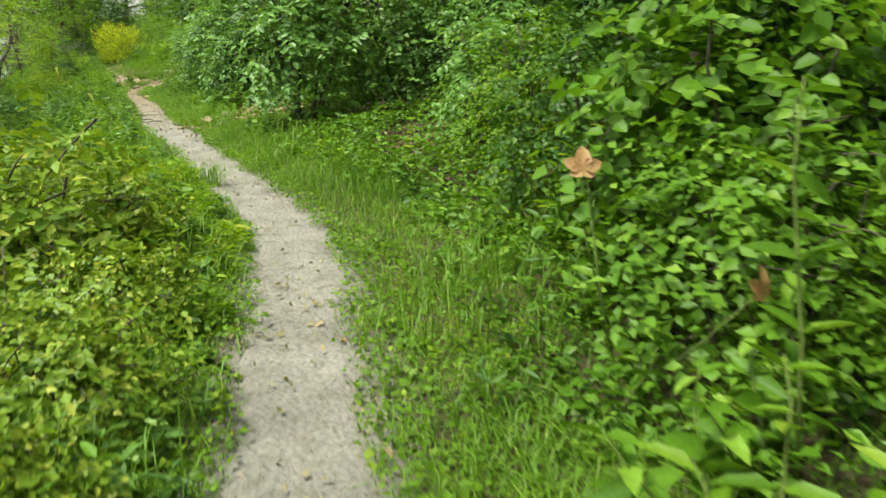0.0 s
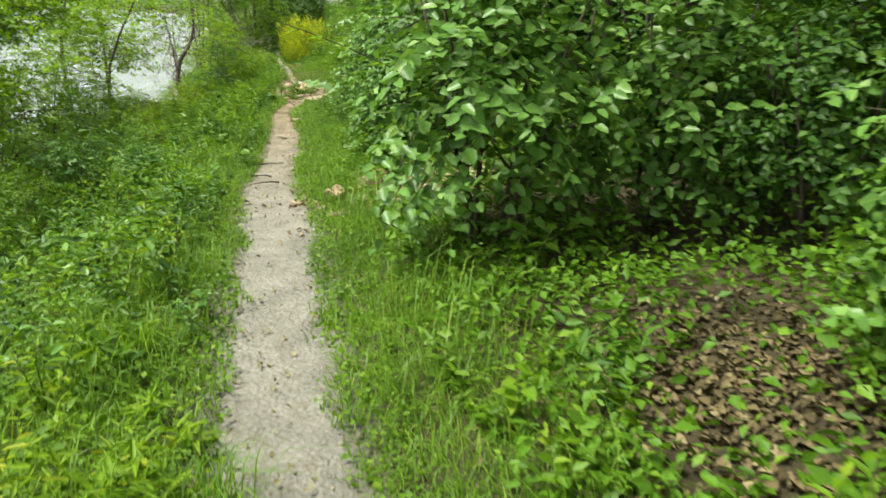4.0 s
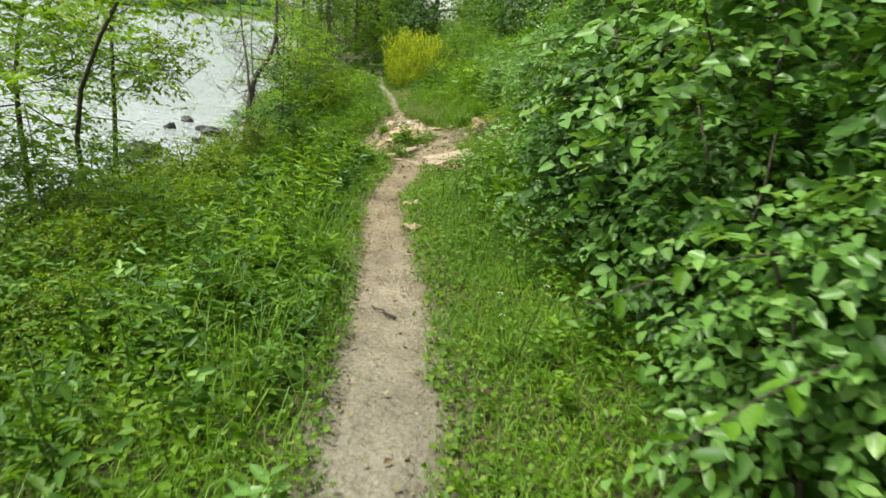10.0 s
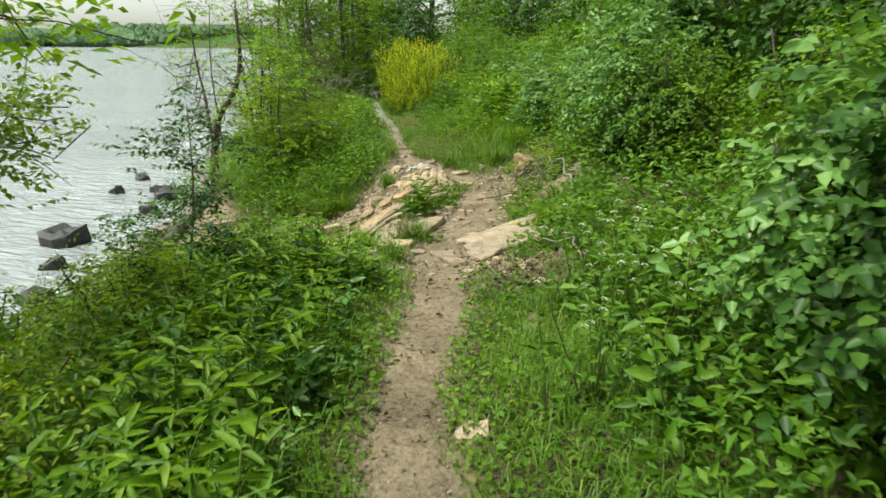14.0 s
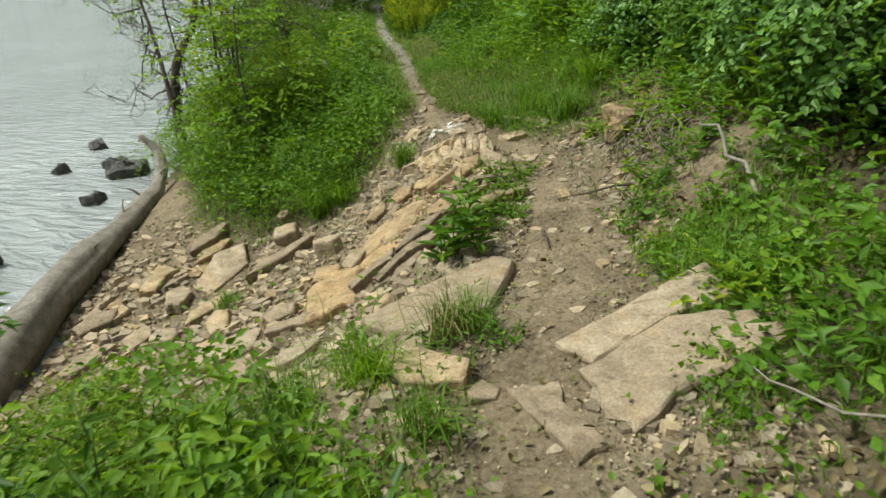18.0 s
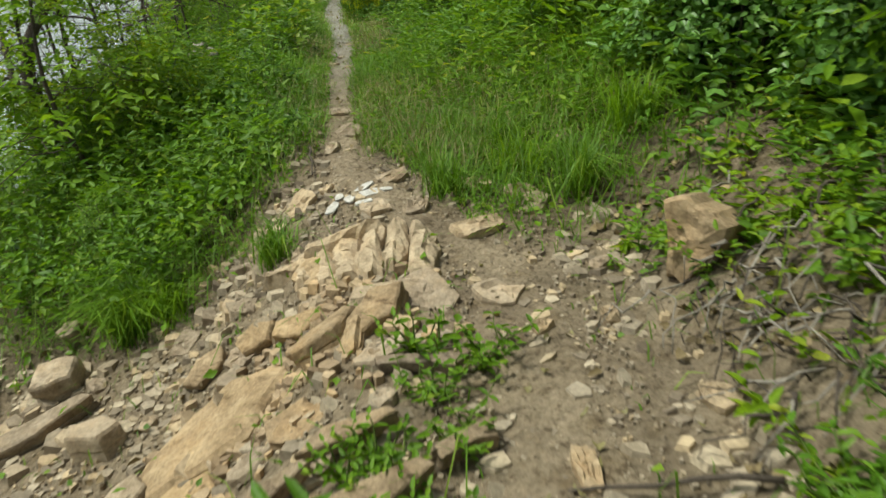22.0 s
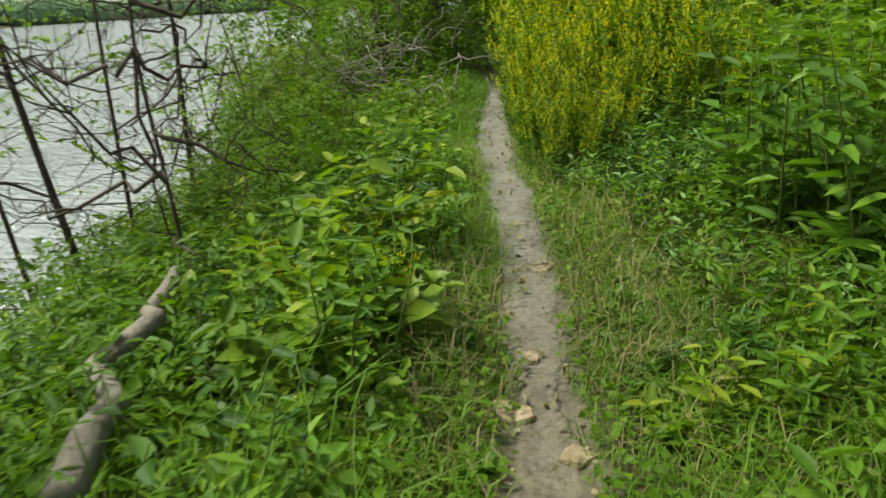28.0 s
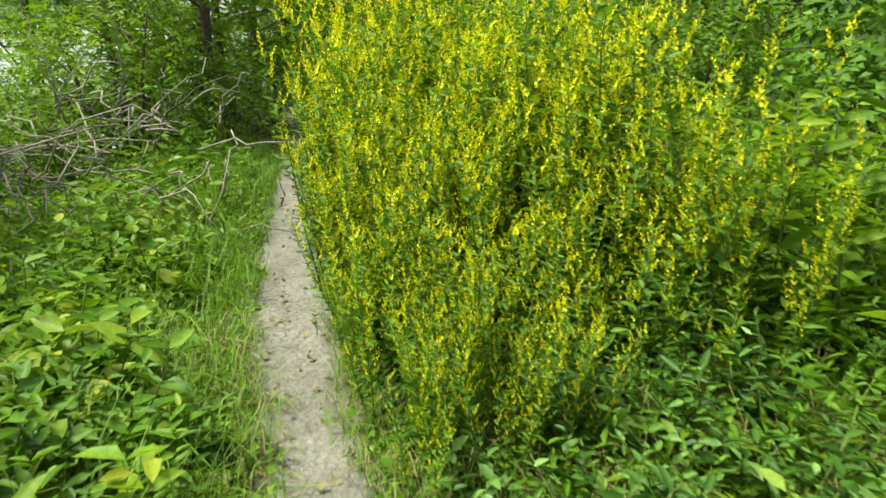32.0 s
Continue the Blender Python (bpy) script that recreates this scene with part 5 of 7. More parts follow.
OUTLINES = {
    "wedge": [(-0.5, 0), (-0.22, -0.32), (-0.05, -0.5), (0.48, -0.12), (0.5, 0.15), (0.25, 0.28), (-0.42, 0.5)],
    "shield": [(-0.5, -0.43), (-0.2, -0.3), (0.48, -0.38), (0.5, 0.05), (0.16, 0.5), (-0.44, 0.45)],
    "blade": [(-0.42, -0.32), (0.13, -0.25), (0.4, -0.5), (0.52, 0.4), (-0.1, 0.3), (-0.47, 0.25)],
    "lozenge": [(-0.45, -0.25), (0.15, -0.5), (0.52, -0.03), (0.2, 0.5), (-0.42, 0.28)],
    "chip": [(-0.5, 0.1), (-0.3, -0.45), (0.35, -0.4), (0.5, 0.2), (0.0, 0.5)],
    "sliver": [(-0.5, -0.2), (0.1, -0.5), (0.5, -0.1), (0.45, 0.25), (-0.2, 0.5)],
    "block": [(-0.48, -0.42), (0.0, -0.5), (0.45, -0.4), (0.5, 0.35), (0.1, 0.5), (-0.42, 0.44)],
    "rib": [(-0.5, -0.25), (-0.2, -0.48), (0.3, -0.5), (0.5, -0.2), (0.47, 0.3), (0.1, 0.5), (-0.35, 0.42)],
}


def slab(name, shape, x, y, up, length, width, thick, turn, mat, label, k, tilt=(0, 0), group="flat slabs across the path"):
    V, F, C = slab_mesh(OUTLINES[shape], 300 + k)
    STONES[1000 + k, mat.name] = raw_mesh("stone", V, [F, C], mat, False)
    zz = float(ground_z(np.array([x]), np.array([y]))[0]) + up
    return stone(name, x, y, zz, length, width, thick, turn, mat, label, 1000 + k, tilt, group)


SLABL = "large flat pale sandstone slab set in the dirt"
SLIDE = "flat pale sandstone slab lying on the washed-out slope"
SLABS = [  # outline, x, y, height of the top, length, width, thickness, turn, tilt
    ("wedge", -5.95, 21.5, 0.012, 0.8, 0.62, 0.1, 65, (-1, -1)), ("shield", -4.83, 20.99, 0.06, 0.74, 0.44, 0.13, 46, (4, -3)),
    ("blade", -5.0, 21.28, 0.07, 0.8, 0.34, 0.14, 44, (7, -2)), ("blade", -5.2, 20.64, 0.03, 0.5, 0.22, 0.1, 132, (2, 2)),
    ("chip", -5.76, 20.79, 0.05, 0.46, 0.25, 0.1, 158, (-3, 4)), ("chip", -5.5, 20.72, 0.03, 0.14, 0.12, 0.07, 20, (4, 6)),
    ("sliver", -6.42, 21.6, 0.06, 0.46, 0.17, 0.1, 110, (-10, 5)), ("chip", -5.62, 20.5, 0.02, 0.2, 0.13, 0.06, 70, (3, 3)),
]
SLOPE_SLABS = [
    ("lozenge", -8.8, 23.1, 0.07, 0.68, 0.38, 0.12, 90, (10, -5)), ("block", -7.76, 21.82, 0.08, 0.5, 0.42, 0.14, 28, (-4, 8)),
    ("blade", -7.3, 21.95, 0.06, 0.36, 0.19, 0.08, 20, (6, 5)), ("lozenge", -6.95, 21.45, 0.07, 0.4, 0.26, 0.1, 40, (-6, 4)),
    ("block", -7.35, 21.35, 0.06, 0.42, 0.28, 0.1, 65, (5, -5)), ("blade", -9.33, 22.85, 0.08, 0.4, 0.26, 0.1, 99, (12, 0)),
    ("lozenge", -8.94, 22.66, 0.08, 0.4, 0.22, 0.1, 120, (8, 6)), ("sliver", -8.87, 22.11, 0.06, 0.34, 0.2, 0.08, 100, (6, -6)),
    ("block", -8.57, 22.1, 0.08, 0.34, 0.2, 0.12, 128, (14, 4)), ("chip", -8.16, 22.24, 0.08, 0.34, 0.2, 0.12, 118, (12, -8)),
    ("sliver", -8.5, 22.5, 0.06, 0.5, 0.16, 0.08, 80, (14, 2)), ("blade", -8.2, 21.7, 0.05, 0.46, 0.24, 0.09, 70, (6, 6)),
    ("shield", -7.85, 21.35, 0.06, 0.44, 0.3, 0.1, 84, (-5, 4)), ("chip", -8.55, 21.55, 0.05, 0.4, 0.26, 0.09, 96, (7, 3)),
    ("sliver", -8.17, 23.08, 0.07, 0.66, 0.12, 0.1, 49, (18, 0)), ("sliver", -9.2, 23.42, 0.1, 0.46, 0.13, 0.1, 66, (16, -4)),
    ("sliver", -9.05, 23.3, 0.08, 0.4, 0.11, 0.09, 72, (18, 4)), ("block", -8.32, 23.41, 0.13, 0.22, 0.18, 0.17, 30, (8, 10)),
    ("chip", -7.68, 23.06, 0.11, 0.24, 0.16, 0.15, 10, (-8, 8)), ("block", -7.28, 22.8, 0.08, 0.2, 0.15, 0.12, 70, (6, -8)),
    ("chip", -8.53, 23.7, 0.1, 0.13, 0.11, 0.11, 50, (5, 5)), ("blade", -6.75, 20.98, 0.05, 0.34, 0.2, 0.09, 80, (4, 5)),
    ("chip", -7.55, 22.2, 0.06, 0.26, 0.2, 0.09, 35, (6, 3)), ("lozenge", -9.4, 22.2, 0.07, 0.4, 0.26, 0.1, 80, (7, 5)), ("chip", -9.0, 21.7, 0.05, 0.36, 0.24, 0.09, 60, (4, -6)),
]
for k, (sh, x, y, up, a, b, th, turn, tl) in enumerate(SLABS):
    slab("flat_rock", sh, x, y, up, a, b, th, turn, ROCK, SLABL, k, tl)
for k, (sh, x, y, up, a, b, th, turn, tl) in enumerate(SLOPE_SLABS):
    slab("flat_rock", sh, x, y, up, a, b, th, turn, ROCK, SLIDE, 20 + k, tl, "slabs sliding down the bank")
YEL = "rough ochre sandstone bedrock breaking from the bank"
for k, (sh, x, y, up, a, b, th, turn, tl) in enumerate([
        ("lozenge", -7.1, 23.1, 0.06, 0.7, 0.5, 0.25, 52, (-4, 2)), ("shield", -7.2, 22.4, 0.06, 0.72, 0.46, 0.25, 118, (5, -4)), ("block", -6.98, 22.72, 0.04, 0.4, 0.3, 0.2, 60, (3, 8)),
        ("wedge", -6.76, 23.36, 0.07, 0.3, 0.2, 0.1, 72, (-9, 10)), ("lozenge", -6.6, 23.46, 0.07, 0.27, 0.17, 0.09, 60, (10, -12)), ("chip", -7.2, 23.52, 0.07, 0.2, 0.14, 0.1, 25, (14, 0)),
        ("wedge", -6.95, 23.5, 0.05, 0.26, 0.14, 0.08, 30, (8, 8)), ("block", -7.45, 22.68, 0.05, 0.22, 0.18, 0.14, 20, (8, 3)), ("chip", -7.05, 22.02, 0.05, 0.3, 0.22, 0.14, 70, (0, 6)), ("chip", -7.4, 23.42, 0.05, 0.22, 0.14, 0.08, 60, (12, 0))]):
    slab("outcrop", sh, x, y, up, a, b, th, turn, OCHRE, YEL, 60 + k, tl, "ochre outcrops on the bank")
V, F, C = slab_mesh([(-0.5, 0.36), (-0.2, 0.5), (0.5, 0.34), (0.44, 0.0), (0.16, -0.5), (-0.12, -0.48), (-0.26, -0.1)], 375, 1.0, 0.05)
ob = new("upright_rock", raw_mesh("upright_rock", V, [F, C], OCHRE, False))
ob.matrix_world = look((-5.6, 23.83, 0.165), (-5.46, 24.3, 0.05)) @ Matrix.Rotation(radians(-8), 4, "Z") @ Matrix.Diagonal((0.24, 0.3, 0.22, 1))
tagged(ob, "upright ochre rock set in the cut bank above the roots", "rock", "ochre outcrops on the bank")
LED = "thin dark-edged rock ledge tilted out of the ground"
for k, (x, y, up, a, b, th, turn, tl) in enumerate([
        (-6.84, 22.28, 0.14, 0.4, 0.12, 0.06, 30, (16, -3)), (-6.55, 22.42, 0.15, 0.38, 0.11, 0.05, 36, (18, 2)), (-6.64, 22.24, 0.1, 0.36, 0.12, 0.05, 40, (20, -2)), (-6.44, 22.3, 0.1, 0.3, 0.1, 0.05, 28, (14, 3)), (-6.9, 22.42, 0.1, 0.3, 0.1, 0.06, 24, (12, 0)), (-6.5, 22.12, 0.05, 0.28, 0.09, 0.04, 44, (20, 0)), (-6.72, 22.12, 0.05, 0.24, 0.08, 0.04, 36, (18, 3)),
        (-6.19, 22.56, 0.1, 0.42, 0.11, 0.07, 48, (14, 0)), (-6.03, 22.86, 0.07, 0.2, 0.08, 0.05, 55, (12, 0)), (-6.36, 22.82, 0.08, 0.3, 0.08, 0.05, 32, (14, 0)), (-6.3, 23.18, 0.05, 0.3, 0.07, 0.04, 12, (8, 0)), (-6.5, 22.62, 0.08, 0.3, 0.07, 0.04, 34, (14, 0))]):
    slab("rock_ledge", "sliver" if k % 2 else "blade", x, y, up, a, b, th, turn, LEDGE, LED, 80 + k, tl, "tilted ledges on the bank")


def lump_mesh(seed, nu=12, nv=8):
    """A long split ridge of unit size: sharp along the top, high at one end, with broken facets."""
    r = np.random.default_rng(seed)
    A, B = np.meshgrid(np.linspace(-1, 1, nu), np.linspace(-1, 1, nv), indexing="ij")
    a, b = A.ravel(), B.ravel()
    crest = 0.35 * r.uniform(-1, 1) + 0.25 * (vnoise(a, a * 0, 1.6, seed + 5) - 0.5)
    side = np.where(b < crest, (b + 1) / (crest + 1), (1 - b) / (1 - crest))
    along = np.interp(a, [-1, -0.9, -0.2, 0.5, 0.86, 1], [0.05, 0.3, 0.62, 1.0, 0.92, 0.1])
    z = np.clip(side, 0, 1) ** 0.55 * along * (0.8 + 0.4 * vnoise(a * 2.0, b * 0.7, 1.2, seed + 1)) + r.normal(0, 0.045, len(a))
    z = np.where((np.abs(a) > 0.99) | (np.abs(b) > 0.99), -0.7, z)
    wide = 0.78 + 0.6 * (vnoise(a * 1.3, a * 0, 1.0, seed) - 0.3)
    sway = 0.2 * (vnoise(a, a * 0, 1.4, seed + 3) - 0.5)
    inner = (np.abs(b) < 0.99) * 0.035
    V = np.stack([a * 0.5 + r.normal(0, 0.02, len(a)), b * 0.5 * wide + sway + r.normal(0, 1, len(a)) * inner, z], 1)
    i = (np.arange(nu - 1)[:, None] * nv + np.arange(nv - 1)[None]).ravel()
    return V, np.stack([i, i + nv, i + nv + 1, i + 1], 1)


def fluted_outcrop(x, y, ribs):
    """Worn bedrock: long rounded ribs side by side with deep creases between them."""
    ob = new("fluted_outcrop")
    g0 = float(ground_z(np.array([x]), np.array([y]))[0])
    ob.matrix_world = pose(x, y, g0)
    for k, (px, py, tall, a, b, turn, lean) in enumerate(ribs):
        V, F = lump_mesh(440 + 7 * k)
        rib = part("rib", raw_mesh("rib", V, [F], FLUTE, False), ob)
        rib.matrix_local = Matrix.Translation((px - x, py - y, float(ground_z(np.array([px]), np.array([py]))[0]) - g0 - 0.01)) @ pose(0, 0, 0, 0, lean, turn) @ Matrix.Diagonal((a, b, tall * 0.82, 1))
    return tagged(ob, "pale sandstone outcrop worn into upright ribs", "rock")


FLUTE = solid_mat("fluted_sandstone", (0.34, 0.262, 0.168), (0.5, 0.405, 0.275), 12, 0.85, 40, 0.8, 0.03, cracks=0.8)
fluted_outcrop(-6.85, 23.9, [(-6.6, 23.9, 0.17, 0.42, 0.2, 117, 2), (-6.73, 23.92, 0.16, 0.36, 0.15, 112, 3), (-6.82, 23.86, 0.13, 0.36, 0.14, 122, 4), (-6.91, 23.84, 0.12, 0.32, 0.15, 114, 4), (-7.0, 23.8, 0.09, 0.28, 0.13, 124, 5),
                             (-7.0, 23.99, 0.13, 0.44, 0.14, 28, -5), (-7.12, 23.82, 0.07, 0.24, 0.1, 118, 6), (-6.88, 23.66, 0.05, 0.24, 0.14, 62, 4), (-6.68, 23.66, 0.06, 0.24, 0.16, 20, 2), (-7.2, 23.86, 0.08, 0.3, 0.1, 35, -4)])
LOOSE = "pale angular loose stone on bare dirt"
for k, (x, y, a, b) in enumerate([(-6.22, 23.7, 0.2, 0.15), (-6.46, 24.18, 0.26, 0.14), (-6.8, 24.3, 0.2, 0.1), (-6.36, 24.5, 0.22, 0.13), (-6.6, 24.56, 0.14, 0.1), (-6.28, 24.42, 0.2, 0.12), (-5.44, 23.22, 0.13, 0.1), (-5.18, 22.45, 0.1, 0.08), (-5.22, 22.3, 0.08, 0.06), (-5.72, 22.88, 0.17, 0.07),
                                  (-7.41, 23.74, 0.16, 0.1), (-7.99, 25.65, 0.16, 0.12), (-7.68, 25.26, 0.22, 0.17), (-7.89, 25.15, 0.15, 0.13), (-7.36, 25.4, 0.22, 0.13), (-7.63, 25.9, 0.16, 0.09), (-6.93, 24.85, 0.2, 0.12), (-6.3, 24.97, 0.14, 0.1), (-7.06, 24.57, 0.2, 0.12), (-7.6, 24.9, 0.14, 0.08),
                                  (-3.76, 17.41, 0.17, 0.13), (-4.11, 18.14, 0.16, 0.12), (-4.2, 19.3, 0.16, 0.1), (-1.04, 12.3, 0.13, 0.1), (-5.9, 23.95, 0.1, 0.08), (-6.0, 23.5, 0.08, 0.06), (-5.8, 23.6, 0.09, 0.06)]):
    zz = float(ground_z(np.array([x]), np.array([y]))[0]) + 0.05
    stone("loose_rock", x, y, zz - 0.015, a, b, 0.085, k * 53, ROCK, LOOSE, k % 12, (6 * math.sin(k), 8 * math.cos(k)))
r = np.random.default_rng(90)
for k in range(290):
    if k < 220:
        x, y = to_xy(r.uniform(19.4, 24.6), r.normal(-2.2, 1.0))
        if k % 5 == 0:
            x, y = to_xy(r.uniform(20.5, 25.0), r.uniform(0.4, 1.5))
    else:
        x, y = -0.3 + r.normal(0, 0.36), 13.15 + r.normal(0, 0.55)
    d, sv = (v[0] for v in lateral(np.array([x]), np.array([y])))
    if abs(d) < 0.3 and k < 220:
        continue
    big = r.uniform(0.07, 0.23) * (1.25 if k >= 220 else 1)
    zz = float(ground_z(np.array([x]), np.array([y]))[0]) + 0.025
    pick = OCHRE if r.uniform() < (0.2 if k < 220 else 0.4) else ROCK
    stone("stone", x, y, zz, big * r.uniform(0.9, 1.4), big, 0.055, r.uniform(0, 360), pick, "small flat broken stone among gravel" if k < 220 else "tan rubble stone under the shrubs", int(r.integers(0, 12)),
          (r.uniform(-14, 14), r.uniform(-14, 14)), "loose stones on the washed-out bank" if k < 220 else "rubble heap beside the path")
for k, (x, y, a, b) in enumerate([(0.02, 13.8, 0.42, 0.3), (0.1, 14.3, 0.4, 0.3), (-0.15, 13.5, 0.3, 0.24), (0.15, 14.8, 0.36, 0.28), (-0.7, 12.95, 0.3, 0.2), (-0.42, 13.2, 0.26, 0.2), (-0.1, 14.2, 0.26, 0.2), (-0.95, 12.55, 0.2, 0.15)]):
    zz = float(ground_z(np.array([x]), np.array([y]))[0]) + 0.09
    stone("rubble_block", x, y, zz, a, b, 0.16, k * 47 + 20, ROCK if k % 3 else OCHRE, "large tan rubble block heaped under the shrubs", 24 + k, (10 * math.sin(k * 2), 12 * math.cos(k)), "rubble heap beside the path")


def chips(name, x, y, size, mat, label, category, seed, flat=0.2):
    r = np.random.default_rng(seed)
    n = len(x)
    z = ground_z(x, y)
    a = np.arange(5) * 2 * math.pi / 5
    ang = r.uniform(0, 6.28, n)[:, None] + a[None] + r.uniform(-0.3, 0.3, (n, 5))
    rad = size[:, None] * r.uniform(0.6, 1.1, (n, 5))
    tz = r.normal(0, 0.25, (n, 1)) * np.cos(ang) * rad
    low = np.stack([x[:, None] + np.cos(ang) * rad, y[:, None] + np.sin(ang) * rad, z[:, None] - 0.3 * size[:, None] + tz * 0], -1)
    top = np.stack([x[:, None] + np.cos(ang) * rad * 0.8, y[:, None] + np.sin(ang) * rad * 0.8, z[:, None] + 0.008 + flat * size[:, None] + tz], -1)
    V = np.concatenate([low, top], 1).reshape(-1, 3)
    b = (np.arange(n) * 10)[:, None]
    Q = np.concatenate([b + np.array([i, (i + 1) % 5, 5 + (i + 1) % 5, 5 + i]) for i in range(5)])
    T = np.concatenate([b + np.array(t) for t in ((5, 6, 7), (5, 7, 8), (5, 8, 9))])
    tagged(new(name, raw_mesh(name, V, [Q, T], mat, False)), label, category, kind="stuff")


CLOD = solid_mat("red_brown_earth", (0.076, 0.038, 0.019), (0.152, 0.084, 0.046), 14, 0.95, 40, 0.9, 0.03)
CHIP = solid_mat("stone_chip", (0.213, 0.175, 0.122), (0.38, 0.327, 0.243), 9, 0.9, 60, 0.4, 0.01, 0.0, 0.9)
OCHREBIT = solid_mat("crumbled_ochre", (0.24, 0.17, 0.1), (0.4, 0.31, 0.2), 8, 0.9, 30, 0.5, 0.02, 0.0, 0.7)
BROKEN = solid_mat("broken_sandstone", (0.258, 0.205, 0.137), (0.41, 0.342, 0.251), 8, 0.9, 30, 0.5, 0.02, 0.0, 0.8)
r = np.random.default_rng(91)
x, y = to_xy(r.uniform(19.2, 25.8, 26000), r.uniform(-4.6, 2.0, 26000))
d, sv = lateral(x, y)
ok = r.uniform(0, 1, 26000) < np.maximum(scree(sv, d), shore(x, y)) * np.where(np.abs(d) < 0.3, 0.35, 0.75) * (0.3 + vnoise(x, y, 2.0, 61))
chips("gravel", x[ok], y[ok], 0.007 + 0.05 * r.uniform(0, 1, ok.sum()) ** 2.6, CHIP, "broken stone chips scattered on the dirt", "gravel", 92)
x, y = to_xy(r.uniform(19.4, 25.4, 2600), r.uniform(-4.4, 0.6, 2600))
d, sv = lateral(x, y)
ok = (r.uniform(0, 1, 2600) < np.maximum(scree(sv, d), shore(x, y)) * (vnoise(x, y, 1.6, 64) > 0.35)) & (d < -0.5)
chips("rubble", x[ok], y[ok], 0.025 + 0.06 * r.uniform(0, 1, ok.sum()) ** 1.8, BROKEN, "angular broken stones strewn over the slope", "gravel", 104, 0.45)
x, y = to_xy(r.uniform(19.6, 25.2, 22000), r.uniform(-2.2, 1.8, 22000))
d, sv = lateral(x, y)
ok = (r.uniform(0, 1, 22000) < scree(sv, d) * (0.25 + vnoise(x, y, 3.0, 67))) & (d > -2.0) & (d < 1.2)
chips("stone_grit", x[ok], y[ok], 0.003 + 0.011 * r.uniform(0, 1, ok.sum()) ** 1.6, CHIP, "fine stone grit and clods on the bare dirt", "gravel", 105, 0.5)
at = r.integers(0, 4, 900)
x, y = np.array([-7.25, -7.1, -6.95, -6.75])[at] + r.normal(0, 0.16, 900), np.array([22.45, 22.85, 23.2, 23.5])[at] + r.normal(0, 0.17, 900)
chips("ochre_rubble", x, y, 0.01 + 0.035 * r.uniform(0, 1, 900) ** 2, OCHREBIT, "crumbled ochre stone below the outcrop", "gravel", 106, 0.6)
x, y = to_xy(r.uniform(20.6, 24.4, 1500), r.uniform(0.2, 1.9, 1500))
d, sv = lateral(x, y)
ok = (d > 0.5) & (d < 1.35) & (sv > 21.2) & (sv < 24.2) & (vnoise(x, y, 2.2, 68) > 0.35)
chips("bank_rubble", x[ok], y[ok], 0.012 + 0.05 * r.uniform(0, 1, ok.sum()) ** 2.2, OCHREBIT, "ochre stone fragments in the cut bank", "gravel", 107, 0.5)
t0 = r.integers(0, len(CENTRE), 5200)
t0 = t0[(CENTRE[t0, 1] > -1) & (CENTRE[t0, 1] < 36)]
off = r.normal(0, 0.2, len(t0))
x, y = CENTRE[t0, 0] + TANG[t0, 1] * off + r.normal(0, 0.03, len(t0)), CENTRE[t0, 1] - TANG[t0, 0] * off + r.normal(0, 0.03, len(t0))
chips("path_grit", x, y, 0.003 + 0.012 * r.uniform(0, 1, len(t0)) ** 2, CHIP, "tiny pebbles and clods on the path", "gravel", 93)


# ---- dead leaves, sticks and roots ----
def litter(name, x, y, length, mat, label, seed):
    r = np.random.default_rng(seed)
    m = len(x)
    ang = r.uniform(0, 6.28, m)
    z = ground_z(x, y) + r.uniform(0.005, 0.04, m)
    V, F = leaves(np.stack([x, y, z], 1), np.stack([np.cos(ang), np.sin(ang), r.normal(0, 0.25, m)], 1), np.stack([r.normal(0, 0.4, m), r.normal(0, 0.4, m), np.ones(m)], 1),
                  r.uniform(*length, m), r.uniform(0.02, 0.045, m), fold=0.4)
    tagged(new(name, raw_mesh(name, V, [F], mat)), label, "leaf litter", kind="stuff")


r = np.random.default_rng(94)
x, y = to_xy(r.uniform(-2, 36, 60000), r.uniform(-4, 4, 60000))
d, sv = lateral(x, y)
ok = r.uniform(0, 1, 60000) < np.maximum(litter_zone(x, y), 0.13 * (np.abs(d) > 1.2) + 0.012)
xz, yz = np.concatenate([2.2 + r.normal(0, 0.42, 1700), -0.3 + r.normal(0, 0.5, 1000), -4.4 + r.normal(0, 0.4, 120)]), np.concatenate([9.4 + r.normal(0, 0.5, 1700), 13.1 + r.normal(0, 0.7, 1000), 20.3 + r.normal(0, 0.35, 120)])
x, y, ok = np.concatenate([x, xz]), np.concatenate([y, yz]), np.concatenate([ok, np.ones(len(xz), bool)])
litter("leaf_litter", x[ok], y[ok], (0.022, 0.06), LEAF["litter"], "brown and grey dead leaves on the ground", 95)

i0 = np.random.default_rng(99).integers(0, len(CENTRE), 1700)
i0 = i0[(CENTRE[i0, 1] > -1) & (CENTRE[i0, 1] < 36)]
r = np.random.default_rng(100)
off = r.normal(0, 1, len(i0)) * (half_width(CENTRE[i0, 1]) * 0.8 + 0.03)
litter("path_debris", CENTRE[i0, 0] + TANG[i0, 1] * off + r.normal(0, 0.04, len(i0)), CENTRE[i0, 1] - TANG[i0, 0] * off + r.normal(0, 0.04, len(i0)), (0.008, 0.028), LEAF["straw"], "bits of dead leaf and straw on the path", 101)

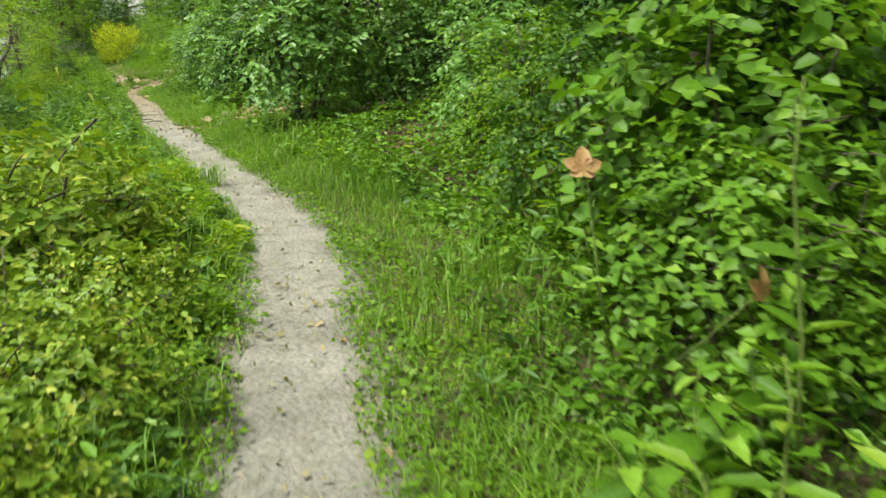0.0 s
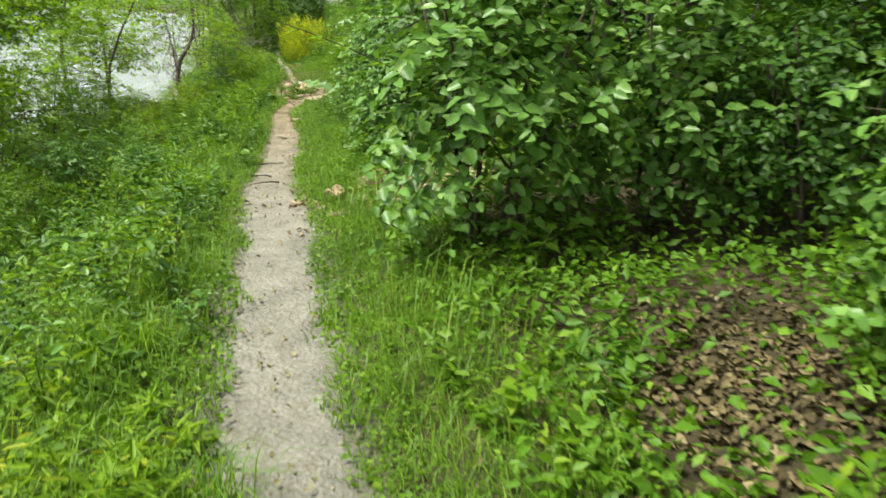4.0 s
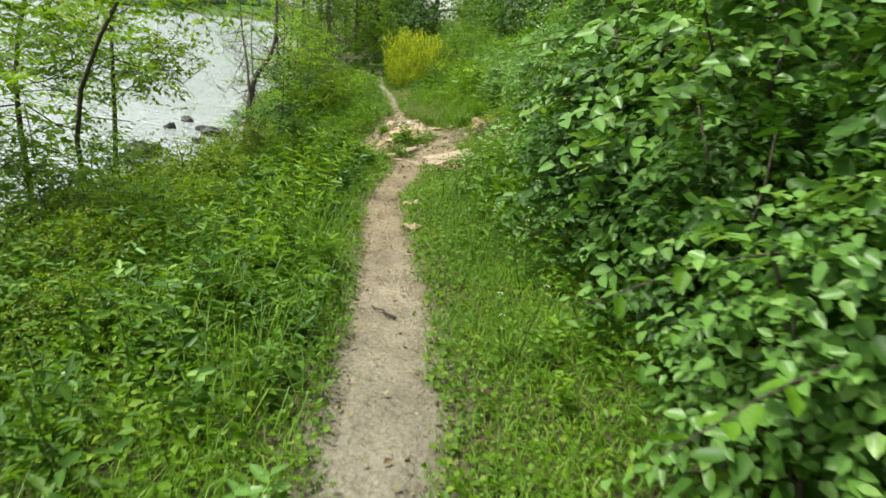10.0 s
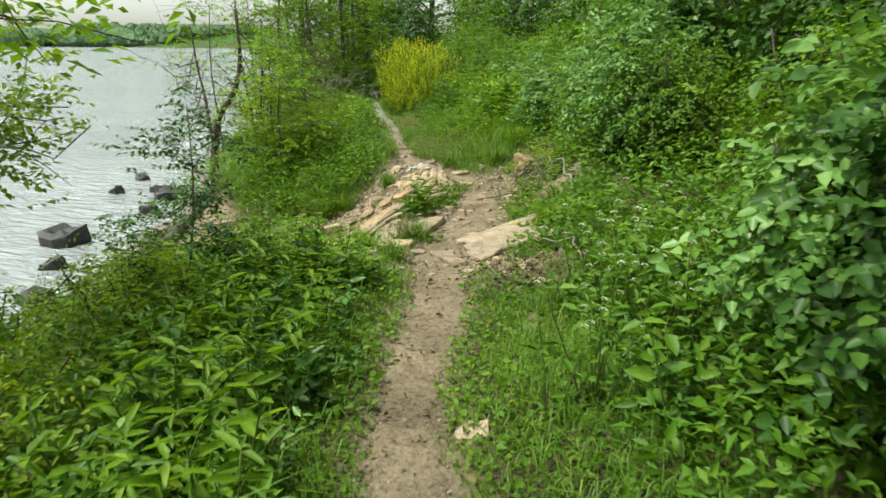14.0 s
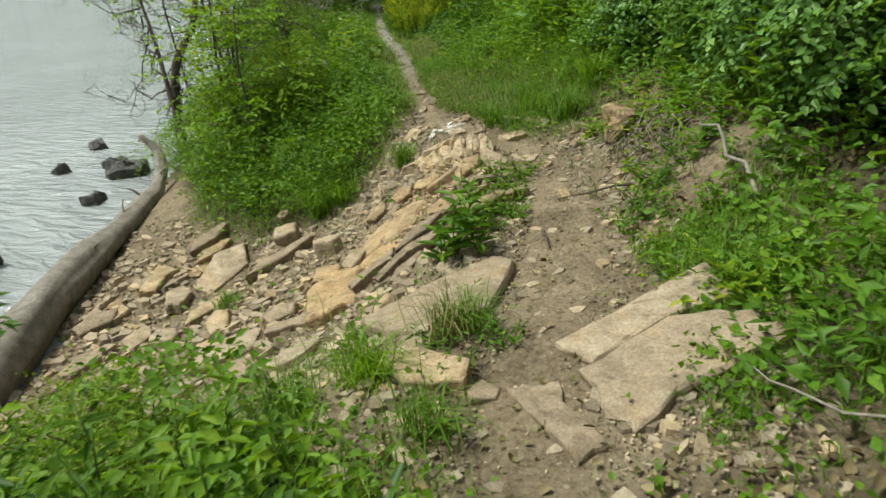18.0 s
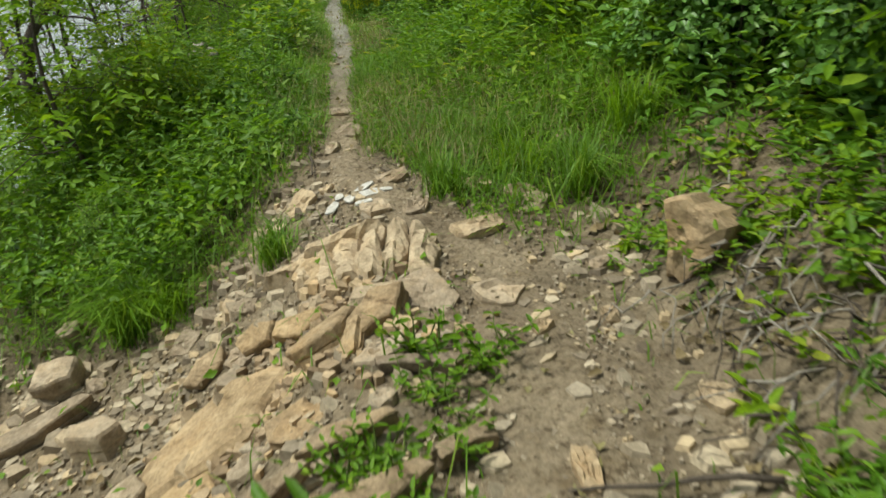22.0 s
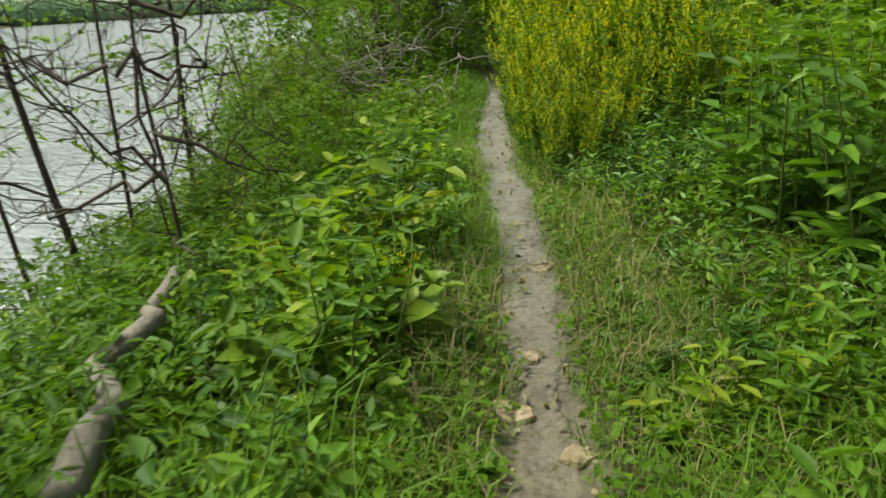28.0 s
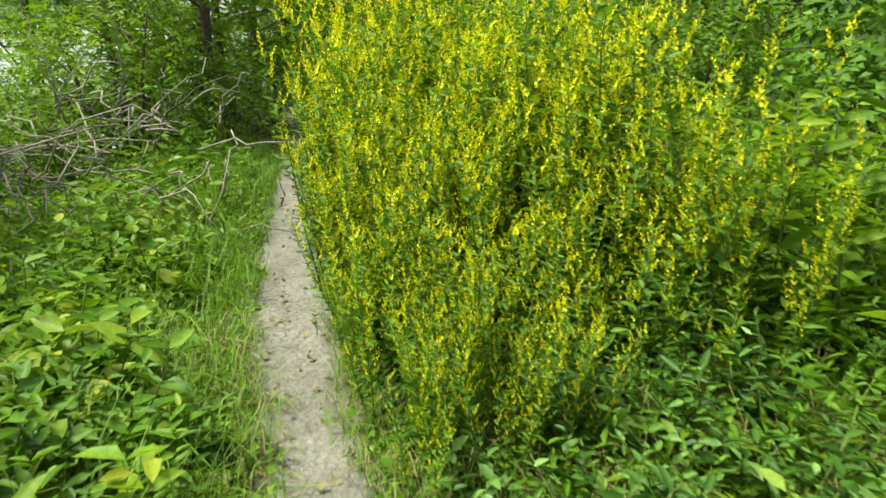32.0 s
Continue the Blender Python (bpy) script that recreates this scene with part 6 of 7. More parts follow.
r = np.random.default_rng(102)
x, y = to_xy(r.uniform(20.5, 26.5, 9000), r.uniform(-1.5, 3.0, 9000))
d, sv = lateral(x, y)
ok = (sv > 21.9) & (sv < 24.7) & (d > 0.35) & (d < 1.6) & (vnoise(x, y, 2.6, 63) > 0.4)
litter("bank_debris", x[ok], y[ok], (0.015, 0.05), LEAF["litter"], "dry leaf scraps and bark on the cut bank", 103)


def pole(name, pts, radii, mat, label, category, group="", sides=6):
    V, Q, T = tube(np.array(pts, float), np.array(radii, float), sides)
    return tagged(new(name, raw_mesh(name, V, [Q, T], mat)), label, category, group)


def on_ground(x, y, up=0.0):
    return (x, y, float(ground_z(np.array([x]), np.array([y]))[0]) + up)


STK = "thin dry brown stick lying across the path"
for k, (x0, y0, x1, y1) in enumerate([(-2.45, 13.72, -2.22, 14.0), (-1.78, 13.05, -1.98, 12.82), (-2.0, 13.3, -2.2, 13.18), (-3.0, 15.6, -3.2, 15.7), (-9.4, 28.4, -9.52, 28.3), (-7.75, 24.9, -7.55, 24.6), (-5.3, 22.9, -5.75, 22.8), (-5.7, 22.3, -5.6, 22.05)]):
    a, b = np.array(on_ground(x0, y0, 0.03)), np.array(on_ground(x1, y1, 0.03))
    pole("stick", bent(a, b, 0.008, 6, np.random.default_rng(k), 0.006), np.linspace(0.009, 0.004, 6) * (0.6 if k == 4 else 1), DRIFT if k == 4 else BARK, STK, "stick", "sticks on the path")
r = np.random.default_rng(96)
for k in range(34):
    x0, y0 = -5.3 + r.normal(0, 0.22), 23.75 + r.normal(0, 0.3)
    a = np.array(on_ground(x0, y0, 0.12))
    x1, y1 = x0 - r.uniform(0.0, 0.22), y0 - r.uniform(0.08, 0.34)
    b = np.array(on_ground(x1, y1, 0.03))
    pole("root", bent(a, b, 0.04, 7, r, 0.025), np.linspace(r.uniform(0.003, 0.008), 0.002, 7), DRIFT if k % 3 == 0 else BARK, "exposed thin root hanging from the cut bank", "root", "roots in the cut bank", 5)
for k in range(46):
    x0, y0 = -5.22 + r.normal(0, 0.16), 23.5 + r.normal(0, 0.24)
    dd = float(lateral(np.array([x0]), np.array([y0]))[0][0])
    if dd < 0.45:
        continue
    ang = r.uniform(2.2, 5.2)
    ln = r.uniform(0.08, 0.26)
    pole("root", bent(np.array(on_ground(x0, y0, 0.03)), np.array(on_ground(x0 + ln * math.cos(ang), y0 + ln * math.sin(ang), 0.015)), 0.02, 6, r, 0.015), np.linspace(r.uniform(0.003, 0.007), 0.0015, 6), BARK if k % 2 else DRIFT, "thin dry root or twig on the bare bank", "root", "roots in the cut bank", 5)
a, b = np.array(on_ground(-4.62, 22.2, 0.1)), np.array(on_ground(-4.95, 23.0, 0.16))
pole("root", bent(a, b, 0.06, 8, r, 0.03), np.linspace(0.014, 0.006, 8), DRIFT, "thick gnarled grey root across the bank", "root", "roots in the cut bank")
a, b = np.array(on_ground(-4.1, 20.2, 0.05)), np.array(on_ground(-4.65, 20.9, 0.1))
pole("dead_branch", bent(a, b, 0.03, 7, r, 0.03), np.linspace(0.007, 0.003, 7), DRIFT, "bare grey dead branch on stone chips", "branch")
a, b = np.array(on_ground(-10.75, 27.5, 0.36)), np.array(on_ground(-9.5, 26.3, 0.3))
pole("dead_branch", bent(a, b, 0.03, 8, r, 0.03), np.linspace(0.03, 0.045, 8), DRIFT, "pale barkless dead branch among weeds", "branch")
# driftwood log at the water's edge, ribbed along its length
lg = np.array([(-9.2, 20.6, -1.2), (-9.72, 21.7, -1.13), (-10.15, 22.45, -1.1), (-10.55, 23.3, -1.1), (-10.9, 24.1, -1.1), (-11.2, 24.8, -1.08), (-11.5, 25.3, -0.95), (-11.66, 25.48, -0.72), (-11.86, 25.42, -0.5)])
tt = np.linspace(0, 8, 41)
lp = np.stack([np.interp(tt, np.arange(9), lg[:, i]) for i in range(3)], 1)
for _ in range(2):
    lp = np.concatenate([lp[:1], (lp[:-2] + lp[1:-1] * 2 + lp[2:]) / 4, lp[-1:]])
lp[:, 2] = np.maximum(lp[:, 2], ground_z(lp[:, 0], lp[:, 1]) + 0.09)
lr = np.interp(tt, np.arange(9), [0.23, 0.21, 0.185, 0.155, 0.125, 0.1, 0.075, 0.055, 0.035]) * (1 + 0.1 * np.sin(tt * 3.1))
V, Q, T = tube(lp, lr, 24)
gi, gk = np.meshgrid(np.arange(41), np.arange(24), indexing="ij")
rib = 1 + 0.3 * (vnoise(gk.ravel() + 0.12 * gi.ravel(), gi.ravel() * 0.16, 1.0, 71) - 0.5) + 0.12 * (vnoise(gk.ravel() * 2.3, gi.ravel() * 0.5, 1.0, 72) - 0.5)
body = V[:41 * 24].reshape(41, 24, 3)
V[:41 * 24] = (lp[:, None] + (body - lp[:, None]) * rib.reshape(41, 24, 1)).reshape(-1, 3)
LOGM = solid_mat("silvery_driftwood", (0.152, 0.133, 0.106), (0.304, 0.274, 0.228), 9, 0.9, 60, 0.9, 0.02)
log = new("driftwood_log", raw_mesh("driftwood_log", V, [Q, T], LOGM))
tagged(log, "large weathered grey driftwood log at the water's edge", "log")
for k in range(5):
    a = lp[14 + 5 * k]
    b = a + np.array([0.22 * math.cos(k * 2.1), 0.22 * math.sin(k * 2.1), 0.2 + 0.05 * (k % 2)])
    V, Q, T = tube(bent(a, b, 0.02, 5, np.random.default_rng(k + 40), 0.01), np.linspace(0.022, 0.006, 5), 6)
    part("branch_stub", raw_mesh("branch_stub", V, [Q, T], LOGM), log)
ob = stone("root_ball", -11.35, 27.72, float(ground_z(np.array([-11.35]), np.array([27.72]))[0]) + 0.22, 0.26, 0.22, 0.26, 30, CLOD, "reddish brown clod of earth and roots on the bank", 4, (8, 5), "")
for k, (x, y, a, b) in enumerate([(-10.05, 28.22, 0.5, 0.28), (-9.42, 28.38, 0.13, 0.08), (-9.55, 28.2, 0.1, 0.07), (-9.0, 27.3, 0.16, 0.1), (-8.75, 27.2, 0.1, 0.08), (-9.1, 27.62, 0.09, 0.06)]):
    px, py, pz = on_ground(x, y, 0.05 if k == 0 else 0.02)
    stone("flat_stone", px, py, pz, a, b, 0.06, k * 63, ROCK, "pale flat stone sunk in grass beside the path", 21 + k, (3, -4), "flat stones in the grass")
for k in range(3):
    gx, gy, gz = on_ground(1.05, 5.16, 0.17 - 0.055 * k)
    pole("old_log", [(gx + 0.22 - 0.05 * k, gy + 0.02 - 0.06 * k, gz + 0.03), (gx - 0.05, gy + 0.01 - 0.06 * k, gz), (gx - 0.4 - 0.05 * k, gy - 0.04 - 0.06 * k, gz - 0.03)], [0.04, 0.05, 0.048], DRIFT, "split weathered log half hidden in weeds", "log", "old logs in the weeds", 7)
for k, (x, y, sz) in enumerate([(-12.1, 22.9, 0.55), (-13.0, 26.1, 0.5), (-13.6, 26.5, 0.32), (-12.5, 25.0, 0.3), (-14.3, 26.0, 0.28), (-11.2, 22.0, 0.3), (-10.9, 23.6, 0.4), (-11.5, 26.2, 0.5), (-14.9, 27.3, 0.3), (-10.3, 21.0, 0.35), (-12.0, 26.9, 0.45)]):
    stone("river_rock", x, y, WATER_Z + sz * 0.3, sz * 1.3, sz, sz * 0.75, k * 40, WETROCK, "dark wet boulder standing in the river shallows", k, (10 * math.sin(k), 12), "wet rocks in the shallows")
for k, (x, y) in enumerate([(-7.16, 24.3), (-7.08, 24.36), (-7.22, 24.24), (-7.02, 24.42), (-7.06, 24.26), (-7.14, 24.42), (-7.24, 24.34)]):
    px, py, pz = on_ground(x, y, 0.03)
    stone("ash_lump", px, py, pz - 0.01, 0.06 + 0.035 * (k % 3), 0.05 + 0.02 * (k % 2), 0.014, k * 50, ASH, "whitish burnt lump in an old fire spot", k, (8, 4), "pale ash lumps of an old fire")


# ---- single plants ----
def herb_kind(seed, h, pairs, leaf, ratio, mat, stems=1, arch=0.15, up=0.35, flower=None, petal=0.015):
    """Upright stems with opposite leaves. Returns foliage, stems, flowers."""
    r = np.random.default_rng(seed)
    P, A, N, L, singles = [], [], [], [], []
    FP, FA, FL = [], [], []
    for k in range(stems):
        a = r.uniform(0, 6.28)
        top = np.array([math.cos(a) * arch * h * r.uniform(0.3, 1.3), math.sin(a) * arch * h * r.uniform(0.3, 1.3), h * r.uniform(0.75, 1.1)])
        b0 = np.array([r.normal(0, 0.02), r.normal(0, 0.02), -0.05])
        ax = bent(b0, top, 0.0, 6, r, 0.01)
        V, Q, T = tube(ax[[0, 2, 4, 5]], np.linspace(0.006, 0.002, 4) * (0.6 + h * 0.6) * (0.55 if flower == "raceme" else 1), 4)
        singles.append(raw_mesh("stem", V, [Q, T], TWIG))
        for j in range(pairs):
            f = (j + 0.7) / pairs
            p = np.array([np.interp(f, np.linspace(0, 1, 6), ax[:, i]) for i in range(3)])
            g = j * 1.57 + r.uniform(-0.3, 0.3)
            for sgn in (0, math.pi):
                P.append(p), A.append((math.cos(g + sgn), math.sin(g + sgn), up + r.normal(0, 0.3)))
                N.append((r.normal(0, 0.4), r.normal(0, 0.4), 1))
                L.append(leaf * (1.15 - 0.75 * abs(f - 0.5)) * r.uniform(0.8, 1.15))
        if flower == "raceme":
            for j in range(15):
                f = r.uniform(0.35, 1.0)
                p = np.array([np.interp(f, np.linspace(0, 1, 6), ax[:, i]) for i in range(3)])
                g = r.uniform(0, 6.28)
                dr = unit(np.array([math.cos(g) * 0.5, math.sin(g) * 0.5, 1.0]))
                ln = r.uniform(0.045, 0.085)
                for q in range(9):
                    FP.append(p + dr * (0.04 + ln * q / 8))
                    g2 = q * 2.4
                    FA.append(tuple(dr * 1.0 + 0.7 * np.array([math.cos(g2), math.sin(g2), 0.0])))
                    FL.append(petal * (1.7 - 0.1 * q))
        if flower == "umbel":
            for q in range(26):
                g2 = q * 2.4
                FP.append(top + np.array([math.cos(g2) * 0.003 * q ** 0.5, math.sin(g2) * 0.003 * q ** 0.5, 0.012 - 0.0004 * q]))
                FA.append((math.cos(g2), math.sin(g2), 0.25))
                FL.append(petal)
    L = np.array(L)
    V, F = leaves(np.array(P), np.array(A), np.array(N), L, L * ratio, droop=0.22)
    fol = raw_mesh("foliage", V, [F], LEAF[mat])
    flw = None
    if FP:
        FL = np.array(FL)
        V, F = leaves(np.array(FP), np.array(FA), np.random.default_rng(seed).normal(0, 1, (len(FP), 3)), FL, FL * 0.6, simple=True)
        flw = raw_mesh("blossom", V, [F], LEAF["flower" if flower == "raceme" else "white"])
    return fol, singles, flw


def herb_thing(name, kind, label, category, group):
    fol, singles, flw = kind
    ob = new(name)
    tagged(part("foliage", fol, ob), kind="stuff")
    for me in singles:
        part("stem", me, ob)
    if flw:
        tagged(part("blossom", flw, ob), kind="stuff")
    return tagged(ob, label, category, group)


def spread(proto, spots, r, lo=0.8, hi=1.2, grade=None):
    for k, (x, y) in enumerate(spots):
        px, py, pz = on_ground(x, y)
        sc = r.uniform(lo, hi) * (grade(x, y) if grade else 1)
        m = pose(px, py, pz, r.uniform(-6, 6), r.uniform(-6, 6), r.uniform(0, 360)) @ Matrix.Diagonal((sc, sc, sc, 1))
        if k == 0:
            proto.matrix_basis = m
        else:
            copy_thing(proto, m @ Matrix.Diagonal((1 / proto.scale[0], 1 / proto.scale[1], 1 / proto.scale[2], 1)))


def spots(n, s0, s1, d0, d1, r):
    """Places beside the path, between two heights along it and two distances from it (right positive)."""
    out = []
    keep = np.where((CENTRE[:, 1] > s0) & (CENTRE[:, 1] < s1))[0]
    for i in r.choice(keep, n):
        off = r.uniform(d0, d1)
        if off < 0 and scree(CENTRE[i, 1], off) > 0.3:
            continue
        out.append((CENTRE[i, 0] + TANG[i, 1] * off, CENTRE[i, 1] - TANG[i, 0] * off))
    return out


r = np.random.default_rng(97)
TALL = "tall green weed with opposite lance-shaped leaves"
for q, (n, s0, s1, d0, d1) in enumerate([(60, 25.0, 30.5, 1.25, 2.4), (60, 28.6, 31.6, 1.35, 2.6), (14, 27.7, 28.5, 0.85, 1.4), (40, 22.5, 25.4, 1.1, 2.2), (30, 24.5, 28.0, 1.3, 2.4), (16, 5.6, 8.2, 1.3, 2.1)]):
    spread(herb_thing("tall_weed", herb_kind(200 + q, 0.7, 9, 0.12, 0.32, "light" if q != 2 else "mid", 2), TALL, "weed", "tall weeds beside the path"), spots(n, s0, s1, d0, d1, r), r)
LUSH = "lush broad-leaved green weed in the undergrowth"
for q, (n, s0, s1, d0, d1) in enumerate([(26, -1, 9, 0.9, 2.0), (30, 9, 20, 0.8, 1.8), (70, 26.6, 29.8, -2.3, -0.5), (36, 12, 20, -2.4, -0.6), (30, 0, 12, -2.4, -0.6), (70, 29.4, 34, -2.4, -0.5)]):
    spread(herb_thing("leafy_weed", herb_kind(210 + q, 0.42, 5, 0.1 if q != 2 else 0.075, 0.5 if q != 2 else 0.6, ("mid", "mid", "dark", "dark", "dark", "mid")[q], 2, 0.5), LUSH, "weed", "leafy weeds along the path"), spots(n, s0, s1, d0, d1, r), r)
spread(herb_thing("leafy_weed", herb_kind(216, 0.45, 8, 0.1, 0.3, "light", 2, 0.35), LUSH, "weed", "leafy weeds along the path"), spots(80, 16.5, 20.3, -2.3, -0.45, r), r)
SPIKE = "bright green feathery weed on the bank"
spread(herb_thing("fern_weed", herb_kind(220, 0.5, 14, 0.07, 0.25, "mid", 2, 0.3), SPIKE, "weed", "feathery weeds on the river bank"), spots(60, 14, 20, -2.4, -0.6, r), r)
spread(herb_thing("fern_weed", herb_kind(221, 0.45, 12, 0.07, 0.3, "yellowish", 3, 0.4), SPIKE, "weed", "feathery weeds on the river bank"), spots(34, 1, 12, -2.8, -0.6, r), r)
spread(herb_thing("fern_weed", herb_kind(222, 0.45, 14, 0.07, 0.3, "mid", 2, 0.3), SPIKE, "weed", "feathery weeds on the river bank"), spots(80, 24.9, 30, -2.4, -0.4, r), r)
spread(herb_thing("lance_weed", herb_kind(223, 0.36, 10, 0.065, 0.32, "dark", 2, 0.45), "dark green lance-leaved weed below the clover", "weed", "lance-leaved weeds at the clover"), spots(100, 28.2, 31.2, 0.35, 1.9, r), r)
CLOV = "upright yellow-flowered wild clover in full bloom"
for q in range(4):
    proto = herb_thing("yellow_clover", herb_kind(230 + q, 1.0, 28, 0.055, 0.4, "mid" if q % 2 else "herb", 3, 0.32, 0.6, "raceme", 0.011), CLOV, "flower", "stand of yellow wild clover")
    front, back = spots(30, 29.4, 30.8, 0.2, 1.35, r), spots(40, 30.2, 33.0, 0.2, 1.3, r)
    spread(proto, [*front, *back], r, 0.75, 1.3, lambda x, y: float(np.interp(y + 0.42 * x, [25.2, 25.8, 26.5, 27.4], [0.42, 0.55, 0.85, 1.2])))
spread(herb_thing("yellow_clover", herb_kind(236, 0.5, 12, 0.03, 0.42, "herb", 2, 0.3, 0.5, "raceme", 0.012), "small yellow-flowered wild clover among weeds", "flower", "yellow clover among the weeds"), [(-9.6, 25.45), (-9.3, 25.4), (-9.5, 25.6), (-10.3, 27.75), (-10.0, 27.85), (-9.7, 27.75), (-10.6, 28.0)], r, 0.55, 0.75)
spread(herb_thing("white_flower", herb_kind(240, 0.5, 5, 0.06, 0.4, "mid", 3, 0.4, 0.4, "umbel", 0.006), "small white-flowered weed in the grass", "flower", "white flowers in the grass"), spots(24, 18.0, 19.8, 0.7, 1.45, r) + spots(6, 15.0, 18.5, 0.45, 0.9, r), r)
# dock and other plants between the rocks
for q, (x, y, h) in enumerate([(-6.1, 21.95, 0.4), (-5.98, 21.98, 0.26), (-6.2, 21.98, 0.26), (-6.16, 22.3, 0.36)]):
    ob = herb_thing("dock_plant", herb_kind(250 + q, h, 7, 0.13, 0.32, "mid", 2, 0.2, 0.5), "leafy dock plant growing between the slabs", "weed", "dock plants between the rocks")
    ob.matrix_basis = pose(*on_ground(x, y), 0, 0, q * 50)
CL2 = "low clump of green weeds on the bare dirt"
for q, pts in enumerate(([(-6.0, 22.3), (-6.1, 22.6), (-6.05, 22.9), (-6.2, 22.75), (-5.95, 22.55), (-6.15, 22.45), (-6.28, 22.72), (-6.11, 23.3), (-6.3, 23.24), (-6.22, 23.08)], [(-5.2, 22.6), (-5.1, 22.4), (-5.15, 22.8), (-5.0, 22.95), (-5.25, 22.3)], [(-4.95, 21.75), (-4.8, 21.9), (-4.65, 21.8), (-4.9, 22.1), (-4.6, 21.5), (-4.45, 21.7), (-4.75, 22.3), (-4.4, 21.3), (-4.2, 21.6)], [(-5.8, 21.05), (-5.65, 20.85), (-5.55, 21.1), (-6.35, 21.35), (-6.45, 21.2)])):
    spread(herb_thing("weed_clump", herb_kind(260 + q, 0.13, 6, 0.04, 0.45, "mid" if q % 2 else "herb", 9, 1.1), CL2, "weed", "weed clumps among the rocks"), pts, r, 0.75, 1.2)


def tuft(x, y, n, length, seed, label, mat="grass"):
    r = np.random.default_rng(seed)
    p = np.stack([r.normal(0, 0.05, n), r.normal(0, 0.05, n), np.full(n, -0.02)], 1)
    V, Q, T = blades(p, r.uniform(0.6, 1.1, n) * length, r.uniform(0.004, 0.008, n), r.uniform(0.3, 1.3, n), r)
    ob = new("grass_tuft", raw_mesh("grass_tuft", V, [Q, T], LEAF[mat]))
    ob.matrix_world = pose(*on_ground(x, y))
    return tagged(ob, label, "grass", "grass tufts among the rocks")


TUFT = "tuft of long green grass beside the rocks"
for q, (x, y, n, ln, mt) in enumerate([(-5.75, 21.2, 160, 0.26, "grass"), (-5.8, 21.12, 60, 0.34, "straw"), (-8.15, 23.74, 260, 0.46, "grass"), (-8.0, 23.85, 160, 0.4, "light"), (-8.3, 22.55, 120, 0.2, "grass"), (-7.4, 24.0, 160, 0.3, "grass"), (-6.75, 24.5, 160, 0.3, "grass"), (-6.45, 24.75, 200, 0.34, "light"),
                                           (-6.1, 24.5, 200, 0.36, "grass"), (-5.95, 24.9, 200, 0.4, "light"), (-6.6, 25.0, 200, 0.34, "grass"), (-7.0, 25.2, 180, 0.3, "grass"), (-0.75, 9.2, 120, 0.5, "light"), (-0.6, 9.35, 80, 0.45, "light"), (0.42, 8.4, 90, 0.35, "grass"), (0.9, 5.3, 120, 0.3, "light"), (1.0, 4.6, 120, 0.35, "light"), (-4.2, 21.0, 140, 0.3, "grass"), (-5.05, 21.95, 120, 0.18, "grass"),
                                           (-6.0, 20.75, 200, 0.3, "light"), (-6.3, 20.6, 200, 0.32, "grass"), (-5.6, 20.45, 160, 0.24, "grass"), (-6.7, 20.55, 200, 0.3, "light"), (-7.2, 20.7, 160, 0.3, "grass")]):
    tuft(x, y, n, ln, 300 + q, TUFT, mt)
# a red-tinged leaf and dry seedlings
lobe = np.radians([-120.0, -62.0, 0.0, 62.0, 120.0])
V, F = leaves(np.zeros((5, 3)), np.stack([np.sin(lobe), 0.45 * np.cos(lobe), 0.75 * np.cos(lobe)], 1), np.array([[0, -1.0, 0.5]] * 5), np.array([0.05, 0.075, 0.09, 0.075, 0.05]), np.array([0.05, 0.055, 0.06, 0.055, 0.05]))
ob = new("vine_leaf", raw_mesh("vine_leaf", V, [F], LEAF["rust"]))
ob.matrix_world = pose(2.94, 4.53, 0.88)
tagged(ob, "large reddish young vine leaf on a stem", "leaf")
for q, (x, y, h) in enumerate([(3.42, 3.75, 1.25), (3.75, 4.1, 1.1), (3.2, 3.3, 0.5), (2.98, 3.15, 0.42)]):
    tall = herb_thing("tall_weed", herb_kind(270 + q, h, 11 if h > 1 else 5, 0.13, 0.36, "mid" if h > 1 else "herb", 1 if h > 1 else 3, 0.12 if h > 1 else 0.5), "tall leafy weed standing at the shrubs' edge", "weed", "tall weeds beside the path")
    tall.matrix_basis = pose(*on_ground(x, y), 0, 0, q * 70)
twin = new("vine_leaf", ob.data)
twin.matrix_world = pose(3.3, 3.88, 0.68, 20, 10, 35) @ Matrix.Scale(0.8, 4)
tagged(twin, "small rust-red young leaf in the shrubs", "leaf")
SV, SQ, ST = tube(np.array([(0, 0, 0), (0.12, 0.12, -0.3), (0.2, 0.25, -0.62)]), np.array([0.003, 0.004, 0.006]), 5)
part("stem", raw_mesh("stem", SV, [SQ, ST], TWIG), twin)
V, Q, T = tube(np.array([on_ground(3.15, 4.6, -0.03), (3.05, 4.58, 0.45), (2.95, 4.54, 0.88)]), np.array([0.006, 0.005, 0.003]), 5)
st = part("stem", raw_mesh("stem", V, [Q, T], TWIG), ob)
st.matrix_parent_inverse = ob.matrix_world.inverted()


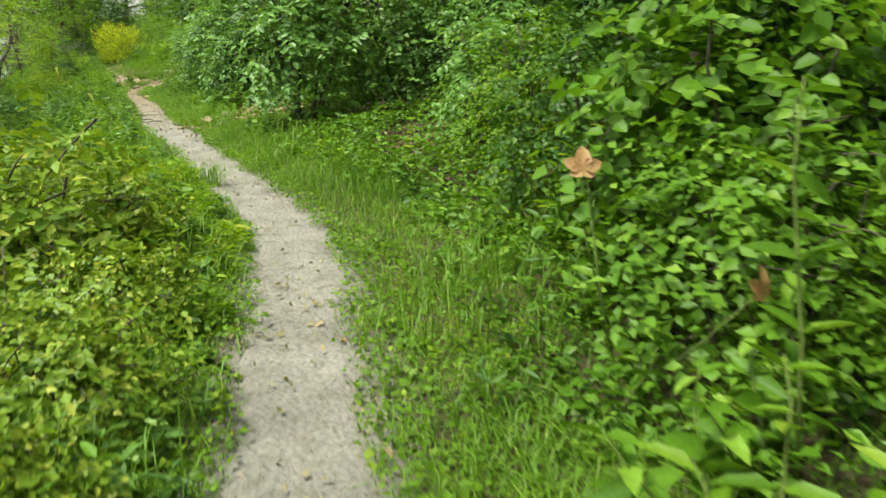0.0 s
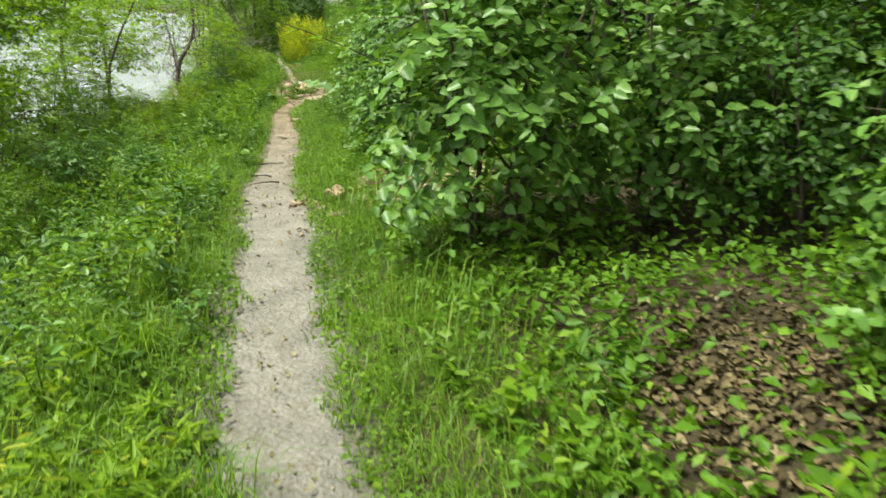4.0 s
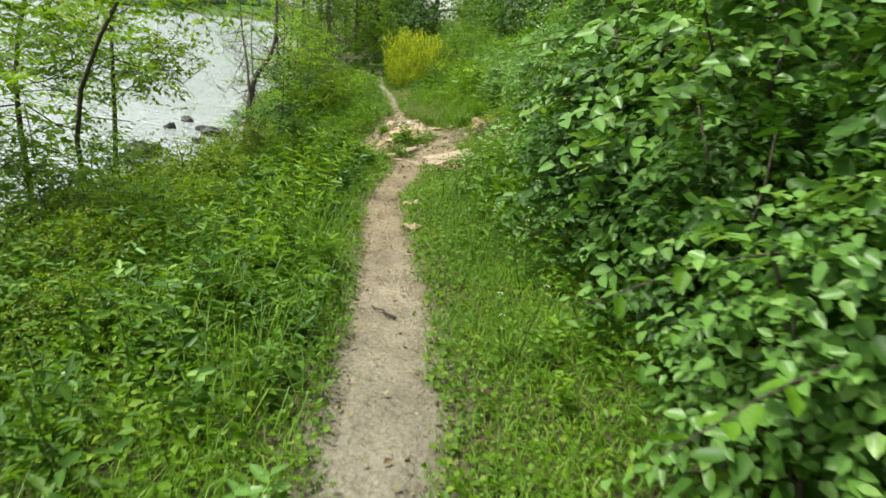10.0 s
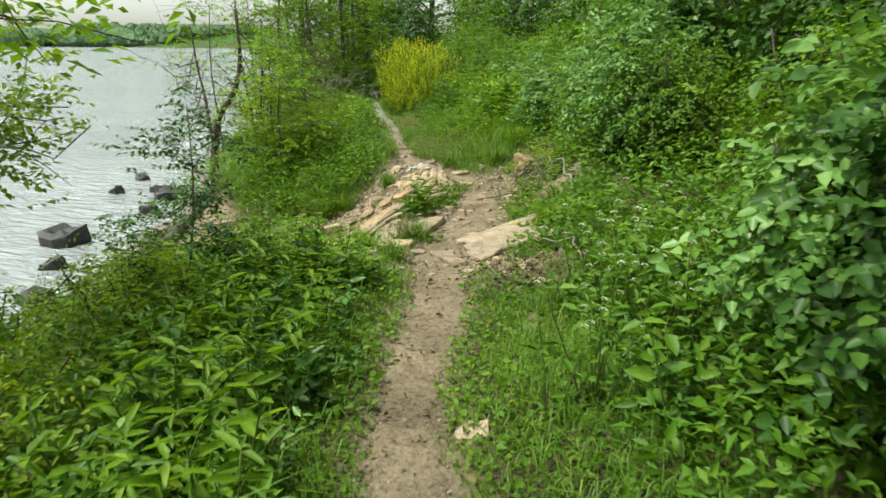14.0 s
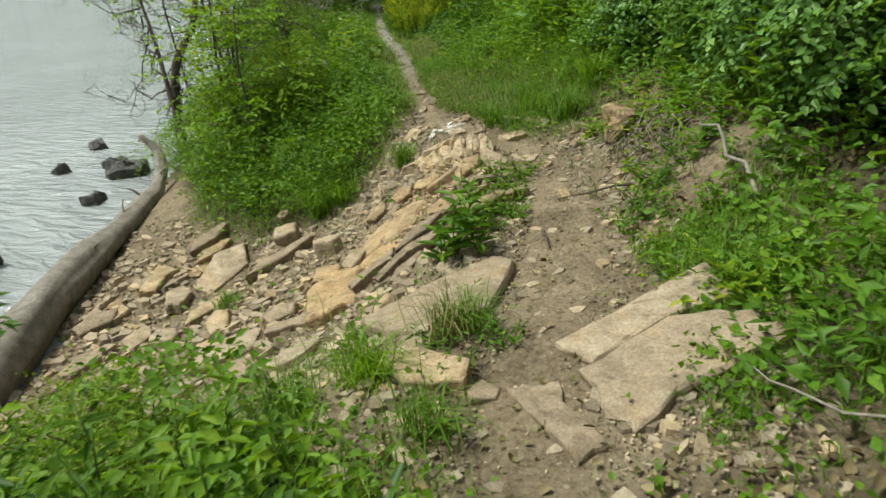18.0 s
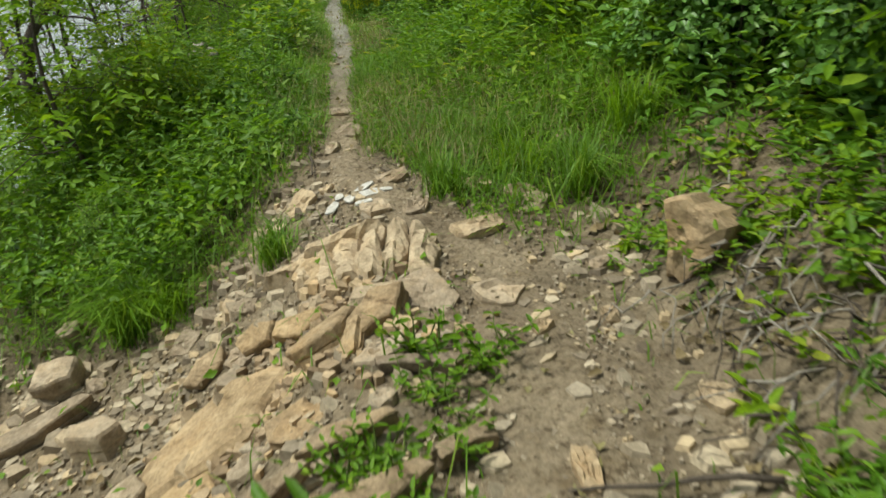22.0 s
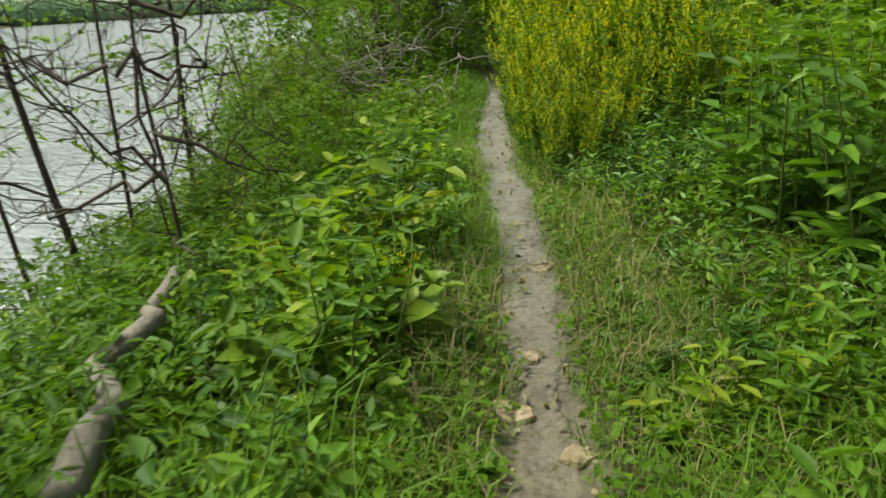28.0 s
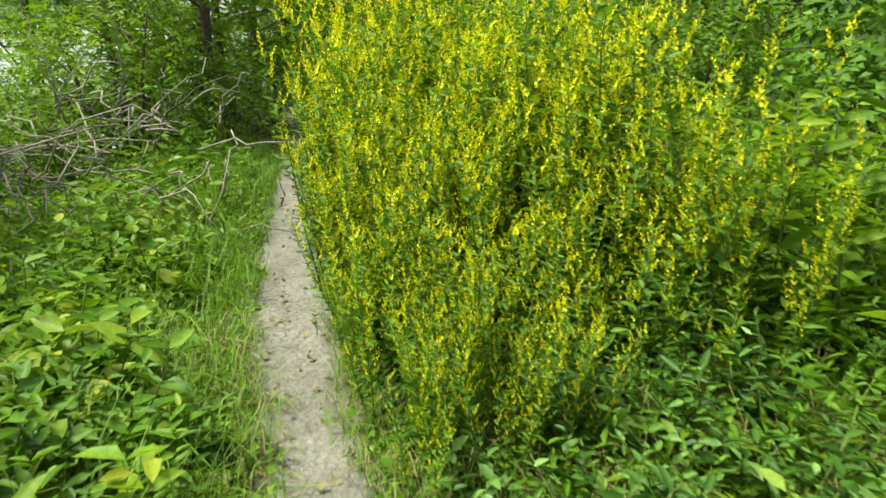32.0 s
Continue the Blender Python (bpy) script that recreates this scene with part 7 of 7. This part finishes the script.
# ---- overhanging branches with large leaves ----
def leafy_branch(pts, n, leaf, mat, label, seed, ratio=0.62):
    r = np.random.default_rng(seed)
    pts = np.array(pts, float)
    k = np.linspace(0, len(pts) - 1, 12)
    ax = np.stack([np.interp(k, np.arange(len(pts)), pts[:, i]) for i in range(3)], 1)
    V, Q, T = tube(ax, np.linspace(0.009, 0.002, 12), 5)
    ob = new("leafy_branch")
    stem_part = part("stem", raw_mesh("stem", V, [Q, T], BARK), ob)
    t = unit(np.gradient(ax, axis=0))
    for j in range(n):
        f = 0.15 + 0.85 * (j + 0.5) / n
        i = min(11, int(f * 11))
        sd = np.cross(t[i], [0, 0, 1.0]) * (1 if j % 2 else -1)
        a = t[i] * 0.5 + sd * 0.8 + np.array([0, 0, -0.2]) + r.normal(0, 0.2, 3)
        V, F = leaves(ax[i][None] + r.normal(0, 0.004, (1, 3)), a[None], np.array([[0, 0, 1.0]]) + r.normal(0, 0.3, (1, 3)), np.array([leaf * r.uniform(0.7, 1.15)]), np.array([leaf * ratio * r.uniform(0.85, 1.1)]))
        part("leaf", raw_mesh("leaf", V, [F], LEAF[mat]), stem_part)
    return tagged(ob, label, "branch", "branches reaching over the path edge")


BR = "thin branch with fresh light green leaves over the verge"
leafy_branch([on_ground(0.95, 12.0), (0.75, 11.7, 0.7), (0.35, 11.1, 1.25), (-0.1, 10.55, 1.5), (-0.34, 10.3, 1.6)], 18, 0.07, "light", BR, 401)
leafy_branch([on_ground(1.0, 11.8), (0.9, 11.5, 0.6), (0.7, 11.1, 1.0), (0.45, 10.8, 1.2)], 16, 0.075, "light", BR, 402)
leafy_branch([on_ground(1.1, 12.0), (0.9, 11.6, 0.4), (0.65, 11.2, 0.65), (0.4, 11.0, 0.7)], 14, 0.075, "mid", BR, 403)
leafy_branch([on_ground(0.6, 12.1), (0.45, 11.9, 0.5), (0.3, 11.6, 0.85), (0.1, 11.4, 1.05)], 14, 0.07, "light", BR, 404)
leafy_branch([(-0.6, 14.6, 0.9), (-0.95, 14.3, 0.95), (-1.3, 13.9, 0.85), (-1.5, 13.7, 0.72)], 14, 0.085, "mid", BR, 405)
leafy_branch([(-0.7, 15.0, 1.0), (-1.1, 14.7, 1.05), (-1.5, 14.5, 0.95), (-1.8, 14.3, 0.8)], 16, 0.08, "mid", BR, 406)
leafy_branch([(-1.3, 16.6, 1.3), (-1.6, 16.2, 1.35), (-1.9, 15.8, 1.25), (-2.1, 15.5, 1.1)], 14, 0.1, "mid", BR, 407)
leafy_branch([(-1.5, 16.9, 1.3), (-2.0, 16.6, 1.62), (-2.4, 16.4, 1.62), (-2.75, 16.25, 1.5)], 30, 0.1, "cool", BR, 409)
leafy_branch([(-1.5, 17.0, 1.2), (-2.1, 16.8, 1.45), (-2.45, 16.7, 1.4), (-2.75, 16.6, 1.25)], 28, 0.095, "cool", BR, 410)
leafy_branch([(-1.4, 17.0, 1.4), (-2.0, 17.0, 1.7), (-2.4, 16.95, 1.72), (-2.75, 16.85, 1.6)], 30, 0.1, "cool", BR, 411)
leafy_branch([(-1.9, 18.2, 1.3), (-2.3, 17.8, 1.3), (-2.7, 17.3, 1.2), (-2.85, 17.0, 1.05)], 14, 0.11, "light", BR, 408)


# ---- bare riverside trees and dead brush ----
def bare_tree(base, trunk_pts, r0, n, seed, label, reach=1.0):
    r = np.random.default_rng(seed)
    p = np.array(trunk_pts, float)
    k = np.linspace(0, len(p) - 1, 16)
    ax = np.stack([np.interp(k, np.arange(len(p)), p[:, i]) for i in range(3)], 1)
    ax = np.concatenate([ax[:1], (ax[:-2] + ax[1:-1] * 2 + ax[2:]) / 4, ax[-1:]])
    ob = new("bare_tree")
    ob.matrix_world = pose(*base)
    V, Q, T = tube(ax, np.linspace(r0, r0 * 0.35, 16), 9)
    stem_part = part("trunk", raw_mesh("trunk", V, [Q, T], BARK), ob)
    for j in range(n):
        i = int(r.integers(4, 16))
        dr = unit(r.normal(0, 1, 3) * np.array([1, 1, 0.6]) + np.array([0, 0, -0.15]))
        ln = r.uniform(0.5, 1.5) * reach
        lp = bent(ax[i], ax[i] + dr * ln, -0.12 * ln, 8, r, 0.05)
        items = [(lp, np.linspace(0.013, 0.003, 8))]
        for q in range(7):
            m = int(r.integers(2, 8))
            items.append((bent(lp[m], lp[m] + unit(r.normal(0, 1, 3)) * r.uniform(0.2, 0.7), -0.05, 5, r, 0.03), np.linspace(0.005, 0.0018, 5)))
        V, Q, T = tubes(items, 4)
        part("limb", raw_mesh("limb", V, [Q, T], BARK), stem_part)
    return tagged(ob, label, "tree", "bare trees at the water")


BARE = "dark crooked riverside tree with bare tangled branches"
bare_tree((-12.68, 26.97, -1.05), [(0, 0, -0.3), (0.0, 0.0, 0.25), (0.03, 0.08, 0.9), (0.06, 0.18, 1.25), (0.16, 0.5, 1.57), (0.21, 0.63, 1.85), (0.24, 0.72, 2.3), (0.2, 0.7, 3.2)], 0.085, 16, 501, BARE)
bare_tree((-13.4, 29.6, -0.95), [(0, 0, -0.3), (0.05, 0, 1.0), (0.0, 0.1, 2.0), (0.1, 0, 3.2)], 0.03, 22, 503, BARE, 0.9)
bare_tree((-10.9, 27.6, -0.5), [(0, 0, -0.3), (-0.05, 0.1, 0.6), (-0.15, 0.1, 1.5), (-0.1, 0.2, 2.5)], 0.014, 14, 504, BARE, 0.8)
bare_tree((-12.2, 26.6, -1.1), [(0, 0, -0.3), (-0.25, 0.1, 0.9), (-0.5, 0.3, 1.6), (-0.8, 0.5, 2.1), (-1.0, 0.6, 2.9)], 0.04, 12, 505, BARE, 1.0)
bare_tree((-7.9, 14.2, -1.0), [(0, 0, -0.3), (0.2, 0.1, 0.8), (0.3, 0.3, 1.6), (0.7, 0.4, 2.6)], 0.045, 10, 506, BARE, 1.0)
bare_tree((-6.6, 11.9, -1.0), [(0, 0, -0.3), (-0.2, 0.1, 0.8), (-0.4, 0.3, 1.6), (-0.4, 0.4, 2.6)], 0.045, 10, 507, BARE, 1.0)
r = np.random.default_rng(98)
for q in range(3):
    items = []
    for k in range(75):
        a = np.array([r.normal(0, 0.55), r.normal(0, 0.5), r.uniform(0, 0.85)])
        items.append((bent(a, a + unit(r.normal(0, 1, 3) * np.array([1, 1, 0.6])) * r.uniform(0.3, 0.9), r.uniform(0, 0.12), 6, r, 0.03), np.linspace(0.007, 0.003, 6)))
    V, Q, T = tubes(items, 4)
    ob = new("brush_pile", raw_mesh("brush_pile", V, [Q, T], DRIFT if q != 1 else BARK))
    ob.matrix_world = pose(*on_ground((-12.7, -13.9, -13.3)[q], (31.5, 32.6, 31.0)[q], 0.12))
    tagged(ob, "grey tangle of dead brush and vines", "brush", "dead brush beside the path", "stuff")


# sapling on the bank
tree(-6.25, 19.05, 1.35, (0.03, 0.02), 60, "dark", 420, "dark thin sapling on the river bank", 0.04, 0.3, 0.15, 0.007, "sapling")
